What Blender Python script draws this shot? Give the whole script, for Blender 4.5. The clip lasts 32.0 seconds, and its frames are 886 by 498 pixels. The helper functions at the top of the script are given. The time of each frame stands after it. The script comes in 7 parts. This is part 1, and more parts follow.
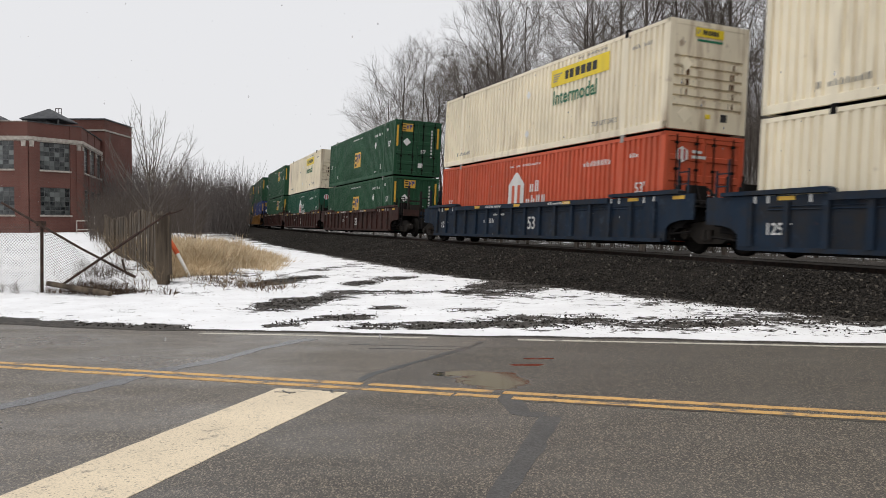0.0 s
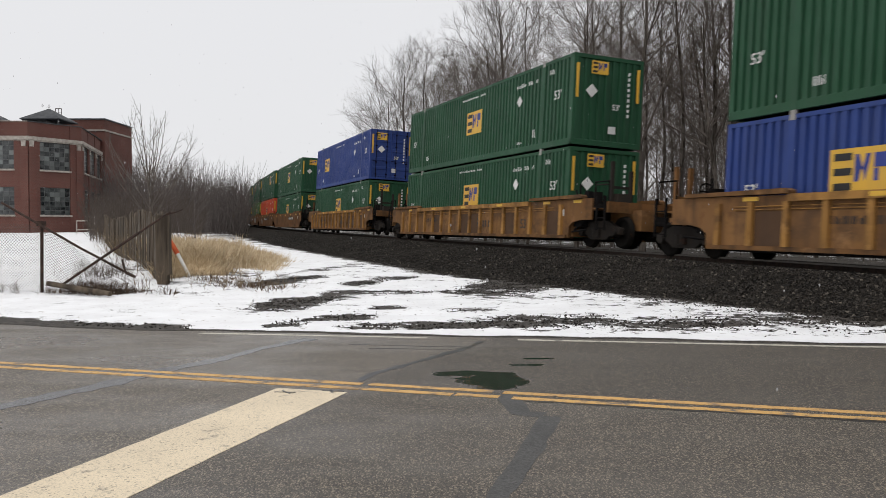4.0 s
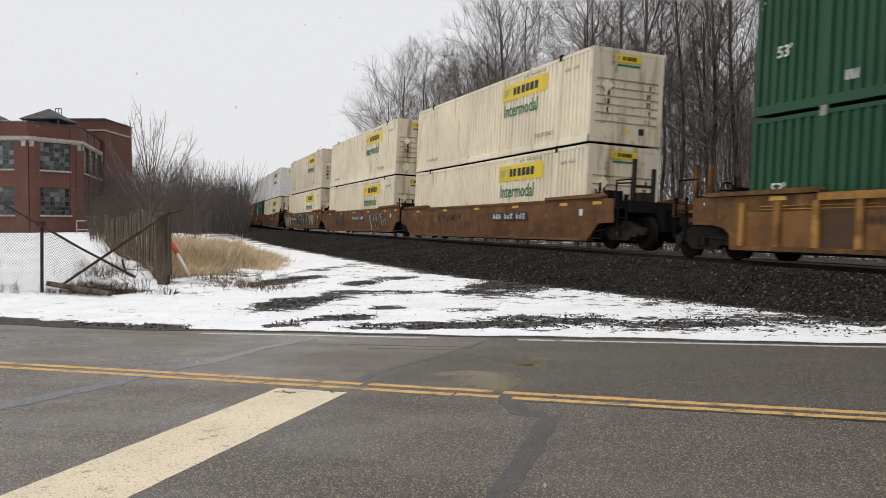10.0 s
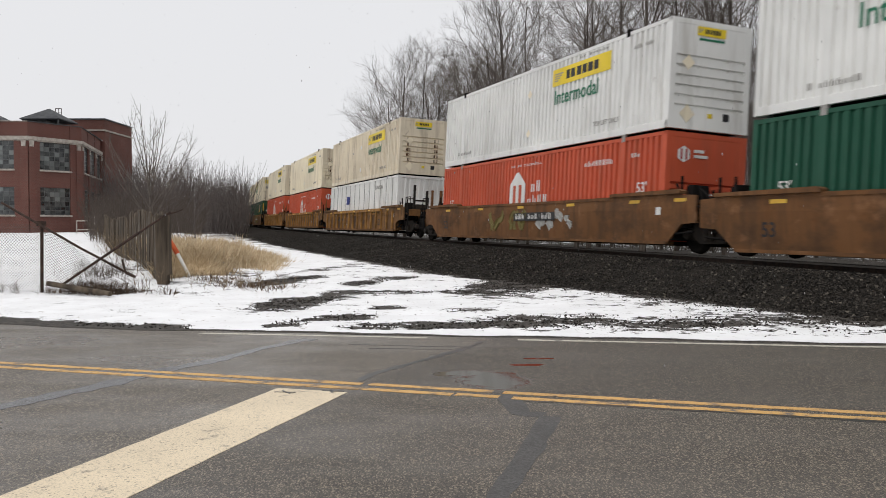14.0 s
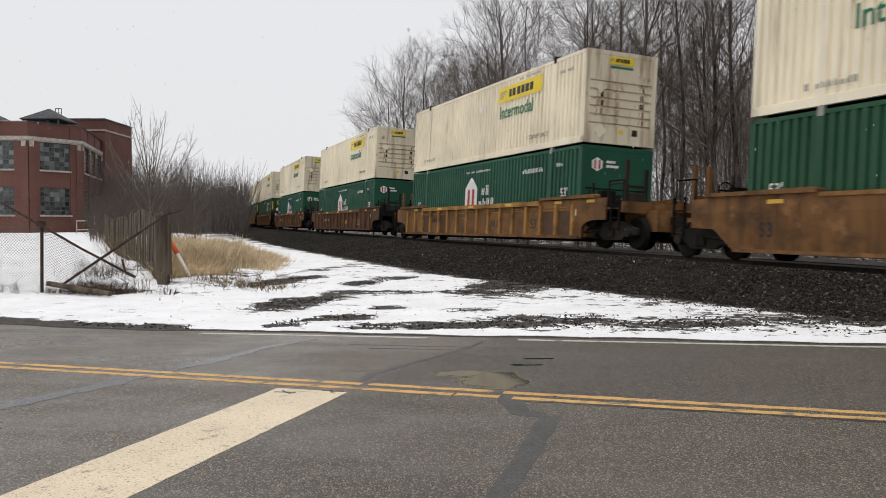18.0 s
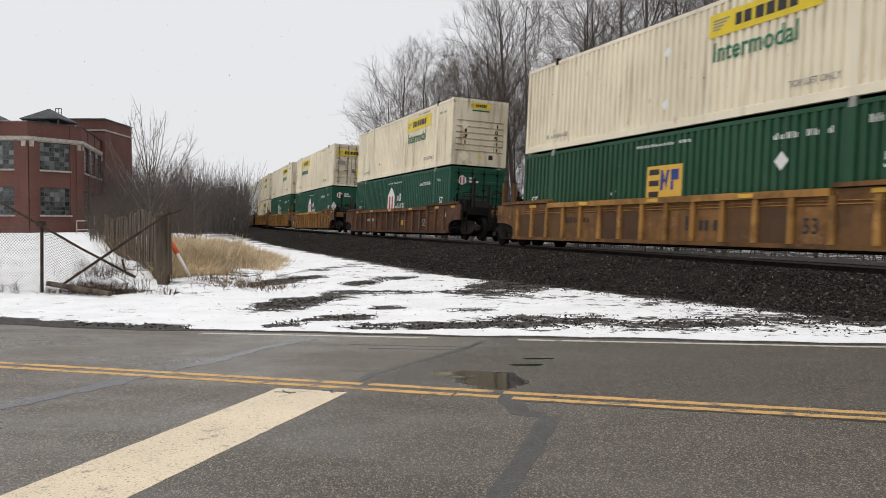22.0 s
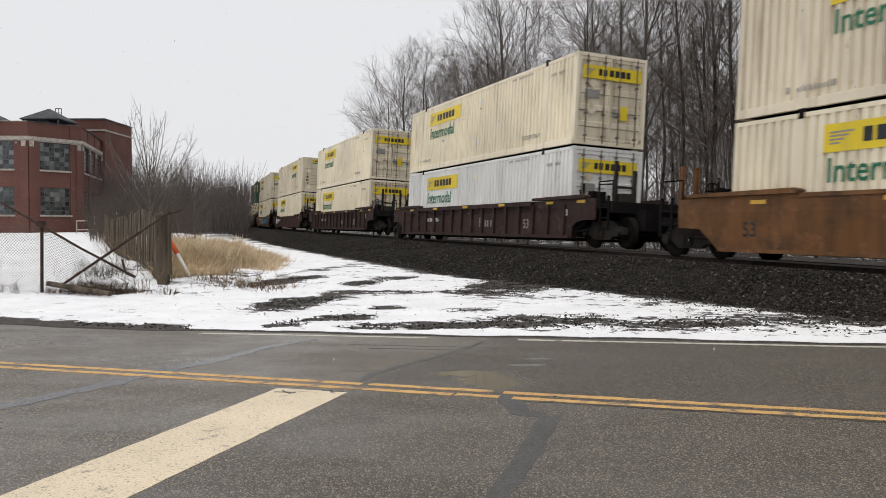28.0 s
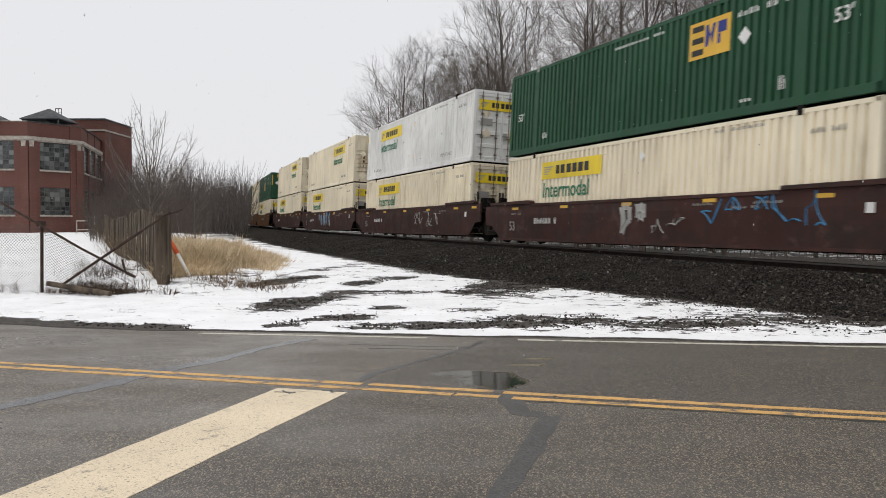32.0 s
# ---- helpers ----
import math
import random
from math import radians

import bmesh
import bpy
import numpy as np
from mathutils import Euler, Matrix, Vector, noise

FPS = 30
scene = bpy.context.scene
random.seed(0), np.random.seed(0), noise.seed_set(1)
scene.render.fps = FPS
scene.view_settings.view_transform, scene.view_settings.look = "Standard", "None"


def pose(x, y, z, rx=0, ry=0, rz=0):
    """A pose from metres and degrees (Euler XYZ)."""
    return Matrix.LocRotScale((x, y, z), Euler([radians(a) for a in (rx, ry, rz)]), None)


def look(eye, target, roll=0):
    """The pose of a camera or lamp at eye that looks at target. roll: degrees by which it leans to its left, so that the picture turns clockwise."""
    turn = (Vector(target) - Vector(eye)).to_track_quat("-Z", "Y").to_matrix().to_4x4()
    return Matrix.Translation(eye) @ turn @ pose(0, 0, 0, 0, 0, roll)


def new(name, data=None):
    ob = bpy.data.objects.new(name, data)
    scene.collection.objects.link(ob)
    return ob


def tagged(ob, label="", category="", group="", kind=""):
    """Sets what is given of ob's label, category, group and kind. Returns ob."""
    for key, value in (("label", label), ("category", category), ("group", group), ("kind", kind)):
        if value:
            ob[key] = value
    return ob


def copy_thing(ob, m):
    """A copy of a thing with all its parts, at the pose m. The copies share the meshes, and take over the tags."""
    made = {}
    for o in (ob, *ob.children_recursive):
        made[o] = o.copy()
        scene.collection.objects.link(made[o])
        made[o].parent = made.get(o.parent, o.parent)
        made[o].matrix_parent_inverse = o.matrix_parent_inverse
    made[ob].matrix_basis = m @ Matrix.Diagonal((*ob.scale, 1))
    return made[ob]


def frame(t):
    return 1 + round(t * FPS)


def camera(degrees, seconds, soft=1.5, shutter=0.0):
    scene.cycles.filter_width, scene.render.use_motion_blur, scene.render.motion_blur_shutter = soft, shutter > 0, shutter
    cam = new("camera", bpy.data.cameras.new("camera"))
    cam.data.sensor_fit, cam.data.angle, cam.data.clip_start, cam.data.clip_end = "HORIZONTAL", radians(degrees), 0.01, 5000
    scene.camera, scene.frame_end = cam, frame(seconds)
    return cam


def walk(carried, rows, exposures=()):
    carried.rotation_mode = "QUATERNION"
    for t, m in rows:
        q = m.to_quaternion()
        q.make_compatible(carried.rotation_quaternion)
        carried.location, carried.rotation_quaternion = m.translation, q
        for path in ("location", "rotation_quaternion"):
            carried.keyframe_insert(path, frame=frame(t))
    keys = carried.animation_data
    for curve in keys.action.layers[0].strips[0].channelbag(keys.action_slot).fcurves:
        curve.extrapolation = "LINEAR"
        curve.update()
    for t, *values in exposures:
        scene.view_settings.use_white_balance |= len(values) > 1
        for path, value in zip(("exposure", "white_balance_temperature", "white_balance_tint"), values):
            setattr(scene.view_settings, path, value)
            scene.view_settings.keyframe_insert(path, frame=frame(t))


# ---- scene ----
# A still camera beside a country road; a double-stack train runs by on a curve.
cam = camera(56.05, 32.0, soft=0.8, shutter=0.12)
EYE = pose(0, 0, 1.5, 90 - 1.61, 0.04, 0)
walk(cam, [(0, EYE), (32, EYE)])

# ---- world and light: overcast winter sky ----
world = bpy.data.worlds.new("overcast_sky")
scene.world = world
world.use_nodes = True
wn, wl = world.node_tree.nodes, world.node_tree.links
sky = wn.new("ShaderNodeTexSky")
sky.sky_type, sky.sun_disc = "NISHITA", False
sky.sun_elevation, sky.sun_rotation, sky.dust_density = radians(75), radians(237), 6.0
cloud = wn.new("ShaderNodeMix")
cloud.data_type = "RGBA"
cloud.inputs["Factor"].default_value = 0.94
cloud.inputs["B"].default_value = (8.4, 8.42, 8.62, 1)
wl.new(sky.outputs[0], cloud.inputs["A"])
wl.new(cloud.outputs["Result"], wn["Background"].inputs["Color"])
wn["Background"].inputs["Strength"].default_value = 0.1
sun_data = bpy.data.lights.new("sun", "SUN")
sun_data.energy, sun_data.angle, sun_data.color = 1.25, radians(50), (1, 0.96, 0.90)
sun = new("sun", sun_data)
sun.matrix_world = look((0, 0, 50), (11, 7, 0))

# ---- materials ----
MATS = {}


def nodes_of(name, rough=0.6, metal=0.0, spec=0.5):
    m = bpy.data.materials.new(name)
    m.use_nodes = True
    nt = m.node_tree
    b = nt.nodes["Principled BSDF"]
    b.inputs["Roughness"].default_value, b.inputs["Metallic"].default_value = rough, metal
    b.inputs["Specular IOR Level"].default_value = spec
    MATS[name] = m
    return m, nt, b


def coords(nt, shift=True):
    """Object coordinates, moved by a chance amount for each object."""
    tc = nt.nodes.new("ShaderNodeTexCoord")
    if not shift:
        return tc.outputs["Object"]
    info = nt.nodes.new("ShaderNodeObjectInfo")
    mul = nt.nodes.new("ShaderNodeMath")
    mul.operation, mul.inputs[1].default_value = "MULTIPLY", 37.0
    nt.links.new(info.outputs["Random"], mul.inputs[0])
    add = nt.nodes.new("ShaderNodeVectorMath")
    add.operation = "ADD"
    nt.links.new(tc.outputs["Object"], add.inputs[0])
    nt.links.new(mul.outputs[0], add.inputs[1])
    return add.outputs[0]


def noise_of(nt, vec, scale, detail=4, stretch=(1, 1, 1), rough=0.55):
    mp = nt.nodes.new("ShaderNodeMapping")
    mp.inputs["Scale"].default_value = stretch
    nt.links.new(vec, mp.inputs["Vector"])
    n = nt.nodes.new("ShaderNodeTexNoise")
    n.inputs["Scale"].default_value, n.inputs["Detail"].default_value = scale, detail
    n.inputs["Roughness"].default_value = rough
    nt.links.new(mp.outputs[0], n.inputs["Vector"])
    return n.outputs["Fac"]


def ramp_of(nt, fac, lo, hi, v0=0.0, v1=1.0):
    r = nt.nodes.new("ShaderNodeMapRange")
    r.inputs["From Min"].default_value, r.inputs["From Max"].default_value = lo, hi
    r.inputs["To Min"].default_value, r.inputs["To Max"].default_value = v0, v1
    nt.links.new(fac, r.inputs["Value"])
    return r.outputs["Result"]


def blend(nt, fac, a, b, mode="MIX"):
    m = nt.nodes.new("ShaderNodeMix")
    m.data_type, m.blend_type = "RGBA", mode
    for key, v in (("Factor", fac), ("A", a), ("B", b)):
        if isinstance(v, bpy.types.NodeSocket):
            nt.links.new(v, m.inputs[key])
        elif key == "Factor":
            m.inputs[key].default_value = v
        else:
            m.inputs[key].default_value = (*v[:3], 1)
    return m.outputs["Result"]


def relief(nt, b, fac, strength=0.3, dist=0.01):
    bump = nt.nodes.new("ShaderNodeBump")
    bump.inputs["Strength"].default_value, bump.inputs["Distance"].default_value = strength, dist
    nt.links.new(fac, bump.inputs["Height"])
    nt.links.new(bump.outputs[0], b.inputs["Normal"])


def paint(name, col, dirt=(0.12, 0.085, 0.06), much=0.5, rust=0.0, rough=0.5, spec=0.3, start=0.46):
    """Weathered vehicle paint: fading, run-down streaks and rust spots."""
    m, nt, b = nodes_of(name, rough, spec=spec)
    v = coords(nt)
    big = noise_of(nt, v, 0.35, 3)
    fade = blend(nt, ramp_of(nt, big, 0.3, 0.75), [c * 0.86 for c in col], [min(1, c * 1.12 + 0.01) for c in col])
    streak = noise_of(nt, v, 3.2, 4, (1, 1, 0.12))
    c1 = blend(nt, ramp_of(nt, streak, start, 0.74, 0, much), fade, dirt)
    spot = noise_of(nt, v, 2.3, 8, (1, 1, 0.7), 0.68)
    c2 = blend(nt, ramp_of(nt, spot, 0.66 - 0.12 * rust, 0.74 - 0.1 * rust, 0, 0.25 + 0.7 * rust), c1, (0.13, 0.05, 0.022))
    nt.links.new(c2, b.inputs["Base Color"])
    nt.links.new(ramp_of(nt, spot, 0.3, 0.8, rough - 0.08, rough + 0.25), b.inputs["Roughness"])
    relief(nt, b, noise_of(nt, v, 14, 3), 0.12, 0.006)
    return m


def grimy(name, col, soot, much, rust):
    """Car paint with broad soot patches as well as streaks and rust."""
    m = paint(name, col, soot, much, rust, 0.6, 0.12)
    nt = m.node_tree
    b = nt.nodes["Principled BSDF"]
    old = b.inputs["Base Color"].links[0].from_socket
    v = coords(nt)
    c = blend(nt, ramp_of(nt, noise_of(nt, v, 0.9, 6, (1, 1, 1.6), 0.65), 0.46, 0.66, 0, 0.75), old, soot)
    c = blend(nt, ramp_of(nt, noise_of(nt, v, 1.7, 7, (1, 1, 1), 0.7), 0.57, 0.66, 0, 0.5), c, [min(1, x * 1.5 + 0.03) for x in col])
    nt.links.new(c, b.inputs["Base Color"])
    return m


def speckled(name, a, c, scale, rough=0.9, bump=0.4, dist=0.01, lo=0.4, hi=0.6, detail=5, stretch=(1, 1, 1), spec=0.3, wide=0.25):
    m, nt, b = nodes_of(name, rough, spec=spec)
    v = coords(nt)
    f = noise_of(nt, v, scale, detail, stretch)
    g = noise_of(nt, v, scale * 0.09, 3)
    col = blend(nt, ramp_of(nt, f, lo, hi), a, c)
    col = blend(nt, ramp_of(nt, g, 0.3, 0.7, 0, 1), col, blend(nt, wide * 2, col, [x * 0.55 for x in a]))
    nt.links.new(col, b.inputs["Base Color"])
    relief(nt, b, f, bump, dist)
    return m


CREAM = paint("cream_container_paint", (0.86, 0.775, 0.595), (0.34, 0.25, 0.15), 0.5, 0.16, start=0.55)
PALE = paint("white_container_paint", (0.80, 0.80, 0.775), (0.36, 0.33, 0.28), 0.4, 0.04, start=0.55)
WORN = paint("grimy_cream_paint", (0.74, 0.655, 0.505), (0.28, 0.2, 0.12), 0.6, 0.35, start=0.5)
GREEN = paint("green_container_paint", (0.0125, 0.074, 0.032), (0.03, 0.05, 0.035), 0.35, 0.02)
HUBGREEN = paint("dark_green_container_paint", (0.0075, 0.078, 0.043), (0.025, 0.05, 0.035), 0.3, 0.02)
LIME = paint("faded_green_paint", (0.075, 0.16, 0.045), (0.07, 0.1, 0.05), 0.4, 0.05)
BLUE = paint("blue_container_paint", (0.02, 0.05, 0.215), (0.04, 0.05, 0.1), 0.35, 0.02)
RUSTYEND = paint("rust_streaked_cream_paint", (0.74, 0.66, 0.50), (0.22, 0.12, 0.055), 0.8, 0.55, start=0.5)
RED = paint("red_container_paint", (0.56, 0.075, 0.028), (0.25, 0.08, 0.04), 0.35, 0.03)
ORANGE = paint("orange_container_paint", (0.56, 0.095, 0.04), (0.25, 0.09, 0.05), 0.35, 0.03)
CAR_PAINT = {
    "blue": grimy("navy_car_paint", (0.011, 0.024, 0.046), (0.03, 0.028, 0.026), 0.5, 0.1),
    "maroon": grimy("maroon_car_paint", (0.058, 0.024, 0.019), (0.03, 0.026, 0.023), 0.6, 0.2),
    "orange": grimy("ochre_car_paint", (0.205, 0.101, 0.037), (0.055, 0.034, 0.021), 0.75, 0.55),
    "brown": grimy("brown_car_paint", (0.185, 0.086, 0.034), (0.065, 0.039, 0.024), 0.7, 0.4),
    "rust": grimy("rusty_car_paint", (0.105, 0.05, 0.027), (0.042, 0.026, 0.02), 0.8, 0.6),
    "dark": grimy("sooty_car_paint", (0.045, 0.024, 0.02), (0.022, 0.017, 0.015), 0.5, 0.3),
}
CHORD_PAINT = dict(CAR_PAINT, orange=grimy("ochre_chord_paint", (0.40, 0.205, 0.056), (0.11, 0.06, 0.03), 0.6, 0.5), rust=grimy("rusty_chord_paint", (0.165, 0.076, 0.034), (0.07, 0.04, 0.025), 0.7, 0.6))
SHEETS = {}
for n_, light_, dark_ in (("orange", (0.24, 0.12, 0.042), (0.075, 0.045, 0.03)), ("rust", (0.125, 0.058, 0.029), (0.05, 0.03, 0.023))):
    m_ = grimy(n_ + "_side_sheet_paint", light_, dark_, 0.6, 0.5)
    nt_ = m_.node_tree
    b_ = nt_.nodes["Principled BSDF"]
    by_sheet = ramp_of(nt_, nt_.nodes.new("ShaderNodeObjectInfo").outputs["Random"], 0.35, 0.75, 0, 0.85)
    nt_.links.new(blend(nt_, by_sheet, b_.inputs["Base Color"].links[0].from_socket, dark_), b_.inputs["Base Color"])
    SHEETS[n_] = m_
YELLOW = paint("yellow_decal", (0.80, 0.60, 0.025), (0.4, 0.3, 0.1), 0.3, 0.0, 0.4)
GOLD = paint("gold_decal", (0.72, 0.43, 0.05), (0.35, 0.22, 0.08), 0.3, 0.0, 0.4)
WHITE = paint("white_decal", (0.74, 0.74, 0.72), (0.4, 0.38, 0.34), 0.35, 0.0, 0.5)
BLACK = paint("black_decal", (0.02, 0.02, 0.022), (0.05, 0.045, 0.04), 0.3, 0.0, 0.5)
NAVY = paint("navy_decal", (0.03, 0.05, 0.25), (0.1, 0.1, 0.15), 0.2, 0.0, 0.5)
LETTER = paint("green_lettering", (0.01, 0.155, 0.08), (0.1, 0.16, 0.1), 0.25, 0.0, 0.5)
CRIMSON = paint("crimson_decal", (0.42, 0.03, 0.03), (0.2, 0.06, 0.05), 0.2, 0.0, 0.5)
GREY = paint("grey_decal", (0.3, 0.29, 0.27), (0.2, 0.18, 0.15), 0.3, 0.0, 0.6)
SPRAY = {n: paint(n + "_spray_paint", c, much=0.3, rough=0.6) for n, c in
         (("silver", (0.42, 0.42, 0.40)), ("sky", (0.05, 0.25, 0.48)), ("mint", (0.09, 0.19, 0.15)), ("olive", (0.2, 0.165, 0.05)), ("ink", (0.05, 0.045, 0.045)), ("teal", (0.05, 0.10, 0.09)), ("navy", (0.02, 0.06, 0.16)), ("forest", (0.03, 0.055, 0.04)))}
RODGREY = paint("dirty_galvanised_rod", (0.20, 0.175, 0.145), (0.08, 0.055, 0.04), 0.7, 0.4, 0.6, 0.2)
FRAMESTEEL = paint("sooty_cast_steel", (0.026, 0.022, 0.019), (0.05, 0.038, 0.028), 0.6, 0.3, 0.7, 0.1)
STEEL = paint("black_running_gear", (0.009, 0.008, 0.008), (0.022, 0.018, 0.015), 0.5, 0.1, 0.8, 0.03)
TREAD = paint("worn_wheel_steel", (0.010, 0.009, 0.008), (0.022, 0.018, 0.014), 0.6, 0.2, 0.85, 0.02)
m_rail, nt_, b_ = nodes_of("polished_rail_steel", 0.42, 0.9)
b_.inputs["Base Color"].default_value = (0.12, 0.11, 0.10, 1)
RAILSTEEL = m_rail
RAILRUST = speckled("rusty_rail_side", (0.018, 0.013, 0.011), (0.045, 0.028, 0.02), 12)
BALLAST = speckled("dark_ballast", (0.009, 0.008, 0.007), (0.056, 0.049, 0.042), 40, 0.9, 1.0, 0.04, 0.42, 0.66, 6, spec=0.05, wide=0.12)
STONE = speckled("ballast_stone", (0.014, 0.0125, 0.011), (0.085, 0.074, 0.062), 22, 0.8, 0.4, spec=0.15)
nt_ = STONE.node_tree
b_ = nt_.nodes["Principled BSDF"]
each = nt_.nodes.new("ShaderNodeNewGeometry").outputs["Random Per Island"]
c_ = blend(nt_, ramp_of(nt_, each, 0.0, 0.9, 0.85, 0.0), b_.inputs["Base Color"].links[0].from_socket, (0.012, 0.011, 0.0105))
nt_.links.new(blend(nt_, ramp_of(nt_, each, 0.93, 0.98, 0, 0.7), c_, (0.15, 0.132, 0.11)), b_.inputs["Base Color"])
TIMBER = speckled("weathered_timber", (0.05, 0.038, 0.027), (0.15, 0.117, 0.085), 5, 0.9, 0.6, 0.01, stretch=(1, 1, 0.12))
TIE = speckled("creosoted_timber", (0.03, 0.024, 0.02), (0.075, 0.06, 0.05), 7)
BARK = speckled("grey_brown_bark", (0.06, 0.048, 0.04), (0.17, 0.145, 0.125), 5, 0.95, 0.7, 0.02, stretch=(1, 1, 0.3))
TWIG = speckled("brown_twig", (0.115, 0.096, 0.082), (0.21, 0.18, 0.158), 3, 0.95, 0.2)
BROWNTWIG = speckled("dark_brown_twig", (0.07, 0.055, 0.045), (0.14, 0.112, 0.093), 3, 0.95, 0.2)
# bark of the far woods: distance haze is put into its pale colour
HAZEBARK = speckled("haze_paled_bark", (0.11, 0.092, 0.085), (0.2, 0.175, 0.165), 3, 0.95, 0.2)
DRYGRASS = speckled("dry_straw_grass", (0.50, 0.375, 0.23), (0.80, 0.665, 0.46), 6, 0.9, 0.1)
WEED = speckled("dead_weed", (0.14, 0.10, 0.06), (0.28, 0.205, 0.125), 6, 0.9, 0.1)
BROWNWEED = speckled("dark_brown_weed", (0.05, 0.031, 0.02), (0.15, 0.098, 0.06), 6, 0.9, 0.1)
RUSTPIPE = speckled("rusty_pipe", (0.03, 0.019, 0.015), (0.075, 0.042, 0.03), 14, 0.8, 0.3)
WIRE = speckled("dull_galvanised_wire", (0.07, 0.06, 0.053), (0.15, 0.13, 0.115), 9, 0.6, 0.0)
ROOFGREY = speckled("grey_roofing", (0.055, 0.058, 0.065), (0.1, 0.105, 0.11), 2, 0.8, 0.2)
TRIMSTONE = speckled("pale_limestone", (0.36, 0.32, 0.28), (0.5, 0.46, 0.41), 3, 0.85, 0.2)
FRAMEGREY = speckled("dark_window_steel", (0.07, 0.075, 0.075), (0.15, 0.155, 0.15), 4, 0.6, 0.1)
CONEORANGE = speckled("orange_plastic", (0.62, 0.10, 0.03), (0.75, 0.16, 0.05), 5, 0.5, 0.05)
m_gl, nt_, b_ = nodes_of("dusty_window_glass", 0.22, 0.0, 0.7)
v_ = coords(nt_)
chance = nt_.nodes.new("ShaderNodeObjectInfo").outputs["Random"]
dusty = blend(nt_, ramp_of(nt_, noise_of(nt_, v_, 0.9, 5), 0.4, 0.62), (0.012, 0.014, 0.016), (0.075, 0.08, 0.08))
nt_.links.new(blend(nt_, ramp_of(nt_, chance, 0.55, 1.0, 0, 0.7), dusty, (0.26, 0.28, 0.27)), b_.inputs["Base Color"])
GLASS = m_gl
m_br, nt_, b_ = nodes_of("red_brick", 0.9, spec=0.2)
v_ = coords(nt_, False)
br = nt_.nodes.new("ShaderNodeTexBrick")
for key, val in (("Scale", 1.0), ("Mortar Size", 0.011), ("Brick Width", 0.215), ("Row Height", 0.075)):
    br.inputs[key].default_value = val
br.inputs["Color1"].default_value, br.inputs["Color2"].default_value = (0.168, 0.061, 0.048, 1), (0.124, 0.046, 0.037, 1)
br.inputs["Mortar"].default_value = (0.18, 0.12, 0.1, 1)
cx = nt_.nodes.new("ShaderNodeSeparateXYZ")
nt_.links.new(v_, cx.inputs[0])
sm = nt_.nodes.new("ShaderNodeMath")
nt_.links.new(cx.outputs[0], sm.inputs[0])
nt_.links.new(cx.outputs[1], sm.inputs[1])
cc = nt_.nodes.new("ShaderNodeCombineXYZ")
nt_.links.new(sm.outputs[0], cc.inputs[0])
nt_.links.new(cx.outputs[2], cc.inputs[1])
nt_.links.new(cc.outputs[0], br.inputs["Vector"])
soot = ramp_of(nt_, noise_of(nt_, v_, 0.28, 5), 0.35, 0.75, 0, 0.55)
nt_.links.new(blend(nt_, soot, br.outputs["Color"], (0.075, 0.035, 0.03)), b_.inputs["Base Color"])
BRICK = m_br

# asphalt: fine aggregate, worn pale wheel paths, damp darker areas
m_as, nt_, b_ = nodes_of("damp_asphalt", 0.6, spec=0.5)
v_ = coords(nt_, False)
grain = noise_of(nt_, v_, 60, 4, (1, 0.7, 1), 0.85)
c_ = blend(nt_, ramp_of(nt_, grain, 0.42, 0.60), (0.030, 0.0252, 0.020), (0.129, 0.108, 0.084))
vm_ = nt_.nodes.new("ShaderNodeMapping")
vm_.inputs["Scale"].default_value = (1, 0.5, 1)
nt_.links.new(v_, vm_.inputs["Vector"])
vo = nt_.nodes.new("ShaderNodeTexVoronoi")
vo.inputs["Scale"].default_value = 132
nt_.links.new(vm_.outputs[0], vo.inputs["Vector"])
sp = nt_.nodes.new("ShaderNodeSeparateColor")
nt_.links.new(vo.outputs["Color"], sp.inputs[0])
c_ = blend(nt_, ramp_of(nt_, sp.outputs[0], 0.76, 0.96, 0, 0.95), c_, (0.33, 0.278, 0.21))
c_ = blend(nt_, ramp_of(nt_, sp.outputs[1], 0.66, 0.9, 0, 0.9), c_, (0.018, 0.016, 0.015))
wide = noise_of(nt_, v_, 0.55, 5, (1, 2.2, 1))
c_ = blend(nt_, ramp_of(nt_, wide, 0.32, 0.7, 0, 0.75), c_, blend(nt_, 0.4, c_, (0.175, 0.162, 0.148)))
fx_ = nt_.nodes.new("ShaderNodeVectorMath")
fx_.operation, fx_.inputs[1].default_value = "DOT_PRODUCT", (1, -0.474, 0)
nt_.links.new(v_, fx_.inputs[0])
fy_ = nt_.nodes.new("ShaderNodeVectorMath")
fy_.operation, fy_.inputs[1].default_value = "DOT_PRODUCT", (0.2666, 0.9638, 0)
nt_.links.new(v_, fy_.inputs[0])
newer = nt_.nodes.new("ShaderNodeMath")
newer.operation = "MULTIPLY"
nt_.links.new(ramp_of(nt_, fx_.outputs["Value"], -4.68, -4.5, 0, 1), newer.inputs[0])
nt_.links.new(ramp_of(nt_, fy_.outputs["Value"], 6.9, 7.15, 0.5, 1), newer.inputs[1])
c_ = blend(nt_, ramp_of(nt_, newer.outputs[0], 0, 1, 0, 0.72), c_, blend(nt_, 1.0, c_, (0.35, 0.34, 0.33), "MULTIPLY"))
c_ = blend(nt_, ramp_of(nt_, sp.outputs[2], 0.87, 0.97, 0, 0.85), c_, (0.29, 0.243, 0.182))
dip = None
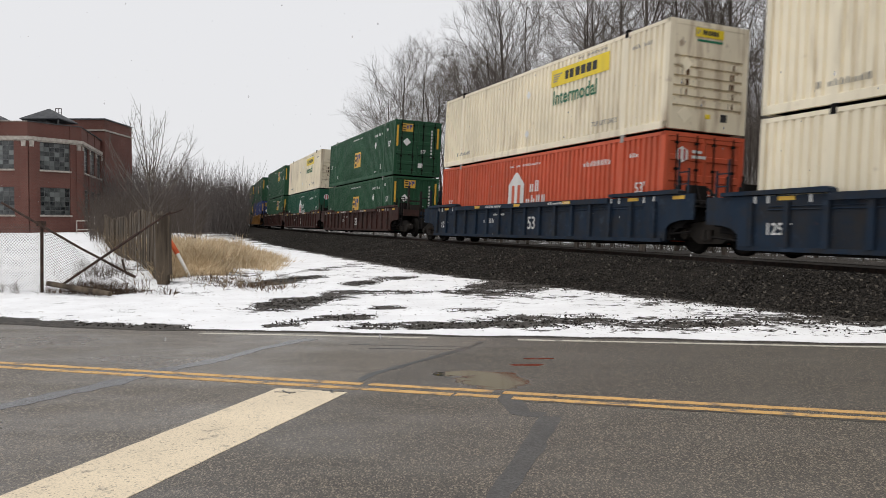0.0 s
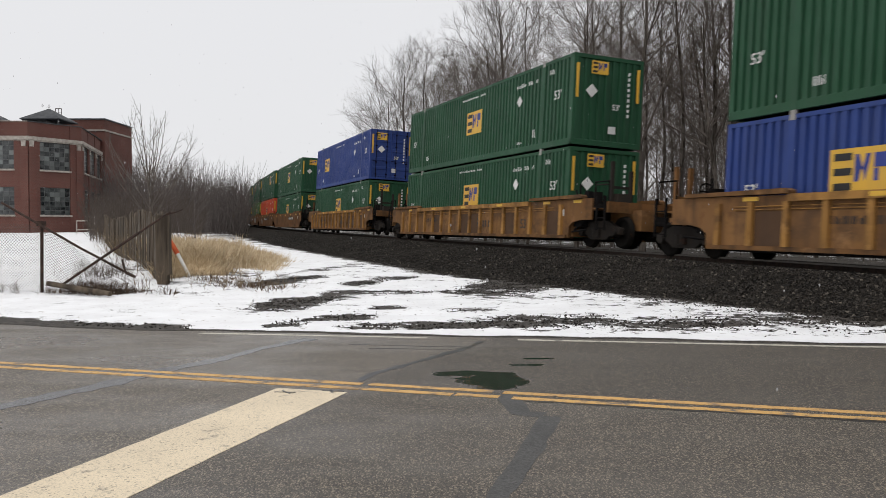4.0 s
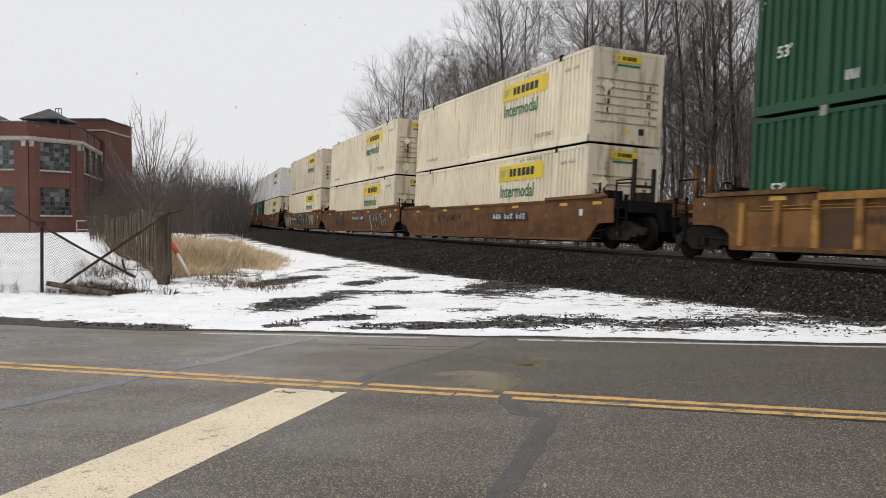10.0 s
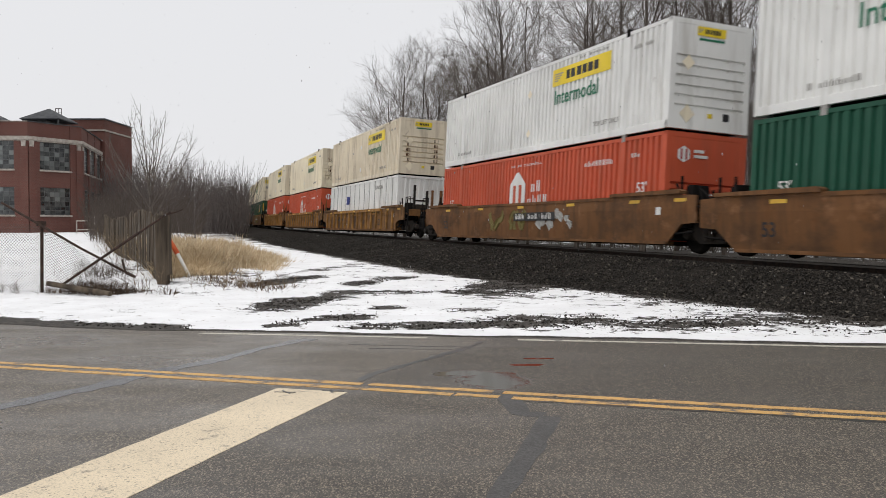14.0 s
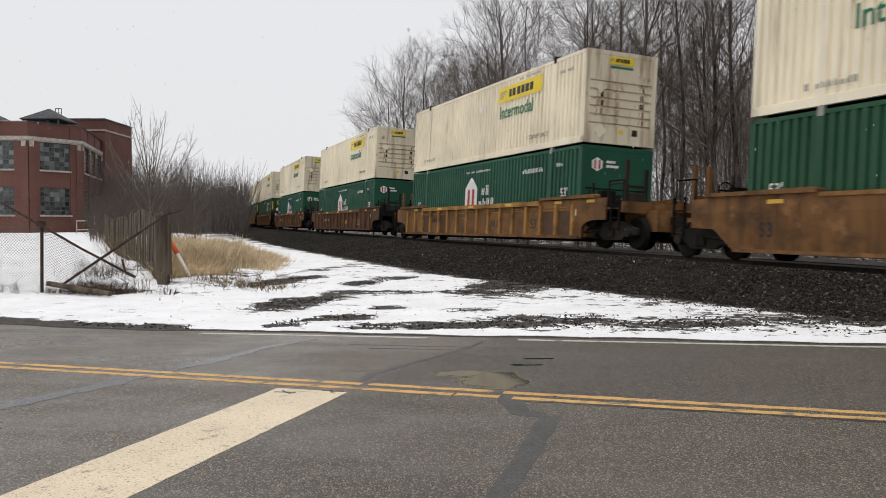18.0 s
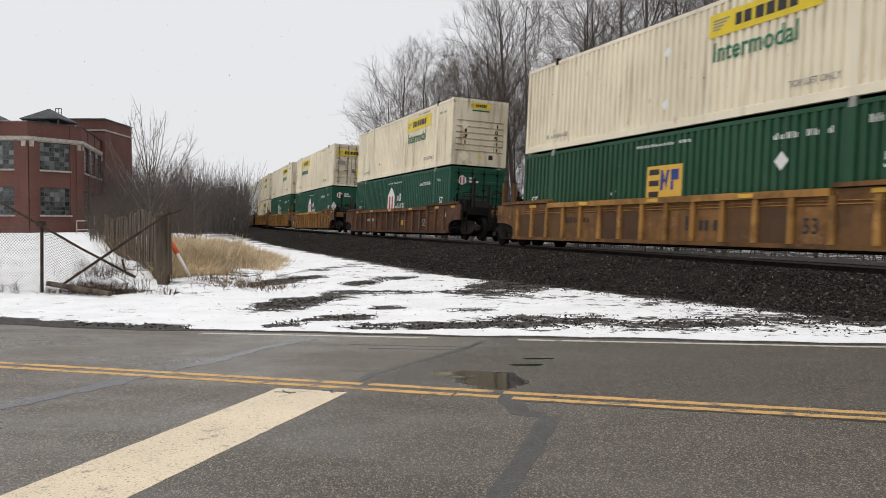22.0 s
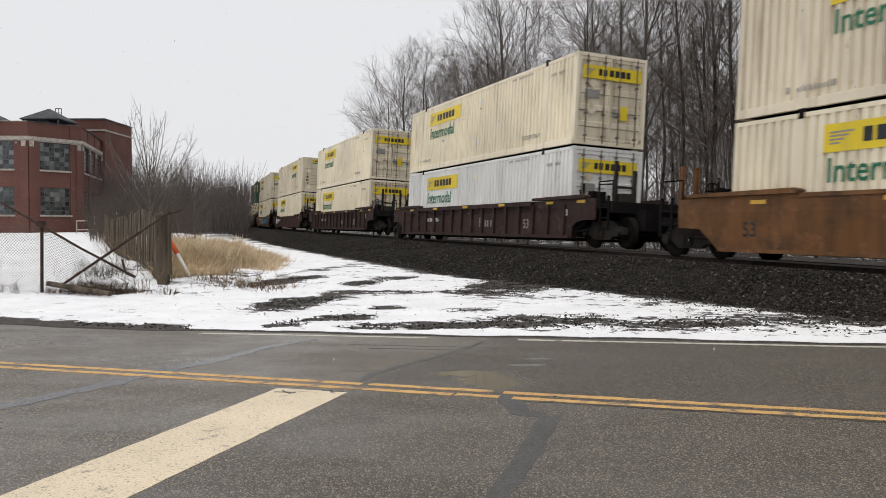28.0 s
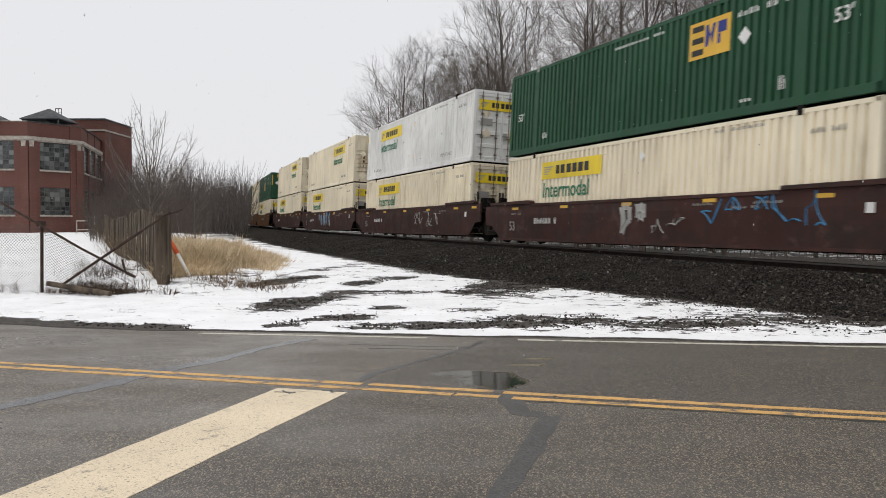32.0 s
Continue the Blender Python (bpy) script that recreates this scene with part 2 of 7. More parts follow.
for spot, squash, reach in (((0.50, 8.05, 0), (1.15, 0.85, 1), 0.62), ((0.22, 8.42, 0), (0.75, 1.6, 1), 0.42), ((0.92, 8.92, 0), (0.8, 1.8, 1), 0.24), ((1.06, 9.35, 0), (0.7, 2.2, 1), 0.22)):
    away = nt_.nodes.new("ShaderNodeVectorMath")
    away.operation, away.inputs[1].default_value = "SUBTRACT", spot
    nt_.links.new(v_, away.inputs[0])
    scaled = nt_.nodes.new("ShaderNodeVectorMath")
    scaled.operation, scaled.inputs[1].default_value = "MULTIPLY", squash
    nt_.links.new(away.outputs[0], scaled.inputs[0])
    size_ = nt_.nodes.new("ShaderNodeVectorMath")
    size_.operation = "LENGTH"
    nt_.links.new(scaled.outputs[0], size_.inputs[0])
    near_ = ramp_of(nt_, size_.outputs["Value"], 0, reach, 1, 0)
    if dip is None:
        dip = near_
    else:
        top_ = nt_.nodes.new("ShaderNodeMath")
        top_.operation = "MAXIMUM"
        nt_.links.new(dip, top_.inputs[0])
        nt_.links.new(near_, top_.inputs[1])
        dip = top_.outputs[0]
dsum = nt_.nodes.new("ShaderNodeMath")
dsum.operation = "ADD"
nt_.links.new(dip, dsum.inputs[0])
nt_.links.new(ramp_of(nt_, noise_of(nt_, v_, 3.0, 6, rough=0.7), 0.3, 0.7, -0.24, 0.24), dsum.inputs[1])
puddly = ramp_of(nt_, dsum.outputs[0], 0.30, 0.46)
c_ = blend(nt_, puddly, c_, blend(nt_, 1.0, c_, (0.30, 0.30, 0.30), "MULTIPLY"))
nt_.links.new(c_, b_.inputs["Base Color"])
sx_ = nt_.nodes.new("ShaderNodeSeparateXYZ")
nt_.links.new(v_, sx_.inputs[0])
wet = nt_.nodes.new("ShaderNodeMath")
wet.operation = "MULTIPLY"
nt_.links.new(ramp_of(nt_, sx_.outputs[0], -3.2, 2.2, 1.0, 0.12), wet.inputs[0])
nt_.links.new(ramp_of(nt_, noise_of(nt_, v_, 0.38, 4, (1, 1.6, 1)), 0.38, 0.6, 0.25, 1.0), wet.inputs[1])
rsum = nt_.nodes.new("ShaderNodeMath")
rsum.operation = "SUBTRACT"
nt_.links.new(ramp_of(nt_, wet.outputs[0], 0.0, 1.0, 0.72, 0.2), rsum.inputs[0])
nt_.links.new(ramp_of(nt_, puddly, 0, 1, 0, 0.7), rsum.inputs[1])
rlow = nt_.nodes.new("ShaderNodeMath")
rlow.operation, rlow.inputs[1].default_value = "MAXIMUM", 0.04
nt_.links.new(rsum.outputs[0], rlow.inputs[0])
nt_.links.new(rlow.outputs[0], b_.inputs["Roughness"])
nt_.links.new(ramp_of(nt_, puddly, 0, 1, 0.5, 0.24), b_.inputs["Specular IOR Level"])
relief(nt_, b_, blend(nt_, ramp_of(nt_, puddly, 0, 1, 0, 0.985), grain, (0.5, 0.5, 0.5)), 0.7, 0.006)
ASPHALT = m_as


def worn_line(name, col, lo, hi):
    m, nt, b = nodes_of(name, 0.62)
    v = coords(nt, False)
    g = noise_of(nt, v, 75, 4, rough=0.8)
    w = noise_of(nt, v, 4.5, 8, rough=0.75)
    c = blend(nt, ramp_of(nt, noise_of(nt, v, 1.1, 4), 0.35, 0.7, 0, 0.5), col, [x * 0.72 for x in col])
    c = blend(nt, ramp_of(nt, g, 0.5, 0.72, 0, 0.7), c, (0.12, 0.11, 0.098))
    vo_ = nt.nodes.new("ShaderNodeTexVoronoi")
    vo_.inputs["Scale"].default_value = 80
    nt.links.new(v, vo_.inputs["Vector"])
    se = nt.nodes.new("ShaderNodeSeparateColor")
    nt.links.new(vo_.outputs["Color"], se.inputs[0])
    c = blend(nt, ramp_of(nt, se.outputs[1], 0.93, 0.99, 0, 0.6), c, (0.06, 0.055, 0.05))
    c = blend(nt, ramp_of(nt, w, lo, hi), c, (0.095, 0.088, 0.08))
    nt.links.new(c, b.inputs["Base Color"])
    relief(nt, b, g, 0.4, 0.005)
    return m


LINE_YELLOW = worn_line("worn_yellow_road_paint", (0.62, 0.36, 0.11), 0.51, 0.64)
LINE_WHITE = worn_line("worn_white_road_paint", (0.58, 0.55, 0.47), 0.52, 0.66)
BAR_WHITE = worn_line("cream_stop_line_paint", (0.73, 0.615, 0.445), 0.575, 0.70)
SEAL = speckled("dark_patching_tar", (0.042, 0.041, 0.040), (0.10, 0.097, 0.094), 60, 0.5, 0.4, 0.004)
CRACK = speckled("wet_black_crack", (0.012, 0.012, 0.012), (0.05, 0.048, 0.045), 40, 0.35, 0.4, 0.004, spec=0.4)
WETSEAL = speckled("wet_tar", (0.034, 0.034, 0.037), (0.085, 0.083, 0.085), 50, 0.26, 0.3, 0.003, spec=0.6)
RUSTSTAIN = speckled("rust_stain", (0.10, 0.045, 0.02), (0.25, 0.13, 0.06), 8, 0.85, 0.2)
nt_ = RUSTSTAIN.node_tree
nt_.links.new(ramp_of(nt_, noise_of(nt_, coords(nt_), 16, 5, (1, 1.4, 0.25), 0.7), 0.36, 0.54, 0, 0.9), nt_.nodes["Principled BSDF"].inputs["Alpha"])

# ground: snow over dark gravel, bare where the vertex layer "bare" is high
m_gr, nt_, b_ = nodes_of("snowy_ground", 0.75, spec=0.3)
v_ = coords(nt_, False)
at = nt_.nodes.new("ShaderNodeAttribute")
at.attribute_name = "bare"
mp_ = nt_.nodes.new("ShaderNodeMapping")
mp_.inputs["Rotation"].default_value[2] = radians(12)
nt_.links.new(v_, mp_.inputs["Vector"])
patch1 = noise_of(nt_, mp_.outputs[0], 0.8, 9, (0.8, 1.0, 1), 0.7)
patch2 = noise_of(nt_, mp_.outputs[0], 3.4, 7, (0.9, 1.1, 1), 0.74)
crumb = noise_of(nt_, v_, 26, 3, rough=0.6)
ad = nt_.nodes.new("ShaderNodeMath")
ad.operation = "ADD"
nt_.links.new(at.outputs["Fac"], ad.inputs[0])
nt_.links.new(ramp_of(nt_, patch1, 0.3, 0.7, -0.42, 0.42), ad.inputs[1])
ad2 = nt_.nodes.new("ShaderNodeMath")
ad2.operation = "ADD"
nt_.links.new(ad.outputs[0], ad2.inputs[0])
nt_.links.new(ramp_of(nt_, patch2, 0.25, 0.75, -0.56, 0.56), ad2.inputs[1])
ad3 = nt_.nodes.new("ShaderNodeMath")
ad3.operation = "ADD"
nt_.links.new(ad2.outputs[0], ad3.inputs[0])
nt_.links.new(ramp_of(nt_, crumb, 0.3, 0.7, -0.11, 0.11), ad3.inputs[1])
mask = ramp_of(nt_, ad3.outputs[0], 0.47, 0.52)
fleck = ramp_of(nt_, noise_of(nt_, v_, 11, 4, (0.7, 1, 1), 0.7), 0.625, 0.68, 0, 0.75)
dirtn = noise_of(nt_, v_, 20, 6, rough=0.7)
dirt = blend(nt_, ramp_of(nt_, dirtn, 0.4, 0.68), (0.016, 0.0145, 0.013), (0.095, 0.083, 0.071))
snow = blend(nt_, ramp_of(nt_, noise_of(nt_, v_, 1.4, 5), 0.3, 0.7), (0.84, 0.85, 0.87), (0.73, 0.735, 0.75))
snow = blend(nt_, fleck, snow, (0.17, 0.12, 0.08))
nt_.links.new(blend(nt_, mask, snow, dirt), b_.inputs["Base Color"])
relief(nt_, b_, blend(nt_, mask, noise_of(nt_, v_, 9, 5), dirtn), 0.6, 0.03)
GROUND = m_gr


# ---- builders ----
def mesh_of(name, verts, faces, mat=None, smooth=False):
    me = bpy.data.meshes.new(name)
    me.from_pydata([tuple(v) for v in verts], [], [tuple(f) for f in faces])
    if mat:
        me.materials.append(mat)
    if smooth:
        me.shade_smooth()
    me.update()
    return me


def part(name, me, mat=None, parent=None, label="", at=None):
    """One mesh object under a thing or part; me is a mesh or a bmesh."""
    if isinstance(me, bmesh.types.BMesh):
        bm, me = me, bpy.data.meshes.new(name)
        bm.to_mesh(me)
        bm.free()
    if mat and not me.materials:
        me.materials.append(mat)
    ob = new(name, me)
    if parent:
        ob.parent = parent
    if at is not None:
        ob.matrix_basis = at if isinstance(at, Matrix) else Matrix.Translation(at)
    if label:
        ob["label"] = label
    return ob


BOXF = [(0, 3, 2, 1), (4, 5, 6, 7), (0, 1, 5, 4), (1, 2, 6, 5), (2, 3, 7, 6), (3, 0, 4, 7)]


class Shape:
    """Collects boxes, tubes and plates into one mesh."""

    def __init__(self):
        self.v, self.f = [], []

    def box(self, x0, x1, y0, y1, z0, z1, taper=0.0):
        n = len(self.v)
        t = taper
        self.v += [(x0, y0, z0), (x1, y0, z0), (x1, y1, z0), (x0, y1, z0),
                   (x0 + t, y0 + t, z1), (x1 - t, y0 + t, z1), (x1 - t, y1 - t, z1), (x0 + t, y1 - t, z1)]
        self.f += [tuple(n + i for i in q) for q in BOXF]
        return self

    def plate(self, pts, y0, y1):
        """A polygon in x and z, from y0 to y1."""
        n, k = len(self.v), len(pts)
        self.v += [(x, y0, z) for x, z in pts] + [(x, y1, z) for x, z in pts]
        self.f += [tuple(n + i for i in range(k)), tuple(n + k + i for i in reversed(range(k)))]
        self.f += [(n + i, n + k + i, n + k + (i + 1) % k, n + (i + 1) % k) for i in range(k)]
        return self

    def tube(self, a, b, r, r2=None, sides=8, caps=True):
        a, b = Vector(a), Vector(b)
        r2 = r if r2 is None else r2
        q = (b - a).to_track_quat("Z", "Y")
        n = len(self.v)
        for c, rr in ((a, r), (b, r2)):
            for i in range(sides):
                w = 2 * math.pi * i / sides
                self.v.append(tuple(c + q @ Vector((rr * math.cos(w), rr * math.sin(w), 0))))
        self.f += [(n + i, n + (i + 1) % sides, n + sides + (i + 1) % sides, n + sides + i) for i in range(sides)]
        if caps:
            self.f += [tuple(n + i for i in reversed(range(sides))), tuple(n + sides + i for i in range(sides))]
        return self

    def lathe(self, prof, c, axis="y", sides=20):
        """A turned form: (radius, along) pairs about an axis through c."""
        n, k = len(self.v), len(prof)
        for i in range(sides):
            w = 2 * math.pi * i / sides
            for r, h in prof:
                p, q = r * math.cos(w), r * math.sin(w)
                self.v.append({"y": (c[0] + p, c[1] + h, c[2] + q), "z": (c[0] + p, c[1] + q, c[2] + h), "x": (c[0] + h, c[1] + p, c[2] + q)}[axis])
        for i in range(sides):
            j = (i + 1) % sides
            self.f += [(n + i * k + a, n + i * k + a + 1, n + j * k + a + 1, n + j * k + a) for a in range(k - 1)]
        return self

    def mesh(self, name, mat=None, smooth=False):
        return mesh_of(name, self.v, self.f, mat, smooth)


def box_mesh(name, mat, *dims, taper=0.0):
    return Shape().box(*dims, taper=taper).mesh(name, mat)


TEXTS = {}


def text_mesh(body, size, mat, wide=1.0):
    """Letters lying in x and z, facing +y, that read towards -x; origin at the lower left."""
    key = (body, size, mat.name, wide)
    if key not in TEXTS:
        cu = bpy.data.curves.new("letters", "FONT")
        cu.body, cu.size, cu.resolution_u, cu.extrude, cu.offset = body, size, 3, 0.002, size * 0.012
        ob = new("letters", cu)
        bpy.context.view_layer.update()
        me = bpy.data.meshes.new_from_object(ob.evaluated_get(bpy.context.evaluated_depsgraph_get()))
        bpy.data.objects.remove(ob)
        me.transform(Matrix(((-wide, 0, 0, 0), (0, 0, 1, 0), (0, 1, 0, 0), (0, 0, 0, 1))))
        me.materials.clear()
        me.materials.append(mat)
        TEXTS[key] = me
    return TEXTS[key]


END_TURN = Matrix.Rotation(radians(90), 4, "Z")  # from the long side to the leading end

# ---- the line of the track ----
PHI, OFFSET, BEND, CURVE, CANT, Z0, GRADE = 0.3687, 14.494, 27.75, 0.0010197, 0.05166, 0.578, 0.00666
SPEED = 26.304
AX, NX = (-math.sin(PHI), math.cos(PHI)), (math.cos(PHI), math.sin(PHI))


def rail_height(s):
    return Z0 + GRADE * min(max(s, -20), 170)


def on_track(s):
    """Place, heading from the straight and height of the track's centre at s metres."""
    if s <= BEND:
        along, out, turn = s, 0.0, 0.0
    else:
        turn = CURVE * (s - BEND)
        along, out = BEND + math.sin(turn) / CURVE, (1 - math.cos(turn)) / CURVE
    out += OFFSET
    return AX[0] * along + NX[0] * out, AX[1] * along + NX[1] * out, rail_height(s), turn


def track_pose(s):
    """Local x runs back along the train, y to the near side, z up; leaning with the cant."""
    x, y, z, turn = on_track(s)
    return Matrix.Translation((x, y, z)) @ Matrix.Rotation(PHI + radians(90) - turn, 4, "Z") @ Matrix.Rotation(CANT, 4, "X")


def across(x, y):
    """For arrays of places: metres along the track, and sideways from its centre (away from the eye)."""
    u = AX[0] * x + AX[1] * y
    w = NX[0] * x + NX[1] * y - OFFSET
    r = 1 / CURVE
    ang = np.arctan2(u - BEND, r - w)
    dist = np.hypot(u - BEND, r - w)
    return np.where(u <= BEND, u, BEND + r * ang), np.where(u <= BEND, w, r - dist)

# ---- ground, road and track bed ----
RX, RY = (0.9638, -0.2666), (0.2666, 0.9638)  # along the road, and across it


def road_coords(x, y):
    y = y - 7.35
    return RX[0] * x + RX[1] * y, RY[0] * x + RY[1] * y


def road_point(a, q):
    return RX[0] * a + RY[0] * q, 7.35 + RX[1] * a + RY[1] * q


def line_edge(a):
    return 3.68 + 0.115 * np.clip(a, -5.5, 6.5)


def road_edge(a):
    return line_edge(a) + 0.28 + 0.05 * np.sin(a * 1.3) + 0.03 * np.sin(a * 4.1 + 1)


def ramp_up(a):
    t = np.clip((a - 7.0) / 6.0, 0, 1)
    return 0.565 * t * t * (3 - 2 * t)


WAVES = {}


def bumps(x, y, size, seed):
    """Soft rolling relief from a few waves."""
    if (size, seed) not in WAVES:
        rng = np.random.RandomState(seed)
        w = rng.uniform(0, 2 * math.pi, 9)
        k = 2 * math.pi / (size * rng.uniform(0.5, 1.6, 9))
        WAVES[size, seed] = [(float(a * math.cos(b)), float(a * math.sin(b)), float(c)) for a, b, c in zip(k, w, rng.uniform(0, 6.28, 9))]
    z = 0.0
    for kx, ky, ph in WAVES[size, seed]:
        z = z + np.sin(kx * x + ky * y + ph)
    return z / 9


def ground_height(x, y):
    a, q = road_coords(x, y)
    s, w = across(x, y)
    z = GRADE * np.clip(y - 11, 0, 160) + 0.03
    z = z + 0.10 * bumps(x, y, 5.0, 3) * np.clip((y - 13) / 4, 0, 1) + 0.03 * bumps(x, y, 1.1, 5)
    # rough rise under the straw-coloured grass, and a snow heap behind it
    z = z + 0.30 * np.exp(-((x + 8.6) / 2.4) ** 2 - ((y - 29) / 7.5) ** 2) + 0.75 * np.exp(-((x + 17.5) / 3.5) ** 2 - ((y - 58) / 8) ** 2)
    z = z + 0.35 * np.clip((-x - 9) / 25, 0, 1) * np.clip((y - 24) / 40, 0, 1)
    bed = np.clip((12.0 - np.abs(w)) / 5.0, 0, 1)
    railz = Z0 + GRADE * np.clip(s, -20, 170)
    z = z * (1 - bed) + bed * (railz - 0.62 + 0.03 * bumps(x, y, 1.1, 5))
    edge = road_edge(a)
    on = np.clip((q - edge + 0.02) / 0.5, 0, 1)
    on = on * on * (3 - 2 * on)
    lift = ramp_up(a)
    return np.where(q < edge - 0.1, lift - 0.04, on * np.maximum(z, lift * np.clip(1 - (q - edge) / 5, 0, 1)) + (1 - on) * (lift + 0.012))


def steps(lo, hi, fine, reach=2600.0, grow=1.22):
    mid = list(np.arange(lo, hi, fine))
    up, down, d = [hi], [lo], fine
    while up[-1] < reach:
        d *= grow
        up.append(up[-1] + d)
        down.append(down[-1] - d)
    return np.array(down[:0:-1] + mid + up)


# the sheet's rows run along the road's edge
gx = steps(-18, 10, 0.14)
gy = steps(2.4, 24, 0.14)
gy = np.concatenate([-np.cumsum(0.3 * 1.25 ** np.arange(34))[::-1] - 0.6, np.arange(-0.6, 2.35, 0.06), gy[gy > 2.35]])
EA, ED = np.meshgrid(gx, gy)
EQ = ED + road_edge(EA)
GX, GY = RX[0] * EA + RY[0] * EQ, 7.35 + RX[1] * EA + RY[1] * EQ
GZ = ground_height(GX, GY)
verts = np.stack([GX.ravel(), GY.ravel(), GZ.ravel()], 1)
nx_, ny_ = len(gx), len(gy)
idx = np.arange(nx_ * ny_).reshape(ny_, nx_)
faces = np.stack([idx[:-1, :-1].ravel(), idx[:-1, 1:].ravel(), idx[1:, 1:].ravel(), idx[1:, :-1].ravel()], 1)
me = mesh_of("ground", verts.tolist(), faces.tolist(), GROUND, True)
ga, gq = road_coords(GX, GY)
gs, gw = across(GX, GY)
dq = gq - road_edge(ga)
# bare gravel: x, y, half width, half depth and strength of each patch in the snow
PATCHES = [(-3.78, 26.30, 0.36, 2.53, 0.45), (-1.95, 20.49, 0.52, 0.82, 0.75), (-1.30, 22.18, 0.59, 0.72, 0.60), (-1.11, 17.83, 1.57, 0.55, 0.50), (-2.74, 15.57, 0.58, 1.54, 0.90), (-4.05, 21.50, 0.53, 1.69, 0.75), (-1.05, 14.60, 0.39, 0.42, 0.42), (-1.55, 13.21, 0.56, 0.47, 0.80),
           (-2.31, 12.38, 0.34, 0.56, 0.75), (-0.52, 12.09, 1.12, 0.47, 0.75), (1.46, 12.67, 1.08, 0.94, 0.70), (0.45, 14.17, 0.50, 0.44, 0.40), (1.39, 19.24, 0.98, 2.59, 0.65), (3.44, 12.21, 1.04, 0.66, 0.44), (5.07, 12.8, 1.94, 0.55, 0.30)]


def bare_at(x, y):
    """How bare of snow the ground is."""
    a, q = road_coords(x, y)
    s, w = across(x, y)
    d = q - road_edge(a)
    b = 0.03 + 0.08 * bumps(x, y, 2.5, 8)
    for px, py, rx, ry, k in PATCHES:
        b = b + k * np.exp(-np.abs((x - px - 0.25 * (y - py)) / rx) ** 3 - np.abs((y - py) / ry) ** 3)
    b = b + 0.09 * np.clip((x + 4.8) / 1.5, 0, 1) * np.clip((y - 12.5) / 2, 0, 1)
    wide_ = np.clip((s - 8) / 16, 0, 1)
    toe = 1.7 + (-w - 1.7) / (0.44 + 0.56 * wide_ * wide_ * (3 - 2 * wide_))
    b = b + np.clip((7.8 - toe) / 1.9, 0, 1) * 0.23 + np.clip((6.4 - toe) / 0.6, 0, 1) * 0.8
    # ploughed gravel beyond the edge line, then snow against the asphalt
    b = b + np.clip((x - 1.5) / 4, 0, 1) * np.clip((d - 0.35) / 0.4, 0, 1) * 0.35 - 0.25 * np.exp(-((d - 0.17) / 0.13) ** 2)
    b = b + np.clip((-3.2 - x) / 0.8, 0, 1) * 1.25 * np.exp(-((d - 0.10) / 0.28) ** 2) + 0.30 * np.exp(-(d / 0.05) ** 2)
    # trodden earth and dead growth round the fence and the tall grass
    b = b + 0.34 * np.exp(-((x + 6.9) / 1.4) ** 2 - ((y - 17.7) / 0.6) ** 2) + 0.40 * np.exp(-((x + 7.2) / 2.6) ** 2 - ((y - 25) / 4.5) ** 2)
    b = b + 0.32 * np.exp(-((x + 5.4) / 1.0) ** 2 - ((y - 19.0) / 0.9) ** 2)
    return b


bare = bare_at(GX, GY)
bare = np.where(gw > 0, np.where(gw < 12, 0.92, 0.62), bare)
bare = np.where(dq < 0.02, 1.0, bare)
attr = me.attributes.new("bare", "FLOAT", "POINT")
attr.data.foreach_set("value", bare.ravel().astype(np.float32))
tagged(new("ground", me), "snow-covered ground with patches of bare dark gravel", "ground", kind="structure")

# road
ra = np.concatenate([np.arange(-170, -14, 4.0), np.arange(-14, 16, 0.5), np.arange(16, 60, 3.0)])
rq = np.concatenate([np.linspace(-16, 3, 30), np.linspace(0, 1, 6)[1:] + 3])
v, f = [], []
for a in ra:
    e = float(road_edge(np.array(a)))
    for q in rq:
        qq = q if q <= 3 else 3 + (q - 3) * (e - 3)
        x, y = road_point(a, qq)
        v.append((x, y, float(ramp_up(np.array(a)))))
    for q, dz in ((e + 0.04, -0.06),):
        x, y = road_point(a, q)
        v.append((x, y, float(ramp_up(np.array(a))) + dz))
k = len(rq) + 1
for i in range(len(ra) - 1):
    for j in range(k - 1):
        f.append((i * k + j, (i + 1) * k + j, (i + 1) * k + j + 1, i * k + j + 1))
tagged(new("road", mesh_of("road", v, f, ASPHALT, True)), "damp grey asphalt road with patched cracks", "road", kind="structure")


def ribbon(name, pts, width, mat, label, rise=0.006, jitter=0.0, seed=1, group=""):
    """A thin strip on the road along points (a, q) in road metres."""
    rng = random.Random(seed)
    out = []
    for (a0, q0), (a1, q1) in zip(pts, pts[1:]):
        n = max(2, int(math.hypot(a1 - a0, q1 - q0) / 0.12))
        out += [(a0 + (a1 - a0) * i / n, q0 + (q1 - q0) * i / n) for i in range(n)]
    out.append(pts[-1])
    v, f = [], []
    for i, (a, q) in enumerate(out):
        p, n = out[max(i - 1, 0)], out[min(i + 1, len(out) - 1)]
        da, dq_ = n[0] - p[0], n[1] - p[1]
        ln = math.hypot(da, dq_) or 1
        w = width if not callable(width) else width(i / (len(out) - 1))
        for side in (-1, 1):
            h = side * (w / 2) * (1 + rng.uniform(-jitter, jitter))
            x, y = road_point(a - dq_ / ln * h, q + da / ln * h)
            zz = float(ramp_up(np.array(a)))
            v += [(x, y, zz + 0.6 * rise), (x, y, zz - 0.004)]
    f = []
    for i in range(len(out) - 1):
        n = 4 * i
        f += [(n, n + 4, n + 6, n + 2), (n, n + 1, n + 5, n + 4), (n + 2, n + 6, n + 7, n + 3)]
    return tagged(new(name, mesh_of(name, v, f, mat)), label, "road marking" if "line" in name else "road patch", group, "structure")


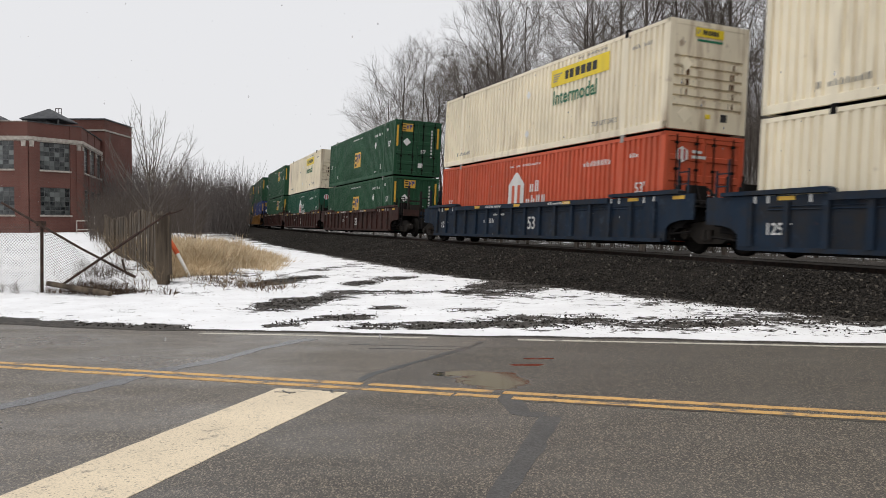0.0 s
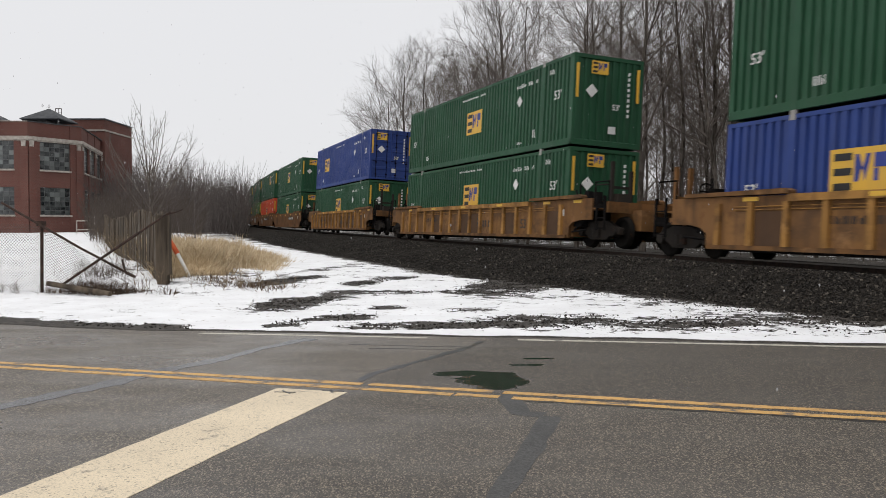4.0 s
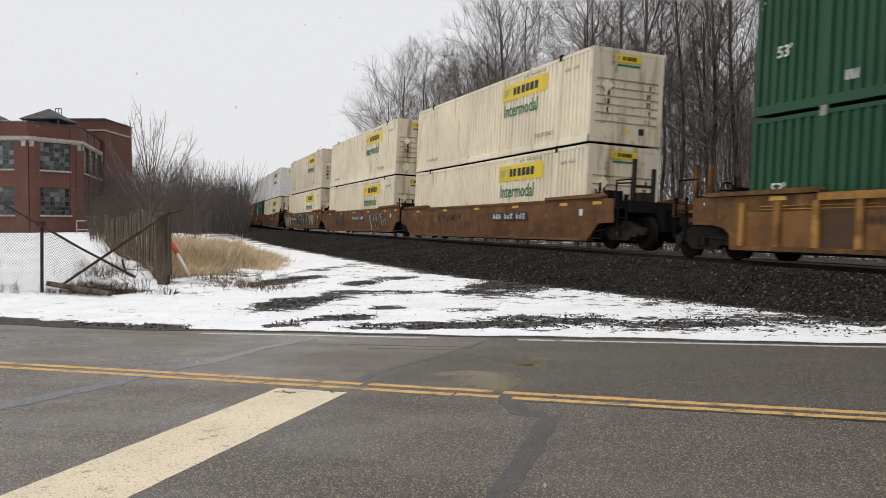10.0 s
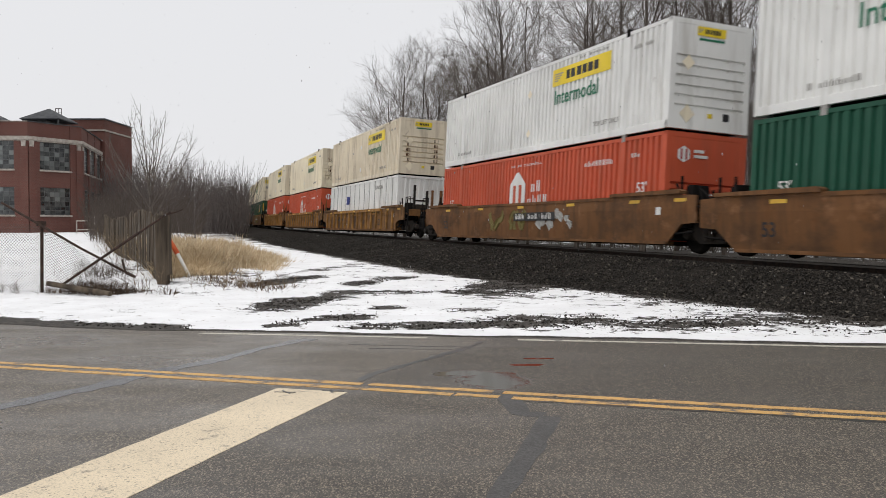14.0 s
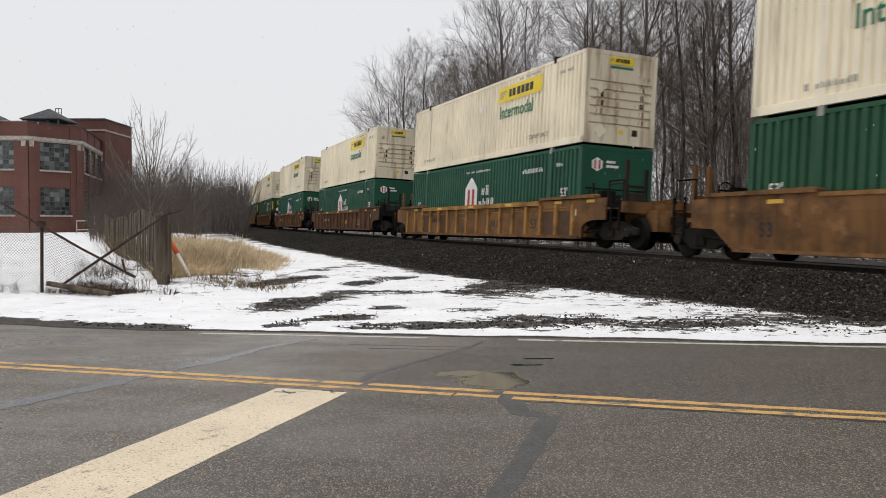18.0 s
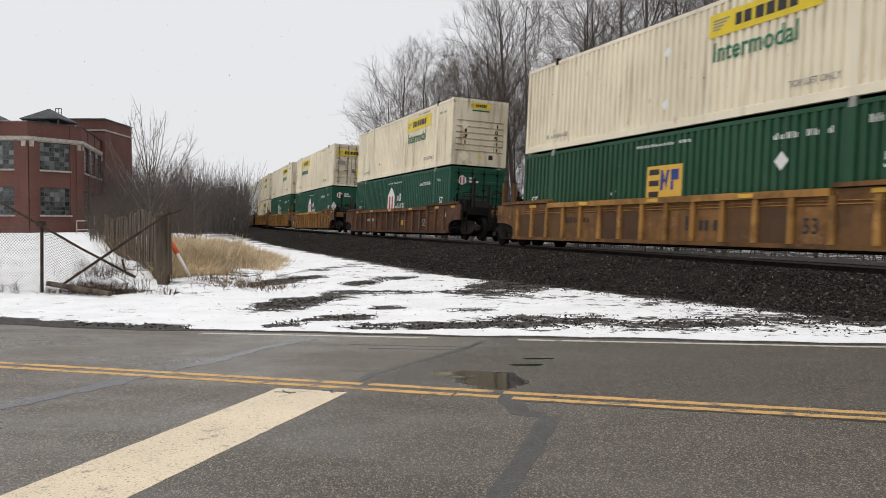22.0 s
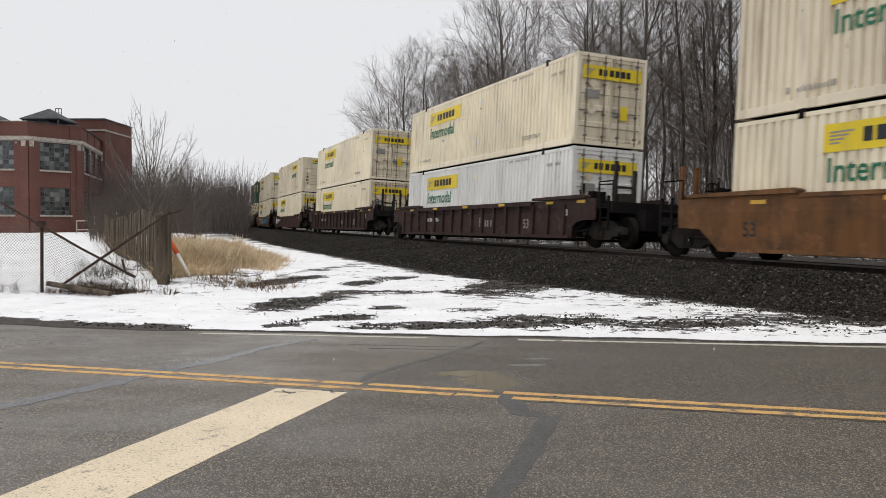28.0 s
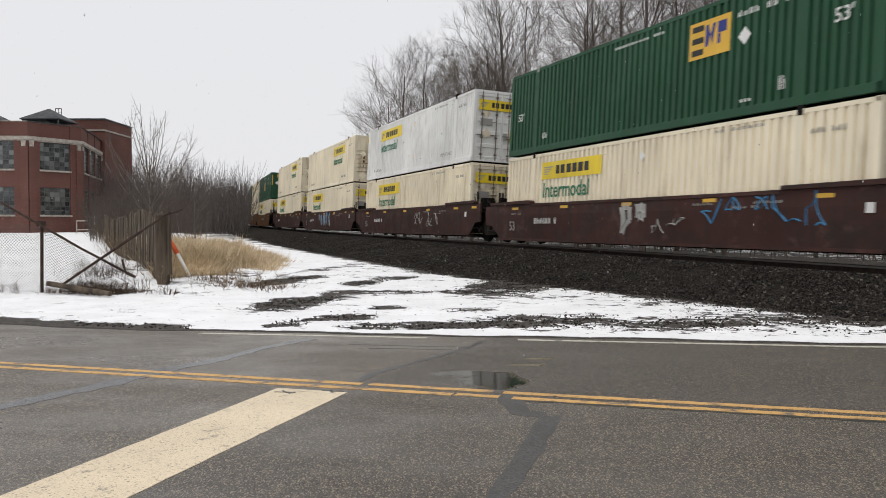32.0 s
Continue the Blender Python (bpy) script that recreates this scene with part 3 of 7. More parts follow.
def on_road(x, y):
    return tuple(float(c) for c in road_coords(np.array(x), np.array(y)))


def centre(a):
    """The centre line bends a little beside the stop line."""
    return 0.14 - (0.025 if a < 0 else 0.012) * a


for off in (0.11, -0.11):
    cuts = ((-60, -0.87), (-0.80, 0.40), (0.50, 14)) if off > 0 else ((-60, 0.08), (0.11, 0.50), (0.62, 14))
    for k_, (a0, a1) in enumerate(cuts):
        sway = (0.0, 0.012, -0.008, 0.01, 0.0)[k_]
        ribbon("centre_line", [(a0, off + sway + centre(a0)), (a1, off + sway * 0.3 + centre(a1))], 0.105, LINE_YELLOW, "worn double yellow centre line on the asphalt", 0.0062 if off < 0 else 0.005, 0.13, 4 + k_ + int(off * 100), "double centre line")
ribbon("edge_line", [(a, float(line_edge(np.array(a)))) for a in np.arange(-4.4, -0.4, 0.8)], 0.10, LINE_WHITE, "worn white edge line along the road", 0.005, 0.1, 9, "edge lines")
ribbon("edge_line", [(a, float(line_edge(np.array(a)))) for a in np.arange(0.0, 14, 1.0)], 0.10, LINE_WHITE, "worn white edge line along the road", 0.005, 0.1, 10, "edge lines")
ribbon("stop_line", [on_road(-1.194, 7.55), on_road(-2.576, 3.0)], 0.695, BAR_WHITE, "broad worn cream stop line across the lane", 0.005, 0.012, 12)


ribbon("tar_patch", [on_road(0.20, 4.0), on_road(0.31, 4.6), on_road(0.58, 5.5), on_road(0.74, 6.1), on_road(0.84, 6.5)], lambda t: 0.125 + 0.055 * t + 0.015 * math.sin(23 * t), SEAL, "dark tar seam across the asphalt", 0.003, 0.09, 21, "tar seams")
ribbon("tar_patch", [on_road(0.80, 6.55), on_road(0.62, 6.62), on_road(0.58, 7.0), on_road(0.56, 7.35)], 0.19, SEAL, "dark tar seam across the asphalt", 0.0036, 0.14, 22, "tar seams")
ribbon("tar_patch", [on_road(-0.85, 7.9), on_road(-0.75, 8.3), on_road(-0.2, 9.3), on_road(0.30, 10.2), on_road(0.5, 10.75)], lambda t: 0.05 + 0.09 * abs(math.sin(7 * t)), CRACK, "ragged tar-filled crack in the asphalt", 0.003, 0.5, 23, "tar seams")
ribbon("tar_patch", [on_road(-4.0, 6.2), on_road(-3.65, 6.9), on_road(-3.15, 7.9), on_road(-2.95, 8.5), on_road(-2.5, 9.3), on_road(-2.2, 10.2), on_road(-1.75, 11.0)], lambda t: 0.15 + 0.09 * abs(math.sin(4 * t)), WETSEAL, "dark tar seam across the asphalt", 0.0042, 0.3, 24, "tar seams")
ribbon("tar_patch", [on_road(-1.2, 10.5), on_road(-0.2, 10.3), on_road(0.35, 10.25), on_road(0.1, 10.05), on_road(-0.9, 10.15)], 0.035, CRACK, "thin looping tar-filled crack", 0.0036, 0.5, 25, "tar seams")
for x_, y_, dx_, dy_ in ((-1.52, 7.46, 0.2, -0.02), (-1.46, 7.52, 0.1, -0.14), (-1.1, 7.52, 0.2, -0.05), (-1.02, 7.54, 0.03, -0.12)):
    ribbon("tar_spot", [on_road(x_, y_), on_road(x_ + dx_, y_ + dy_)], 0.028, CRACK, "small dark crack in the stop line", 0.0105, 0.6, 28, "cracks in the stop line")
ribbon("tar_patch", [(0.75, -0.05), (3.0, -0.08), (9, -0.16)], 0.07, CRACK, "dark tar edge beside the yellow line", 0.003, 0.6, 27, "tar seams")


# ballast bed, sleepers and rails
PROFILE = [(-6.6, -0.80), (-6.0, -0.645), (-5.0, -0.53), (-4.0, -0.40), (-3.0, -0.24), (-2.3, -0.13), (-1.7, -0.085), (0, -0.17), (1.7, -0.255), (2.2, -0.29), (3.2, -0.46), (4.6, -0.66), (5.4, -0.82)]


def bed_width(s):
    """The stone slope narrows towards the road."""
    t = min(1, max(0, (s - 8) / 16))
    return 0.44 + 0.56 * t * t * (3 - 2 * t)


def bed_point(s, w, z):
    x, y, zr, turn = on_track(s)
    w = w if w > -1.7 else -1.7 + (w + 1.7) * bed_width(s)
    return Vector((x + math.cos(PHI - turn) * w, y + math.sin(PHI - turn) * w, zr + z))


def along_track(profile, stations, rough=0.0):
    v, f, k = [], [], len(profile)
    rng = random.Random(7)
    for s in stations:
        m = track_pose(s)
        for w, z in profile:
            v.append(tuple(m @ Vector((0, -w, z + rng.uniform(-rough, rough)))))
    for i in range(len(stations) - 1):
        f += [(i * k + j, i * k + j + 1, (i + 1) * k + j + 1, (i + 1) * k + j) for j in range(k - 1)]
    return v, f


stations = list(np.arange(-900, -20, 20)) + list(np.arange(-20, 120, 0.6)) + list(np.arange(120, 300, 4)) + list(np.arange(300, 1120, 15))
bed_rng = random.Random(7)
v = [tuple(bed_point(s, w, z + bed_rng.uniform(-0.03, 0.03))) for s in stations for w, z in PROFILE]
k = len(PROFILE)
f = [(i * k + j, i * k + j + 1, (i + 1) * k + j + 1, (i + 1) * k + j) for i in range(len(stations) - 1) for j in range(k - 1)]
tagged(new("ballast_bed", mesh_of("ballast_bed", v, f, BALLAST, True)), "dark crushed-stone ballast bed of the railway", "track bed", kind="structure")
railway = tagged(new("railway_track"), "single railway track of steel rails on timber sleepers", "railway track", kind="structure")
for w in (-0.7525, 0.7525):
    head = [(w - 0.036, -0.04), (w - 0.036, -0.006), (w - 0.028, 0), (w + 0.028, 0), (w + 0.036, -0.006), (w + 0.036, -0.04)]
    web = [(w - 0.036, -0.04), (w - 0.009, -0.05), (w - 0.009, -0.14), (w - 0.07, -0.165), (w + 0.07, -0.165), (w + 0.009, -0.14), (w + 0.009, -0.05), (w + 0.036, -0.04)]
    v, f = along_track(head, stations)
    rail = part("rail", mesh_of("rail", v, f, RAILSTEEL), None, railway)
    v, f = along_track(web, stations)
    part("rail_web", mesh_of("rail_web", v, f, RAILRUST), None, rail)
tie_me = box_mesh("sleeper", TIE, -0.11, 0.11, -1.3, 1.3, -0.33, -0.15, taper=0.008)
for i in range(230):
    part("sleeper", tie_me, None, railway, at=track_pose(-15 + 0.55 * i + random.uniform(-0.02, 0.02)))

# loose stones of the ballast slope and of the verge
rng = np.random.RandomState(11)


def stones(name, spots, sizes, mat, label):
    base = np.array([(-1, -1, -1), (1, -1, -1), (1, 1, -1), (-1, 1, -1), (-1, -1, 1), (1, -1, 1), (1, 1, 1), (-1, 1, 1)], float) * 0.5
    n = len(spots)
    vv = base[None] * sizes[:, None, None] * rng.uniform(0.55, 1.2, (n, 8, 3))
    ang = rng.uniform(0, 6.28, (n, 2))
    c, s_ = np.cos(ang), np.sin(ang)
    x, y, z = vv[..., 0], vv[..., 1], vv[..., 2]
    x, z = x * c[:, :1] - z * s_[:, :1], x * s_[:, :1] + z * c[:, :1]
    x, y = x * c[:, 1:] - y * s_[:, 1:], x * s_[:, 1:] + y * c[:, 1:]
    vv = np.stack([x, y, z], -1) + spots[:, None]
    ff = (np.array(BOXF)[None] + 8 * np.arange(n)[:, None, None]).reshape(-1, 4)
    return tagged(new(name, mesh_of(name, vv.reshape(-1, 3).tolist(), ff.tolist(), mat)), label, "stones", kind="stuff")


spots = []
for _ in range(48000):
    s = 4 + 76 * rng.rand() ** 1.6
    w = -rng.uniform(0.95, 6.4)
    i = max(j for j in range(len(PROFILE) - 1) if PROFILE[j][0] <= w)
    (w0, z0), (w1, z1) = PROFILE[i], PROFILE[i + 1]
    spots.append(tuple(bed_point(s, w, z0 + (z1 - z0) * (w - w0) / (w1 - w0) + 0.01)))
stones("ballast_stones", np.array(spots), rng.uniform(0.026, 0.058, len(spots)), STONE, "loose dark crushed stones on the ballast slope")
sx, sy = rng.uniform(-5.5, 9, 150000), rng.uniform(10.4, 24, 150000)
sa, sq = road_coords(sx, sy)
keep = (sq - road_edge(sa) > 0.05) & (rng.rand(150000) < np.clip((bare_at(sx, sy) - 0.30) * 0.9, 0.002, 0.42) * np.clip(0.6 + bumps(sx, sy, 0.5, 22), 0, 1))
sx, sy = sx[keep], sy[keep]
stones("verge_gravel", np.stack([sx, sy, ground_height(sx, sy) + 0.004], 1), 0.010 + 0.022 * rng.rand(len(sx)) ** 2, STONE, "scattered dark gravel lying in the snowy verge")


# ---- trees ----
def bough(rng, p, d, length, r, n, bend, segs, up=0.12):
    pts = [p]
    for i in range(n):
        d = (d + Vector((rng.gauss(0, bend), rng.gauss(0, bend), rng.gauss(0, bend) + up))).normalized()
        q = pts[-1] + d * (length / n)
        segs.append((pts[-1], q, r * (1 - 0.75 * i / n), r * (1 - 0.75 * (i + 1) / n)))
        pts.append(q)
    return pts


def sideways(rng, d, lo, hi):
    a = d.orthogonal().normalized()
    a.rotate(Matrix.Rotation(rng.uniform(0, 6.28), 3, d))
    t = radians(rng.uniform(lo, hi))
    return (d * math.cos(t) + a * math.sin(t)).normalized()


def wood_mesh(name, segs, mat, least=3):
    v, f = [], []
    for a, b, r0, r1 in segs:
        k = 7 if r0 > 0.07 else (4 if r0 > 0.03 else least)
        ax = (b - a).normalized()
        e = ax.orthogonal().normalized()
        g = ax.cross(e)
        n = len(v)
        for c, r in ((a, r0), (b + ax * r1 * 0.4, r1)):
            for i in range(k):
                w = 2 * math.pi * i / k
                v.append(c + e * (r * math.cos(w)) + g * (r * math.sin(w)))
        f += [(n + i, n + (i + 1) % k, n + k + (i + 1) % k, n + k + i) for i in range(k)]
    return mesh_of(name, v, f, mat, True)


def tree_meshes(seed, height, girth, fork, limbs, subs, twigs, bark, twig):
    """A bare winter tree: a tapered trunk, and a crown of limbs, branches and twigs."""
    rng = random.Random(seed)
    trunk, crown = [], []
    pts = bough(rng, Vector((0, 0, -0.3)), Vector((rng.gauss(0, 0.04), rng.gauss(0, 0.04), 1)), height * 0.84, girth, 12, 0.045, trunk, 0.12)
    for i in range(limbs):
        t = fork + (0.97 - fork) * (i / max(1, limbs - 1)) ** 0.9
        k = min(11, int(t * 12))
        p = pts[k].lerp(pts[k + 1], t * 12 - k)
        ax = (pts[k + 1] - pts[k]).normalized()
        ln = height * (0.46 - 0.27 * t) * rng.uniform(0.75, 1.15)
        r = girth * (1 - 0.75 * t) * rng.uniform(0.4, 0.62)
        lp = bough(rng, p, sideways(rng, ax, 34, 68 - 18 * t), ln, r, 6, 0.12, crown, 0.07)
        for j in range(subs):
            u = 0.22 + 0.76 * j / max(1, subs - 1)
            k2 = min(5, int(u * 6))
            q = lp[k2].lerp(lp[k2 + 1], u * 6 - k2)
            bp = bough(rng, q, sideways(rng, (lp[k2 + 1] - lp[k2]).normalized(), 22, 48), ln * rng.uniform(0.32, 0.55) * (1.1 - 0.5 * u), max(0.016, r * 0.45 * (1 - 0.5 * u)), 4, 0.11, crown, 0.06)
            for m in range(twigs):
                u2 = 0.2 + 0.8 * m / max(1, twigs - 1)
                k3 = min(3, int(u2 * 4))
                q2 = bp[k3].lerp(bp[k3 + 1], u2 * 4 - k3)
                tp = bough(rng, q2, sideways(rng, (bp[k3 + 1] - bp[k3]).normalized(), 20, 52), rng.uniform(0.7, 1.5) * height / 18, 0.0078, 2, 0.10, crown, 0.07)
                bough(rng, tp[1], sideways(rng, (tp[2] - tp[1]).normalized(), 25, 50), rng.uniform(0.4, 0.9) * height / 18, 0.0055, 1, 0.1, crown, 0.02)
    return wood_mesh("trunk", trunk, bark), wood_mesh("crown", crown, twig)


def tree_thing(meshes, label, group):
    ob = tagged(new("bare_tree"), label, "tree", group)
    part("trunk", meshes[0], None, ob)
    part("crown", meshes[1], None, ob)
    return ob


WOODS = [tree_meshes(40 + i, 18, 0.13 + 0.03 * (i % 3), (0.30, 0.45, 0.38, 0.52, 0.25, 0.42)[i], (17, 15, 18, 14, 19, 16)[i], 8, 6, BARK, TWIG) for i in range(6)]
# far trees, trunk and crown coloured paler to stand for haze
FAR = [tree_meshes(80 + i, 14, 0.12, 0.12, 18, 6, 4, HAZEBARK, HAZEBARK) for i in range(3)]


def ground_at(x, y):
    return float(ground_height(np.array(float(x)), np.array(float(y))))


rng = random.Random(5)
first = {}


def plant(meshes, kind, x, y, height, base, label, group, lean=0.0):
    m = Matrix.LocRotScale((x, y, ground_at(x, y) - 0.05), Euler((rng.gauss(0, lean), rng.gauss(0, lean), rng.uniform(0, 6.28))), None)
    k = height / base
    if kind not in first:
        first[kind] = tree_thing(meshes, label, group)
        first[kind].matrix_basis = m @ Matrix.Diagonal((k, k, k, 1))
        return first[kind]
    src = first[kind]
    src_scale = src.scale.copy()
    src.scale = (k, k, k)
    ob = copy_thing(src, m)
    src.scale = src_scale
    return ob


def crown_line(slope):
    """How steeply one looks up at the tree tops, by direction: the woods fall off to the left."""
    table = [(-0.115, 0.10), (-0.085, 0.165), (-0.045, 0.222), (-0.01, 0.232), (0.02, 0.21), (0.055, 0.232), (0.08, 0.30), (0.14, 0.36), (0.6, 0.44)]
    for (a, b), (c, d_) in zip(table, table[1:]):
        if a <= slope <= c:
            return b + (d_ - b) * (slope - a) / (c - a)
    return 0.44


WOOD_LABEL = "tall bare deciduous tree with grey-brown bark in the woods"
n_made = 0
while n_made < 236:
    s, w = rng.uniform(-25, 105), 8.5 + 60 * rng.random() ** 1.2
    x, y, _, turn = on_track(s)
    ang = PHI - turn
    x, y = x + math.cos(ang) * w, y + math.sin(ang) * w
    if y < -25:
        continue
    slope = x / max(y, 0.1) if y > 1 else 9
    if slope < -0.108:
        continue
    if slope < 0.04 and rng.random() < 0.74:
        continue
    h = rng.uniform(13.5, 19)
    if slope < 0.6:
        h = min(h, (1.5 + min(crown_line(slope), crown_line(max(-0.115, slope - 3.2 / y))) * y) * rng.uniform(0.82, 1.02))
    if h < 7:
        continue
    plant(WOODS[n_made % 6], "w%d" % (n_made % 6), x, y, h, 18, WOOD_LABEL, "trees of the woods behind the track", 0.03)
    n_made += 1
for i in range(13):
    slope = -0.095 + 0.19 * ((i + rng.uniform(-0.3, 0.3)) / 12 + 0.03) ** 0.8
    y = rng.uniform(56, 76)
    plant(WOODS[i % 6], "w%d" % (i % 6), slope * y, y, (1.5 + crown_line(slope) * y) * rng.uniform(0.86, 1.0), 18, WOOD_LABEL, "trees of the woods behind the track", 0.03)
for i in range(10):
    slope = 0.16 + 0.04 * i
    y = rng.uniform(38, 56)
    plant(WOODS[i % 6], "w%d" % (i % 6), slope * y, y, (1.5 + crown_line(slope) * y) * rng.uniform(0.92, 1.04), 18, WOOD_LABEL, "trees of the woods behind the track", 0.03)
for i in range(42):
    slope = rng.uniform(-0.42, -0.235)
    y = rng.uniform(120, 250)
    s_, w_ = across(np.array(slope * y), np.array(y))
    if w_ > -14:
        continue
    top = 0.066 + 0.014 * math.sin(slope * 60) + 0.012 * (slope < -0.3)
    plant(FAR[i % 3], "f%d" % (i % 3), slope * y, y, (1.5 + top * y) * rng.uniform(0.75, 1.0), 14, "bare tree of the distant woods, bark paled for haze", "distant trees", 0.03)
for i in range(14):
    slope = rng.uniform(-0.40, -0.22)
    y = rng.uniform(240, 380)
    plant(FAR[i % 3], "f%d" % (i % 3), slope * y, y, rng.uniform(12, 18), 14, "bare tree of the distant woods, bark paled for haze", "distant trees", 0.03)

# brushwood at the foot of the far woods and behind the track
def brush(name, n, where, size, mat, label, seed):
    rng = random.Random(seed)
    segs = []
    for _ in range(n):
        x, y = where(rng)
        z = ground_at(x, y) - 0.1
        h = rng.uniform(*size)
        d = Vector((rng.gauss(0, 0.22), rng.gauss(0, 0.22), 1)).normalized()
        p = bough(rng, Vector((x, y, z)), d, h, 0.005 + 0.0045 * h, 3, 0.12, segs, 0.02)
        for k in (1, 1, 2, 2):
            bough(rng, p[k], sideways(rng, d, 20, 55), h * rng.uniform(0.25, 0.5), 0.004 + 0.002 * h, 2, 0.15, segs, 0.08)
    return tagged(new(name, wood_mesh(name, segs, mat)), label, "brushwood", kind="stuff")


def far_left(rng):
    slope, y = rng.uniform(-0.42, -0.235), rng.uniform(85, 190)
    return slope * y, y


def behind_track(rng):
    s, w = rng.uniform(-5, 110), 11 + 30 * rng.random() ** 1.3
    x, y, _, turn = on_track(s)
    return x + math.cos(PHI - turn) * w, y + math.sin(PHI - turn) * w


def deep_woods(rng):
    s, w = rng.uniform(-20, 70), 30 + 60 * rng.random()
    x, y, _, turn = on_track(s)
    x, y = x + math.cos(PHI - turn) * w, y + math.sin(PHI - turn) * w
    return (x, y) if y > 5 and x / y > 0.035 else deep_woods(rng)


def near_woods(rng):
    s, w = rng.uniform(-20, 45), 15 + 30 * rng.random()
    x, y, _, turn = on_track(s)
    x, y = x + math.cos(PHI - turn) * w, y + math.sin(PHI - turn) * w
    return (x, y) if y > 5 and x / y > 0.17 else near_woods(rng)


def saplings(name, n, where, size, mat, label, seed):
    """Straight slender stems with short upswept branches."""
    rng = random.Random(seed)
    segs = []
    for _ in range(n):
        x, y = where(rng)
        h = rng.uniform(*size)
        d = Vector((rng.gauss(0, 0.05), rng.gauss(0, 0.05), 1)).normalized()
        p = bough(rng, Vector((x, y, ground_at(x, y) - 0.1)), d, h, 0.012 + 0.0028 * h * rng.uniform(0.5, 1.6), 6, 0.022, segs, 0.02)
        for k in range(11):
            u = rng.uniform(1.6, 6)
            q = p[int(min(5, u))].lerp(p[int(min(5, u)) + 1], u - int(min(5, u)))
            b = bough(rng, q, sideways(rng, d, 28, 62), h * rng.uniform(0.07, 0.2) * (1.2 - 0.1 * u), 0.013, 3, 0.09, segs, 0.10)
            for m in (1, 2):
                bough(rng, b[m], sideways(rng, (b[-1] - b[0]).normalized(), 25, 50), h * rng.uniform(0.03, 0.08), 0.008, 2, 0.1, segs, 0.05)
    return tagged(new(name, wood_mesh(name, segs, mat)), label, "saplings", kind="stuff")


saplings("thicket_of_saplings", 380, near_woods, (8, 17), TWIG, "dense stand of slender bare saplings behind the railway", 24)
saplings("deep_woods", 800, deep_woods, (10, 18), BROWNTWIG, "dense bare trees deep in the woods", 14)
# the distant brushwood has the same haze painted into its grey
brush("distant_brushwood", 5200, far_left, (2.0, 8.5), HAZEBARK, "leafless brushwood below the distant trees, greyed for haze", 3)
brush("brushwood", 3600, behind_track, (1.5, 7.0), TWIG, "brown leafless undergrowth behind the railway", 4)


def bramble(rng):
    return rng.gauss(-8.75, 0.45), rng.gauss(21.6, 0.5)


brush("bramble", 90, bramble, (0.2, 0.7), TWIG, "low dark tangled bramble behind the wire fence", 15)


def litter(rng):
    return rng.gauss(-5.0, 0.8), rng.gauss(20.3, 0.35)


brush("dead_stalks", 70, litter, (0.08, 0.3), TWIG, "short dead brown stalks on a bare patch", 16)

# ---- the brick factory ----
factory = tagged(new("factory_building"), "two-storey red brick factory with large steel windows and flat roof", "building")
FLOOR_Z = 0.6


def wall_frame(p0, p1):
    """Local x along the wall, y into the building."""
    a = math.atan2(p1[1] - p0[1], p1[0] - p0[0])
    return Matrix.Translation((*p0, 0)) @ Matrix.Rotation(a, 4, "Z"), math.hypot(p1[0] - p0[0], p1[1] - p0[1])


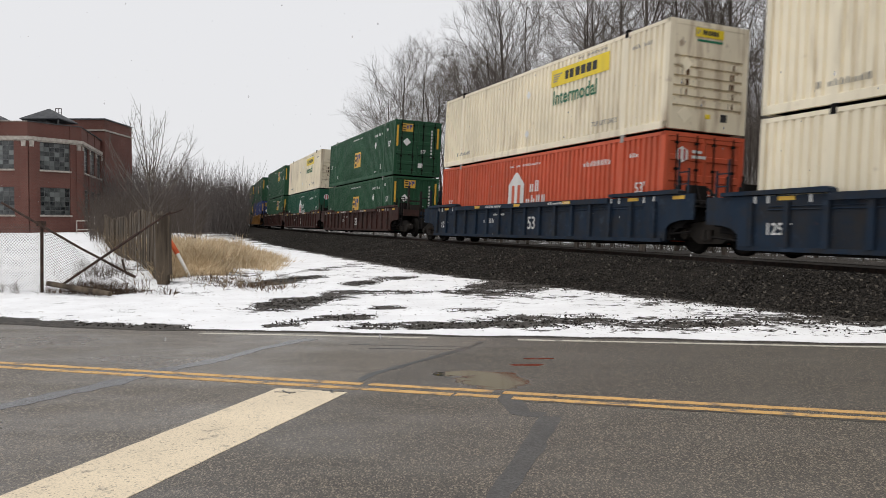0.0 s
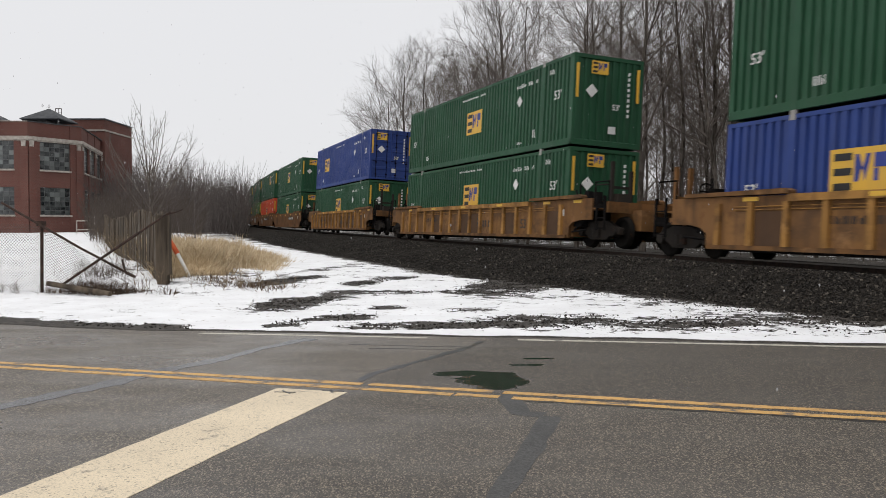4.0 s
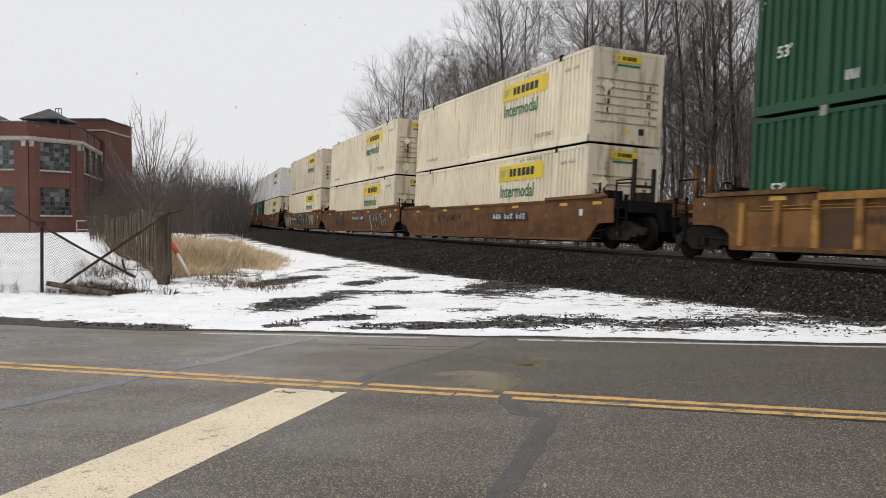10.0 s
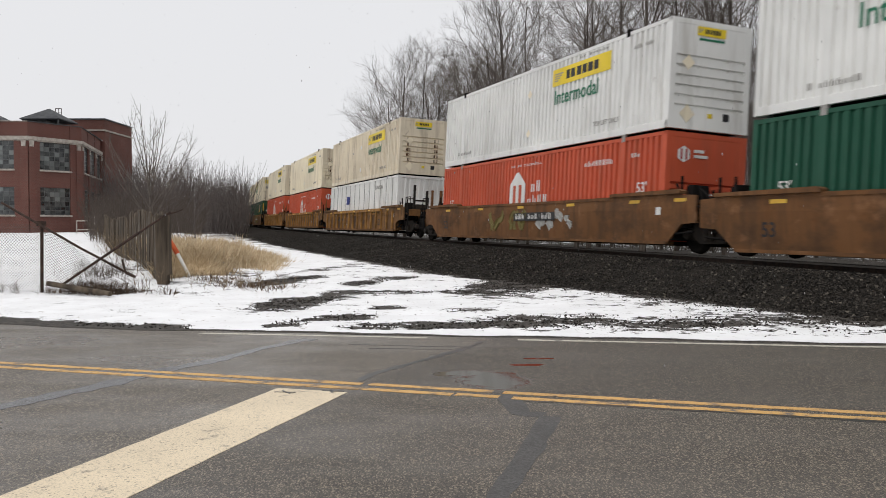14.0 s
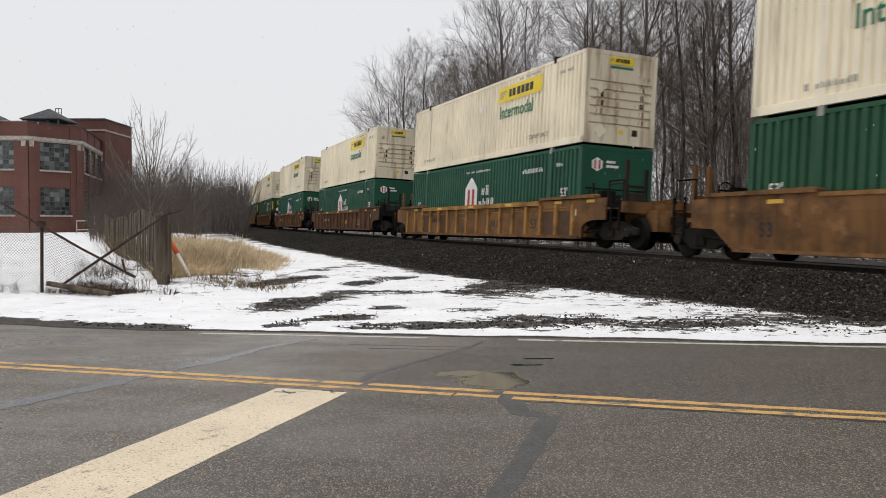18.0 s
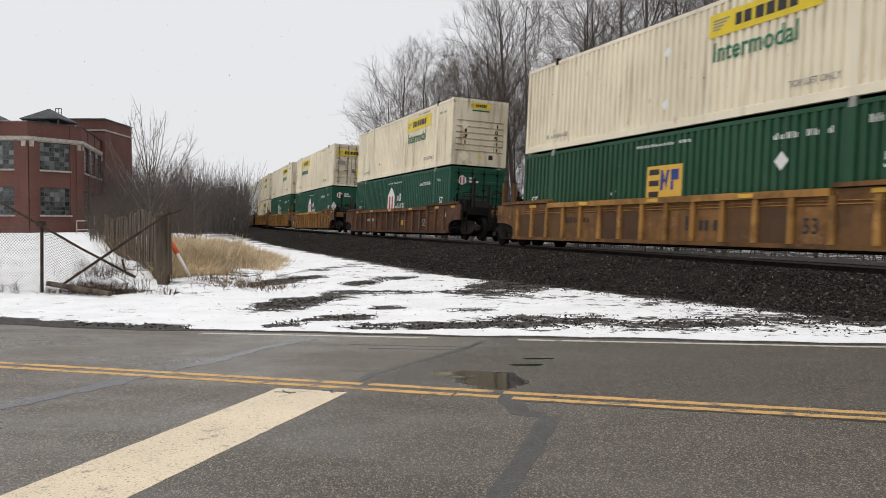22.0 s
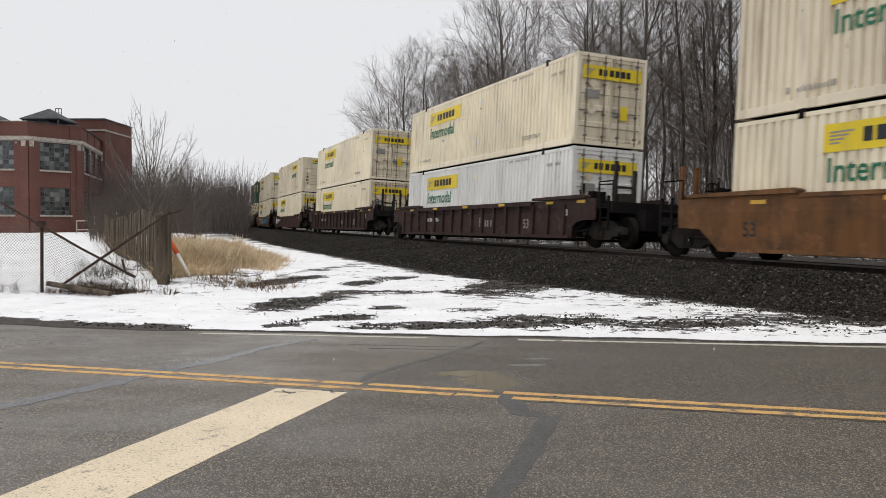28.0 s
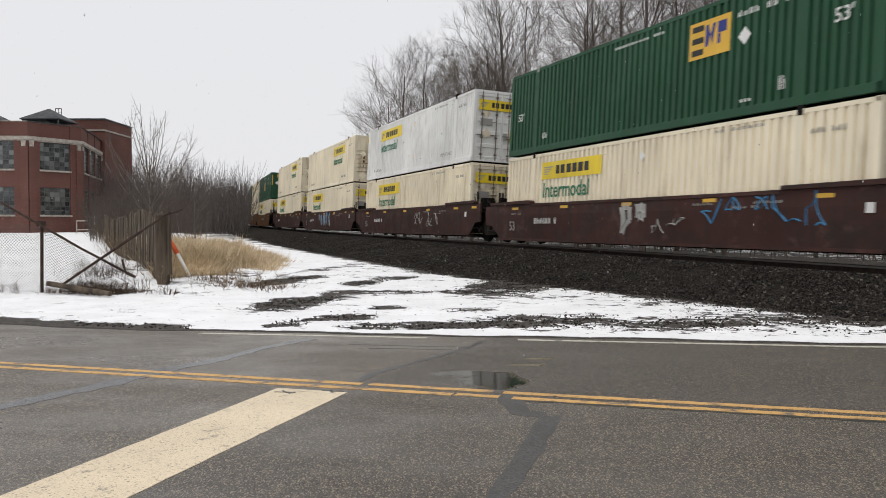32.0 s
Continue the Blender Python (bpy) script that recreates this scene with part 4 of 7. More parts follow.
def facade(p0, p1, tops, openings, panes_of=lambda a: False):
    """A brick wall with real openings, its windows, sills, cornice and parapet."""
    m, ln = wall_frame(p0, p1)
    z_top = tops
    pieces = []
    edges = sorted(openings)
    x = 0.0
    rows_ = [(2.57, 5.26), (6.97, 9.68)]
    for a, b in edges:
        pieces.append(("brick_pier", x, a, 0, FLOOR_Z - 0.6, z_top))
        for lo_, hi_ in ((FLOOR_Z - 0.6, rows_[0][0]), (rows_[0][1], rows_[1][0]), (rows_[1][1], z_top)):
            pieces.append(("spandrel", a, b, 0.06, lo_, hi_))
        x = b
    pieces.append(("brick_pier", x, ln, 0, FLOOR_Z - 0.6, z_top))
    for name_, x0_, x1_, y0_, lo_, hi_ in pieces:
        wall = part(name_, box_mesh(name_, BRICK, x0_, x1_, y0_, 0.45, lo_, hi_), None, factory, at=m)
    part("cornice", Shape().box(-0.1, ln + 0.1, -0.16, 0.0, 9.80, 10.12).box(-0.1, ln + 0.1, -0.08, 0.0, 9.68, 9.80).mesh("cornice", TRIMSTONE), None, wall, "pale stone cornice band")
    part("coping", Shape().box(-0.05, ln + 0.05, -0.07, 0.5, z_top, z_top + 0.07).mesh("coping", TRIMSTONE if p0[0] < -50 else ROOFGREY), None, wall)
    for a, b in edges:
        for z0_, z1_ in rows_:
            w, h = b - a, z1_ - z0_
            fr = Shape().box(0, 0.07, 0.14, 0.22, 0, h).box(w - 0.07, w, 0.14, 0.22, 0, h).box(0, w, 0.14, 0.22, 0, 0.07).box(0, w, 0.14, 0.22, h - 0.07, h)
            size = (round(w, 2), round(h, 2))
            win = part("window", shared_mesh(("frame", *size), lambda: fr.mesh("window", FRAMEGREY)), None, factory, at=m @ Matrix.Translation((a, 0, z0_)))
            for i in range(1, 6):
                part("glazing_bar", shared_mesh(("upright", *size), lambda: box_mesh("glazing_bar", FRAMEGREY, -0.022, 0.022, 0.15, 0.2, 0.05, h - 0.05)), None, win, at=(w * i / 6, 0, 0))
                part("glazing_bar", shared_mesh(("crossbar", *size), lambda: box_mesh("glazing_bar", FRAMEGREY, 0.05, w - 0.05, 0.152, 0.198, -0.022, 0.022)), None, win, at=(0, 0, h * i / 6))
            if panes_of(a):
                pane_me = shared_mesh(("small pane", *size), lambda: box_mesh("pane", GLASS, 0.012, w / 6 - 0.012, 0.172, 0.18, 0.012, h / 6 - 0.012))
                for i in range(36):
                    part("pane", pane_me, None, win, at=(w * (i % 6) / 6, 0, h * (i // 6) / 6))
            else:
                part("pane", shared_mesh(("pane", *size), lambda: box_mesh("pane", GLASS, 0.02, w - 0.02, 0.172, 0.18, 0.02, h - 0.02)), None, win, "dusty multi-paned glass")
            part("sill", shared_mesh(("sill", round(w, 2)), lambda: box_mesh("sill", TRIMSTONE, -0.1, w + 0.1, -0.1, 0.16, -0.16, 0.0)), None, win)
    for a in [0.15] + [0.5 * (e0[1] + e1[0]) - 0.2 for e0, e1 in zip(edges, edges[1:])] + [ln - 0.55]:
        part("bracket", shared_mesh("bracket", lambda: Shape().box(0, 0.4, -0.14, 0, 9.13, 9.68, taper=0.0).box(-0.03, 0.43, -0.17, 0, 9.56, 9.68).mesh("bracket", TRIMSTONE)), None, factory, at=m @ Matrix.Translation((a, -0.004, 0)))
    for a in [0.15, ln - 0.55]:
        part("pilaster", shared_mesh("pilaster", lambda: box_mesh("pilaster", BRICK, -0.1, 0.6, -0.13, 0.0, 0.0, 9.13)), None, factory, at=m @ Matrix.Translation((a, 0, 0)))


MESHES = {}


def shared_mesh(key, make):
    if key not in MESHES:
        MESHES[key] = make()
    return MESHES[key]


A0, A1, A2, A3 = (-66.0, 79.0), (-39.8, 80.0), (-36.8, 85.0), (-43.4, 111.0)
facade(A0, A1, 11.5, [(2.6 + 4.65 * i, 5.8 + 4.65 * i) for i in range(4)] + [(21.6, 24.9)], lambda a: a > 20)
facade(A1, A2, 11.5, [(1.25, 4.55)], lambda a: True)
facade(A2, A3, 11.5, [(1.0 + 4.35 * i, 4.2 + 4.35 * i) for i in range(6)])
RIM = [(-52 + 0.98 * (x + 52), 95 + 0.98 * (y - 95)) for x, y in (A0, A1, A2, A3, (-66, 111))]
part("roof", mesh_of("roof", [(*p, 10.9) for p in RIM] + [(*p, 10.7) for p in RIM], [(0, 1, 2, 3, 4), (9, 8, 7, 6, 5)] + [(i, i + 5, (i + 1) % 5 + 5, (i + 1) % 5) for i in range(5)], ROOFGREY), None, factory)
part("wall", box_mesh("wall", BRICK, -66.4, -66, 79, 111, 0.0, 11.5), None, factory)
tower = part("stair_tower", Shape().box(-46.3, -39.7, 98, 106.5, 0, 13.95).mesh("stair_tower", BRICK), None, factory, "brick stair tower above the roof")
part("tower_band", Shape().box(-46.4, -39.6, 97.9, 106.6, 12.6, 12.8).mesh("tower_band", TRIMSTONE), None, tower)
part("tower_coping", Shape().box(-46.4, -39.6, 97.9, 106.6, 13.95, 14.1).mesh("tower_coping", ROOFGREY), None, tower)
part("tower_railing", Shape().tube((-45.6, 98.4, 14.3), (-45.6, 98.4, 15.3), 0.04).tube((-44.9, 98.4, 14.3), (-44.9, 98.4, 15.3), 0.04).tube((-45.6, 98.4, 15.3), (-44.9, 98.4, 15.3), 0.04).tube((-45.25, 98.4, 14.3), (-45.25, 98.4, 15.3), 0.03).tube((-45.6, 98.4, 14.8), (-44.9, 98.4, 14.8), 0.03).mesh("tower_railing", RUSTPIPE), None, tower)
for cx_ in (-42.5, -49.4):
    hip = Shape()
    x0, x1, y0, y1, ze, zr = cx_ - 2.1, cx_ + 2.1, 88, 92.6, 12.85, 14.15
    hip.v = [(x0, y0, ze), (x1, y0, ze), (x1, y1, ze), (x0, y1, ze), (cx_, y0 + 2.2, zr), (cx_, y1 - 2.2, zr), (x0, y0, ze - 0.12), (x1, y0, ze - 0.12), (x1, y1, ze - 0.12), (x0, y1, ze - 0.12)]
    hip.f = [(0, 1, 4), (1, 2, 5, 4), (2, 3, 5), (3, 0, 4, 5), (9, 8, 7, 6), (0, 6, 7, 1), (1, 7, 8, 2), (2, 8, 9, 3), (3, 9, 6, 0)]
    lantern = part("roof_lantern", hip.mesh("roof_lantern", ROOFGREY), None, factory, "grey hipped roof lantern on posts")
    part("lantern_walls", Shape().box(x0 + 0.5, x1 - 1.6, y0 + 0.6, y1 - 0.6, 10.7, ze - 0.12).mesh("lantern_walls", FRAMEGREY), None, lantern)
    for px_ in (x0 + 0.2, x1 - 0.3):
        part("lantern_post", Shape().box(px_, px_ + 0.12, y0 + 0.2, y0 + 0.32, 10.7, ze - 0.12).mesh("lantern_post", FRAMEGREY), None, lantern)
    part("roof_vent", Shape().box(cx_ + 0.1, cx_ + 0.75, y0 + 1.9, y0 + 2.1, ze + 0.35, ze + 0.95, taper=0.02).mesh("roof_vent", TRIMSTONE), None, lantern)
pipe_stand = tagged(new("pipe_frame"), "white-painted pipe frame standing in the snow", "pipe frame")
g_ = ground_at(-31.4, 75)
part("upright", Shape().tube((-31.4, 75, g_ - 0.1), (-31.4, 75, 2.3), 0.06).mesh("upright", TRIMSTONE), None, pipe_stand)
part("upright", Shape().tube((-33.0, 75, g_ - 0.1), (-33.0, 75, 2.0), 0.06).mesh("upright", TRIMSTONE), None, pipe_stand)
for z_ in (1.15, 1.95):
    part("crossbar", Shape().tube((-33.0, 75, z_), (-31.4, 75, z_), 0.05).mesh("crossbar", TRIMSTONE), None, pipe_stand)

# ---- broken fence by the road ----
link_fence = tagged(new("chain_link_fence"), "slumped rusty chain-link fence with broken rails", "fence")
for x, y, h, r in ((-8.5, 17.6, 1.45, 0.035), (-12.2, 18.3, 1.5, 0.035), (-15.6, 19.0, 1.5, 0.035)):
    z = ground_at(x, y)
    part("post", Shape().tube((x, y, z - 0.3), (x + 0.02, y, z + h), r).lathe([(0.0, 0.06), (0.03, 0.05), (r + 0.008, 0.0), (r + 0.008, -0.05)], (x + 0.02, y, z + h), "z", 8).mesh("post", RUSTPIPE, False), None, link_fence)
part("top_rail", Shape().tube((-9.30, 17.55, 1.99), (-7.6, 17.45, 1.03), 0.026).tube((-7.6, 17.45, 1.03), (-6.42, 17.35, 0.43), 0.026).tube((-6.42, 17.35, 0.43), (-6.62, 17.35, 0.52), 0.024).tube((-6.62, 17.35, 0.52), (-6.70, 17.35, 0.80), 0.022).mesh("top_rail", RUSTPIPE), None, link_fence, "bent rusty rail fallen from the post")
part("brace_rail", Shape().tube((-7.92, 17.3, 0.28), (-6.4, 17.5, 1.35), 0.028).tube((-6.4, 17.5, 1.35), (-5.75, 17.6, 1.80), 0.022).tube((-5.85, 17.6, 1.72), (-5.5, 17.6, 1.84), 0.014).mesh("brace_rail", RUSTPIPE), None, link_fence, "rusty leaning brace rail")
part("clamp", Shape().box(-8.56, -8.42, 17.53, 17.67, 1.5, 1.6).mesh("clamp", RUSTPIPE), None, link_fence)


def net_point(u, v):
    """The sagging wire net: u along the fence in metres, v from its foot to its top."""
    x = -16.0 + u
    y = 17.6 + 0.19 * max(0, -8.5 - x) - 0.05 * max(0, x + 8.5)
    slump = min(1, max(0, (x + 8.45) / 2.1))
    top = 1.42 - 1.05 * slump ** 0.8
    y += 0.25 * slump * math.sin(v * 3.0) + 0.05 * math.sin(2 * x) * v
    x += 0.35 * slump * (1 - v) - 0.1 * slump * math.sin(5 * v)
    return Vector((x, y, ground_at(x, y) + 0.02 + top * v))


net = Shape()
for i in range(-20, 136):
    for d in (1, -1):
        prev = None
        for k in range(0, 13):
            u, v_ = i * 0.07 + (d * (k / 12) * 1.42), k / 12
            if not 0 <= u <= 9.4:
                prev = None
                continue
            p = net_point(u, v_)
            if prev is not None:
                net.tube(prev, p, 0.0037, sides=3, caps=False)
            prev = p
tagged(part("wire_net", net.mesh("wire_net", WIRE), None, link_fence, "sagging grey diamond wire net"), kind="stuff")
fallen_pole = Shape().tube((-8.25, 17.35, 0.30), (-7.4, 17.0, 0.20), 0.055, 0.06).tube((-7.4, 17.0, 0.20), (-6.7, 16.75, 0.13), 0.06, 0.05).mesh("fallen_pole", TIMBER)
tagged(new("fallen_pole", fallen_pole), "weathered wooden pole lying in the snow by the fence", "wooden pole")

plank_fence = tagged(new("plank_fence"), "old grey board fence with uneven weathered planks", "fence")
rng = random.Random(21)
FENCE_AT, span = Vector((-6.38, 19.0, 0)), Vector((-13.95, 31.0, 0))
z = ground_at(*FENCE_AT.xy)
big = Shape().box(-6.50, -6.27, 18.88, 19.12, z - 0.3, z + 1.56, taper=0.012).box(-6.29, -6.23, 18.9, 19.1, z + 0.2, z + 1.62)
part("corner_post", big.mesh("corner_post", TIMBER), None, plank_fence, "thick split weathered corner post")
plank_sets = [Shape().plate([(-w / 2, -0.2), (w / 2, -0.2), (w / 2 - 0.01, h), (w * 0.1, h + dz), (-w / 2, h - 0.03)], -0.013, 0.013).mesh("plank", TIMBER) for w, h, dz in ((0.16, 1.52, 0.05), (0.19, 1.60, -0.06), (0.13, 1.42, 0.08), (0.17, 1.64, 0.02))]
for i in range(138):
    t = (i + 0.6) / 139
    if rng.random() < 0.1:
        continue
    p = FENCE_AT + span * t
    g = ground_at(p.x, p.y)
    part("plank", plank_sets[rng.randrange(4)], None, plank_fence, at=Matrix.Translation((p.x + rng.gauss(0, 0.015), p.y, g)) @ Matrix.Rotation(math.atan2(span.y, span.x) + rng.gauss(0, 0.06), 4, "Z") @ Matrix.Rotation(rng.gauss(0, 0.03), 4, "Y"))
for zz in (0.4, 1.25):
    rl = Shape()
    for k in range(10):
        a, b = FENCE_AT + span * (k / 10), FENCE_AT + span * ((k + 1) / 10)
        a.z, b.z = ground_at(a.x, a.y) + zz, ground_at(b.x, b.y) + zz
        rl.tube(a + Vector((0.07, 0.03, 0)), b + Vector((0.07, 0.03, 0)), 0.045, sides=4)
    part("fence_rail", rl.mesh("fence_rail", TIMBER), None, plank_fence)


def by_planks(rng):
    t = rng.random() ** 1.2
    return FENCE_AT.x + span.x * t + rng.gauss(0, 0.3), FENCE_AT.y + span.y * t + rng.gauss(0, 0.3)


brush("fence_brush", 130, by_planks, (0.3, 1.35), WEED, "dry brown vines and stems tangled along the board fence", 8)


def by_net(rng):
    return rng.gauss(-7.35, 0.36) if rng.random() < 0.6 else rng.uniform(-14, -5.7), 17.6 + rng.gauss(0, 0.22)


brush("fence_weeds", 560, by_net, (0.08, 0.42), BROWNWEED, "dead brown weeds at the foot of the fence", 9)


def by_grass(rng):
    return -3.9 + rng.gauss(0, 0.55) - 1.2 * rng.random(), 19.3 + rng.gauss(0, 0.6)


brush("verge_weeds", 90, by_grass, (0.15, 0.5), WEED, "dead brown weeds standing in the snow", 10)
# straw-coloured grass
rng = random.Random(31)


def tufts(n, where, blades, size, rng):
    """Clumps of leaning blades: where gives a place and a height factor, or None."""
    v, f = [], []
    for _ in range(n):
        spot = where(rng)
        if spot is None:
            continue
        x0, y0, k = spot
        z = ground_at(x0, y0)
        for _ in range(rng.randrange(blades // 2, blades)):
            dx, dy = rng.gauss(0, 0.13), rng.gauss(0, 0.13)
            h = rng.uniform(*size) * k
            x, y = x0 + dx, y0 + dy
            w, an = rng.uniform(0.005, 0.012), rng.uniform(0, 6.28)
            lx, ly = dx * 1.1 + rng.gauss(0.06, 0.16) * h, dy * 1.1 + rng.gauss(0, 0.16) * h
            c_, s_ = math.cos(an) * w, math.sin(an) * w
            q = len(v)
            v += [(x - c_, y - s_, z - 0.03), (x + c_, y + s_, z - 0.03), (x + lx * 0.4 + c_, y + ly * 0.4 + s_, z + h * 0.62), (x + lx * 0.4 - c_, y + ly * 0.4 - s_, z + h * 0.62), (x + lx, y + ly, z + h * 0.95)]
            f += [(q, q + 1, q + 2, q + 3), (q + 3, q + 2, q + 4)]
    return v, f


def straw(rng):
    y = 20.5 + 28 * rng.random() ** 1.4
    left = FENCE_AT.x + 0.3 - (y - FENCE_AT.y) * 0.45
    rt = min(-5.2, -5.2 - (y - 29) * 0.36) if y > 24 else -5.4 - (24 - y) * 0.6
    if rt < left:
        return None
    x = rng.uniform(left, rt)
    if noise.noise((x * 0.6, y * 0.4, 2.0)) < -0.22:
        return None
    return x, y, (0.8 + 0.7 * noise.noise((x * 0.8, y * 0.6, 7.0))) * min(1, 0.4 + (rt - x) * 0.45)


v, f = tufts(1250, straw, 30, (0.25, 0.85), rng)
tagged(new("dry_grass", mesh_of("dry_grass", v, f, DRYGRASS)), "tall straw-coloured dry grass above the snow", "grass", kind="stuff")


def dead_tuft(rng):
    if rng.random() < 0.5:
        return rng.uniform(-8.2, -5.7), 17.5 + rng.gauss(0, 0.25), 1.0
    x = rng.uniform(-6.2, -3.6)
    return x, 18.6 + rng.gauss(0, 0.5) + (-3.6 - x) * 0.9, 0.8


v, f = tufts(45, dead_tuft, 22, (0.04, 0.15), rng)
tagged(new("dead_grass", mesh_of("dead_grass", v, f, BROWNWEED)), "low tufts of dead brown grass in the snow", "grass", kind="stuff")
marker = tagged(new("marker_post"), "leaning orange and white plastic marker post in the grass", "marker post")
part("upper_sleeve", Shape().tube((-7.12, 21.5, 1.20), (-6.86, 21.5, 0.78), 0.065, 0.065, 10).mesh("upper_sleeve", CONEORANGE), None, marker, "orange upper sleeve")
part("lower_sleeve", Shape().tube((-6.86, 21.5, 0.78), (-6.56, 21.5, 0.2), 0.045, 0.04, 10).mesh("lower_sleeve", PALE), None, marker, "white lower sleeve")
rng_s = random.Random(17)
stem, fan = [], []
tp = bough(rng_s, Vector((0, 0, -0.2)), Vector((0.02, 0, 1)), 3.4, 0.08, 6, 0.02, stem, 0.02)
for i in range(19):
    turn_ = 2.4 * i + rng_s.uniform(-0.3, 0.3)
    tilt = radians(rng_s.uniform(20, 44) if i > 3 else 9)
    way = Vector((math.cos(turn_) * math.sin(tilt), math.sin(turn_) * math.sin(tilt), math.cos(tilt)))
    ln = rng_s.uniform(3.7, 4.6) - 0.8 * (i % 4 == 3)
    bp = bough(rng_s, tp[3 + i % 4], way, ln, 0.030, 8, 0.03, fan, 0.045)
    for k in range(7):
        q0 = bp[1 + k]
        sp_ = bough(rng_s, q0, sideways(rng_s, (bp[-1] - bp[0]).normalized(), 18, 42), ln * rng_s.uniform(0.12, 0.30), 0.011, 4, 0.07, fan, 0.06)
        for j in range(2):
            bough(rng_s, sp_[1 + j], sideways(rng_s, (sp_[-1] - sp_[0]).normalized(), 20, 45), ln * rng_s.uniform(0.06, 0.14), 0.006, 2, 0.1, fan, 0.03)
ob = tree_thing((wood_mesh("trunk", stem, TWIG), wood_mesh("crown", fan, TWIG)), "slender young bare tree with upright fanned branches", "")
ob.matrix_basis = Matrix.Translation((-14.0, 40, ground_at(-14.0, 40)))
for i, (x, y, h) in enumerate(((-15.5, 52, 6.5), (-19, 60, 7.5), (-21.5, 66, 6.5), (-24.5, 75, 9.0), (-20.5, 72, 7.0), (-27, 80, 10.0), (-29.5, 84, 9.5), (-32, 90, 9.5), (-30, 96, 11))):
    plant(FAR[i % 3], "f%d" % (i % 3), x, y, 0.76 * h, 14, "bare tree of the distant woods, bark paled for haze", "distant trees", 0.04)


def mid_left(rng):
    y = rng.uniform(50, 100)
    return rng.uniform(-0.425, -0.29) * y, y


brush("middle_brushwood", 1700, mid_left, (1.2, 3.9), BROWNTWIG, "tangled leafless brushwood beside the factory", 12)

# falling snow, one drifting cloud of flakes
rng = np.random.RandomState(77)
n = 7500
fx, fy, fz = rng.uniform(-14, 26, n), rng.uniform(2.5, 32, n), rng.uniform(0, 56, n)
r = rng.uniform(0.0045, 0.0105, n)
octa = np.array([(1, 0, 0), (-1, 0, 0), (0, 1, 0), (0, -1, 0), (0, 0, 1.6), (0, 0, -1.6)], float)
vv = octa[None] * r[:, None, None] + np.stack([fx, fy, fz], -1)[:, None]
ff = (np.array([(0, 2, 4), (2, 1, 4), (1, 3, 4), (3, 0, 4), (2, 0, 5), (1, 2, 5), (3, 1, 5), (0, 3, 5)])[None] + 6 * np.arange(n)[:, None, None]).reshape(-1, 3)
SNOWFLAKE = speckled("snowflake", (0.8, 0.8, 0.82), (0.86, 0.86, 0.88), 2, 0.8, 0.0)
SNOWFLAKE.node_tree.nodes["Principled BSDF"].inputs["Alpha"].default_value = 0.4
SNOWFALL = tagged(new("snowflakes", mesh_of("snowflakes", vv.reshape(-1, 3).tolist(), ff.tolist(), SNOWFLAKE)), "light snowfall of small white flakes in the air", "snowfall", kind="stuff")

# ---- the train: containers ----
CL, CW, CH = 16.154, 1.295, 2.908
HALF = CL / 2
PITCH = 0.262


def ribs_between(x0, x1):
    """Stations and depths of a side's upright folds between x0 and x1."""
    out = []
    n = max(1, round((x1 - x0) / PITCH))
    p = (x1 - x0) / n
    for i in range(n):
        a = x0 + i * p
        out += [(a, 0), (a + 0.50 * p, 0), (a + 0.58 * p, 1), (a + 0.92 * p, 1)]
    return out + [(x1, 0)]


def side_panel(name, mat, y, depth=0.034, post=2.03):
    """A folded steel side with flat top and bottom rails, one closed skin; y is its outer face."""
    sg = 1 if y > 0 else -1
    xs = [(-HALF + 0.01, 0)]
    for a, b in ((-HALF + 0.14, -HALF + post - 0.1), (-HALF + post + 0.1, HALF - post - 0.1), (HALF - post + 0.1, HALF - 0.14)):
        xs += ribs_between(a, b)
    xs.append((HALF - 0.01, 0))
    sh = Shape()
    z0, z1 = 0.19, CH - 0.10
    for x, dd in xs:
        yo, yc, yi = y, y - sg * (0.006 + depth * dd), y - sg * 0.1
        sh.v += [(x, yi, 0.0), (x, yo, 0.0), (x, yo, z0), (x, yc, z0 + 0.025), (x, yc, z1 - 0.025), (x, yo, z1), (x, yo, CH - 0.01), (x, yi, CH - 0.01)]
    for i in range(len(xs) - 1):
        for k in range(8):
            a, b = 8 * i + k, 8 * i + (k + 1) % 8
            q = (a, b, b + 8, a + 8)
            sh.f.append(q if sg < 0 else q[::-1])
    n = 8 * (len(xs) - 1)
    sh.f += [tuple(range(8)), tuple(n + k for k in reversed(range(8)))]
    return sh.mesh(name, mat)


SHARED = {}


def shared(key, make):
    if key not in SHARED:
        SHARED[key] = make()
    return SHARED[key]


